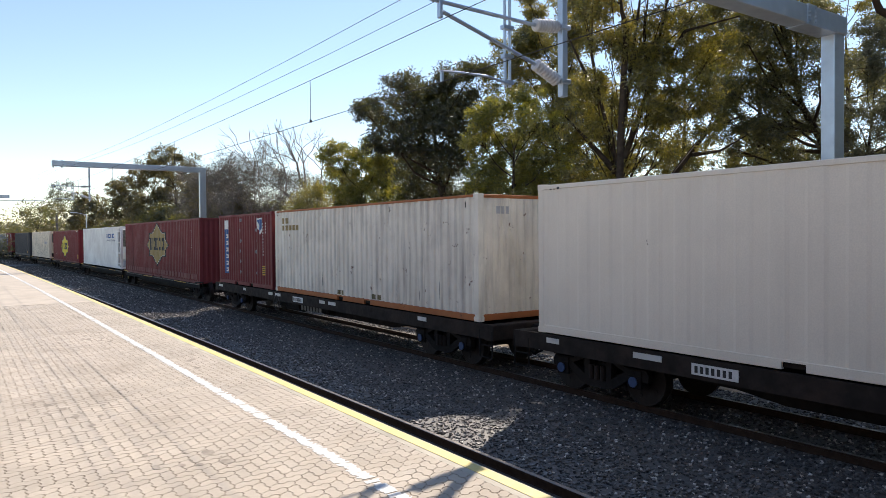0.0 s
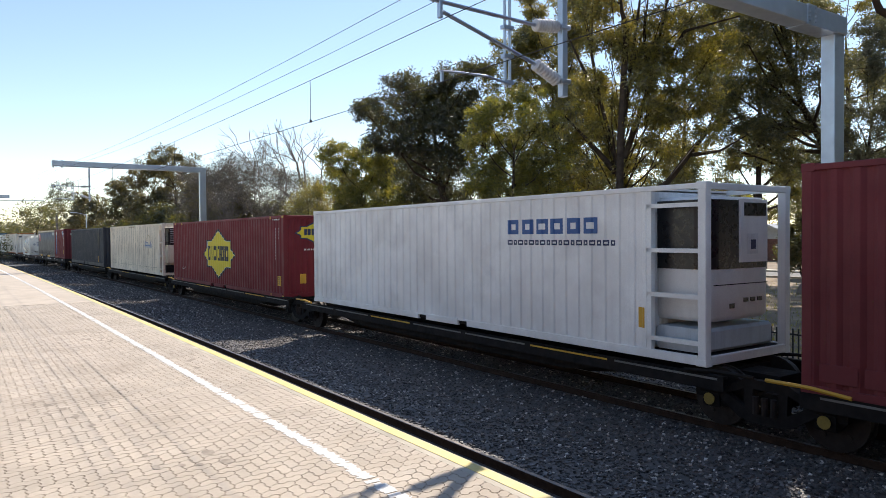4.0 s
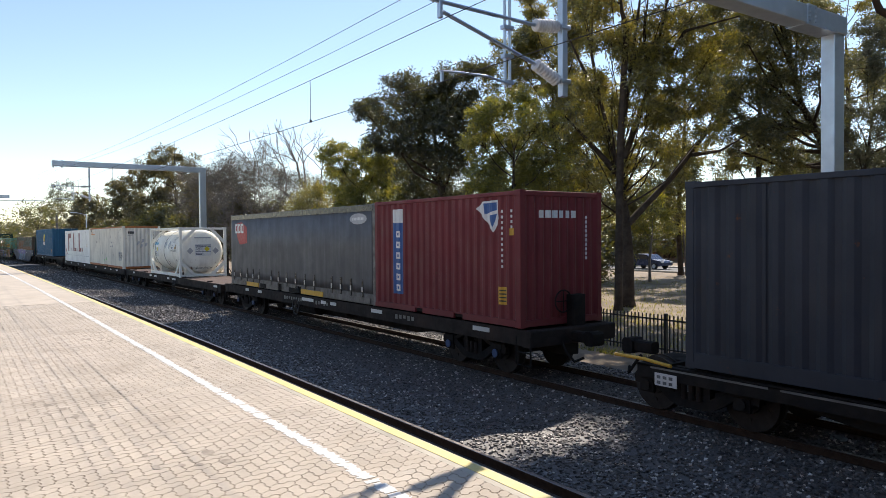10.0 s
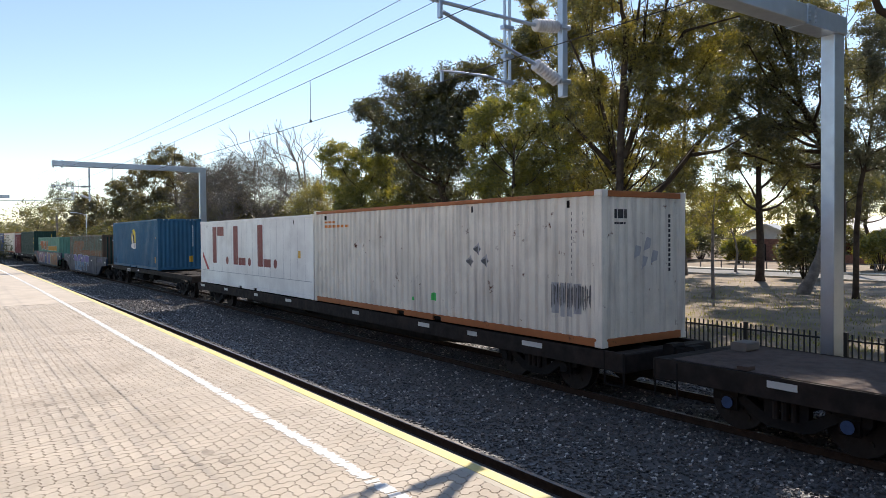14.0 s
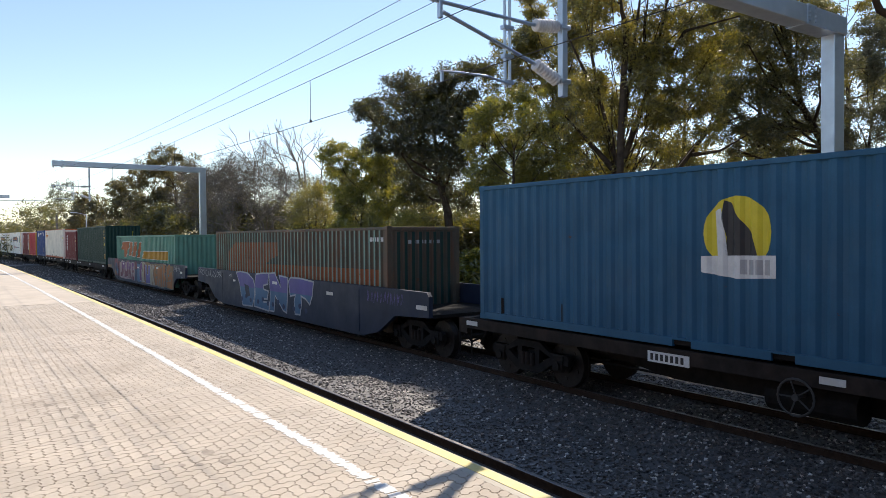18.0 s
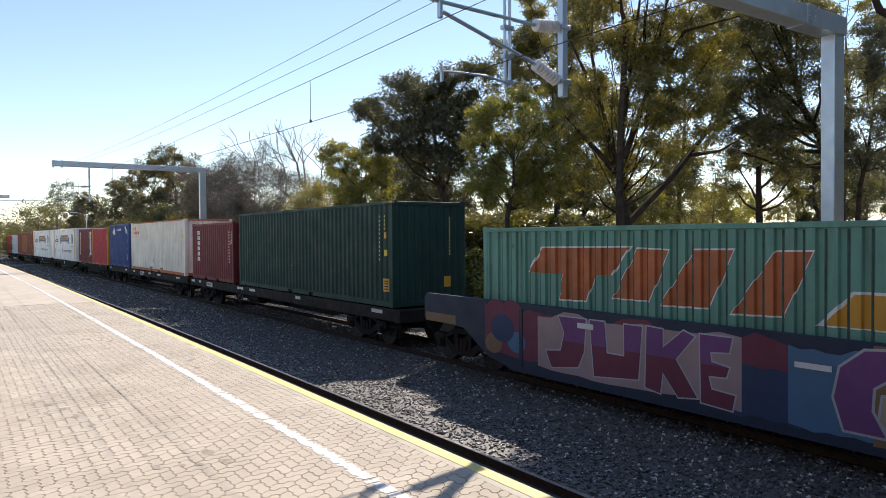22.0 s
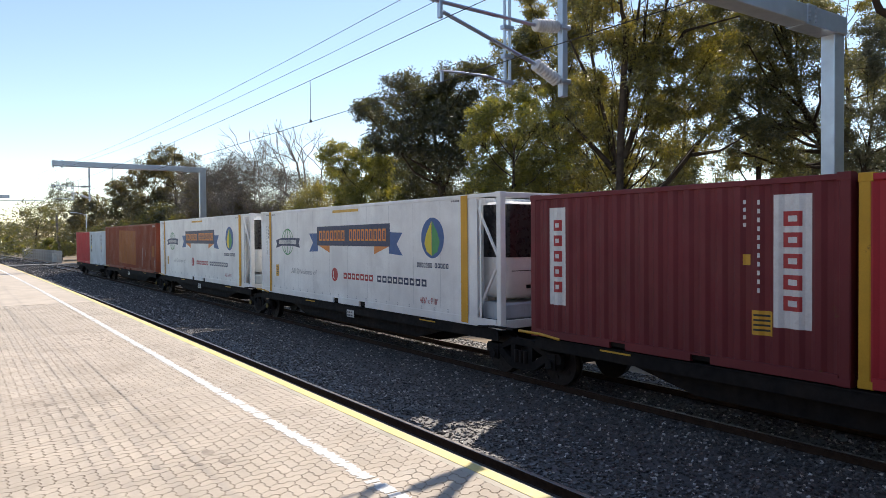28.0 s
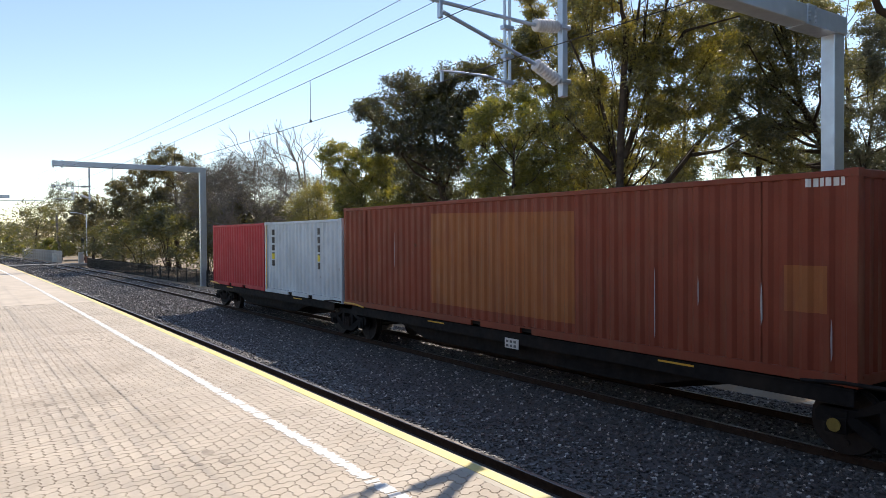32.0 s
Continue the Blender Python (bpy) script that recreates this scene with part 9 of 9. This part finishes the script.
    wild = ((M_SPRAY_PURPLE, [(9.95, 0.5), (9.82, 0.9), (9.9, 1.3), (10.2, 1.55), (10.5, 1.58), (10.5, 1.25), (10.3, 1.1), (10.28, 0.8), (10.45, 0.5)]),
            (M_SPRAY_CREAM, [(10.42, 1.0), (10.7, 1.0), (10.8, 1.3), (10.55, 1.35), (10.62, 1.62), (11.28, 1.55), (11.25, 0.9), (11.12, 0.5), (10.6, 0.45), (10.38, 0.7)]),
            (M_SPRAY_VIOLET, [(11.36, 1.45), (11.65, 1.45), (11.7, 0.9), (12.0, 0.9), (12.1, 1.45), (12.42, 1.45), (12.42, 0.45), (11.45, 0.42)]),
            (M_SPRAY_CREAM, [(12.5, 1.5), (12.75, 1.48), (12.8, 1.15), (13.05, 1.5), (13.32, 1.45), (13.0, 1.05), (13.45, 0.42), (13.1, 0.4), (12.9, 0.75), (12.8, 0.4), (12.5, 0.42)]))
    wild += ((M_SPRAY_ORANGE, [(13.44, 1.3), (13.6, 1.5), (14.0, 1.5), (14.03, 1.3), (13.75, 1.25), (13.72, 1.1), (13.98, 1.05), (14.02, 0.42), (13.62, 0.41), (13.48, 0.8)]),
            (M_SPRAY_ORANGE, [(14.14, 1.4), (14.5, 1.48), (14.75, 1.35), (15.0, 1.53), (15.18, 1.48), (15.16, 0.36), (14.85, 0.36), (14.8, 0.9), (14.6, 0.6), (14.45, 0.95), (14.4, 0.38), (14.12, 0.4)]),
            (M_SPRAY_ORANGE, [(15.28, 1.45), (15.5, 1.64), (15.95, 1.58), (16.02, 1.2), (15.98, 0.42), (15.7, 0.4), (15.65, 0.7), (15.5, 0.7), (15.45, 0.36), (15.24, 0.36)]),
            (M_SPRAY_ORANGE, [(16.10, 1.35), (16.4, 1.60), (16.8, 1.62), (16.75, 1.35), (16.5, 1.3), (16.6, 1.15), (17.04, 1.3), (17.25, 1.1), (17.2, 0.36), (16.2, 0.38), (16.15, 0.7), (16.5, 0.75), (16.14, 1.0)]))
    for k, (m, q) in enumerate(wild):
        spray(w, L, "spray_edge", M_SPRAY_PALE if k < 4 else M_SPRAY_TEAL, [swell(q, 0.035)], 0.009 + 0.0004 * k)
        spray(w, L, "spray_fill", m, [q], 0.013, "sprayed letter shape")
        if k > 3:
            spray(w, L, "spray_highlight", M_SPRAY_PALE, brushed([(u, v + 0.03) for u, v in q[:3]], 0.014), 0.016)
    spray(w, L, "spray_fill", M_SPRAY_MAROON, [[(11.0, 1.5), (11.26, 1.5), (11.24, 0.9), (11.1, 0.52), (10.95, 0.6), (11.02, 1.0)]], 0.015)
    for u, v in ((15.72, 1.1), (16.45, 1.05), (16.75, 0.8), (13.85, 0.85)):
        spray(w, L, "spray_hole", M_SPRAY_TEAL, [arc(u, v, 0.11, 10, 0.07)], 0.0165)
    spray(w, L, "code_panel", M_SPRAY_TAN, [rect(0.07, 1.0, 1.31, 1.21)], 0.005, "tan painted code panel")
    tag(w, L, 17.35, 18.75, 1.30, 1.62, 5, M_SPRAY_PALE, 5)
    tag(w, L, 18.75, 19.15, 1.02, 1.12, 4, M_SPRAY_PALE, 6, 0.014)
    for plate in [rect(5.2, 1.33, 5.6, 1.43), rect(9.3, 1.22, 9.8, 1.30), rect(13.9, 1.33, 14.4, 1.43), rect(18.7, 1.25, 19.1, 1.35)]:
        spray(w, L, "reflector", M_STRIPE_W, [plate], 0.026)
    board(w, 240.95)


def travelled(t):
    """How far the train has come at t seconds, eased between the known times."""
    i = max(k for k in range(len(TRAVEL) - 1) if TRAVEL[k][0] <= t or k == 0)
    (t0, d0), (t1, d1) = TRAVEL[i], TRAVEL[i + 1]
    return d0 + (d1 - d0) * (t - t0) / (t1 - t0)


def motions():
    at = {ob: s for ob, s, z in moving}
    for ob, s, z in moving:
        walk(ob, [(t, on_line(s - d, z)) for t, d in TRAVEL])
    for ws, wagon, y in wheelsets:
        # keyed turn by turn while the wheels roll past the platform
        s = at[wagon] + y
        rows = []
        for f in range(0, 961):
            t = f / 30
            if f in (0, 960) or -16 < s - travelled(t) < 40:
                rows.append((t, pose(0, y, WHEEL_R, -math.degrees(travelled(t) / WHEEL_R) * -1)))
        walk(ws, rows)
    walk(car, [(t, pose(55.6, 45.4 - 7.3 * (t - 10), GROUND_Z + 0.02)) for t in (0, 8, 16, 24, 32)])


ground()
ballast()
stones()
rail_track("track_near", 4.33, 1.60, "broad gauge track beside the platform")
rail_track("track_far", 10.09, 1.435, "standard gauge track that the freight train runs on")
plat = platform()
sky_screens()
overhead()
road()
railing()
grass()
houses()
crossing()
woods()
car = blue_car()
loads()
pavers(plat)
motions()
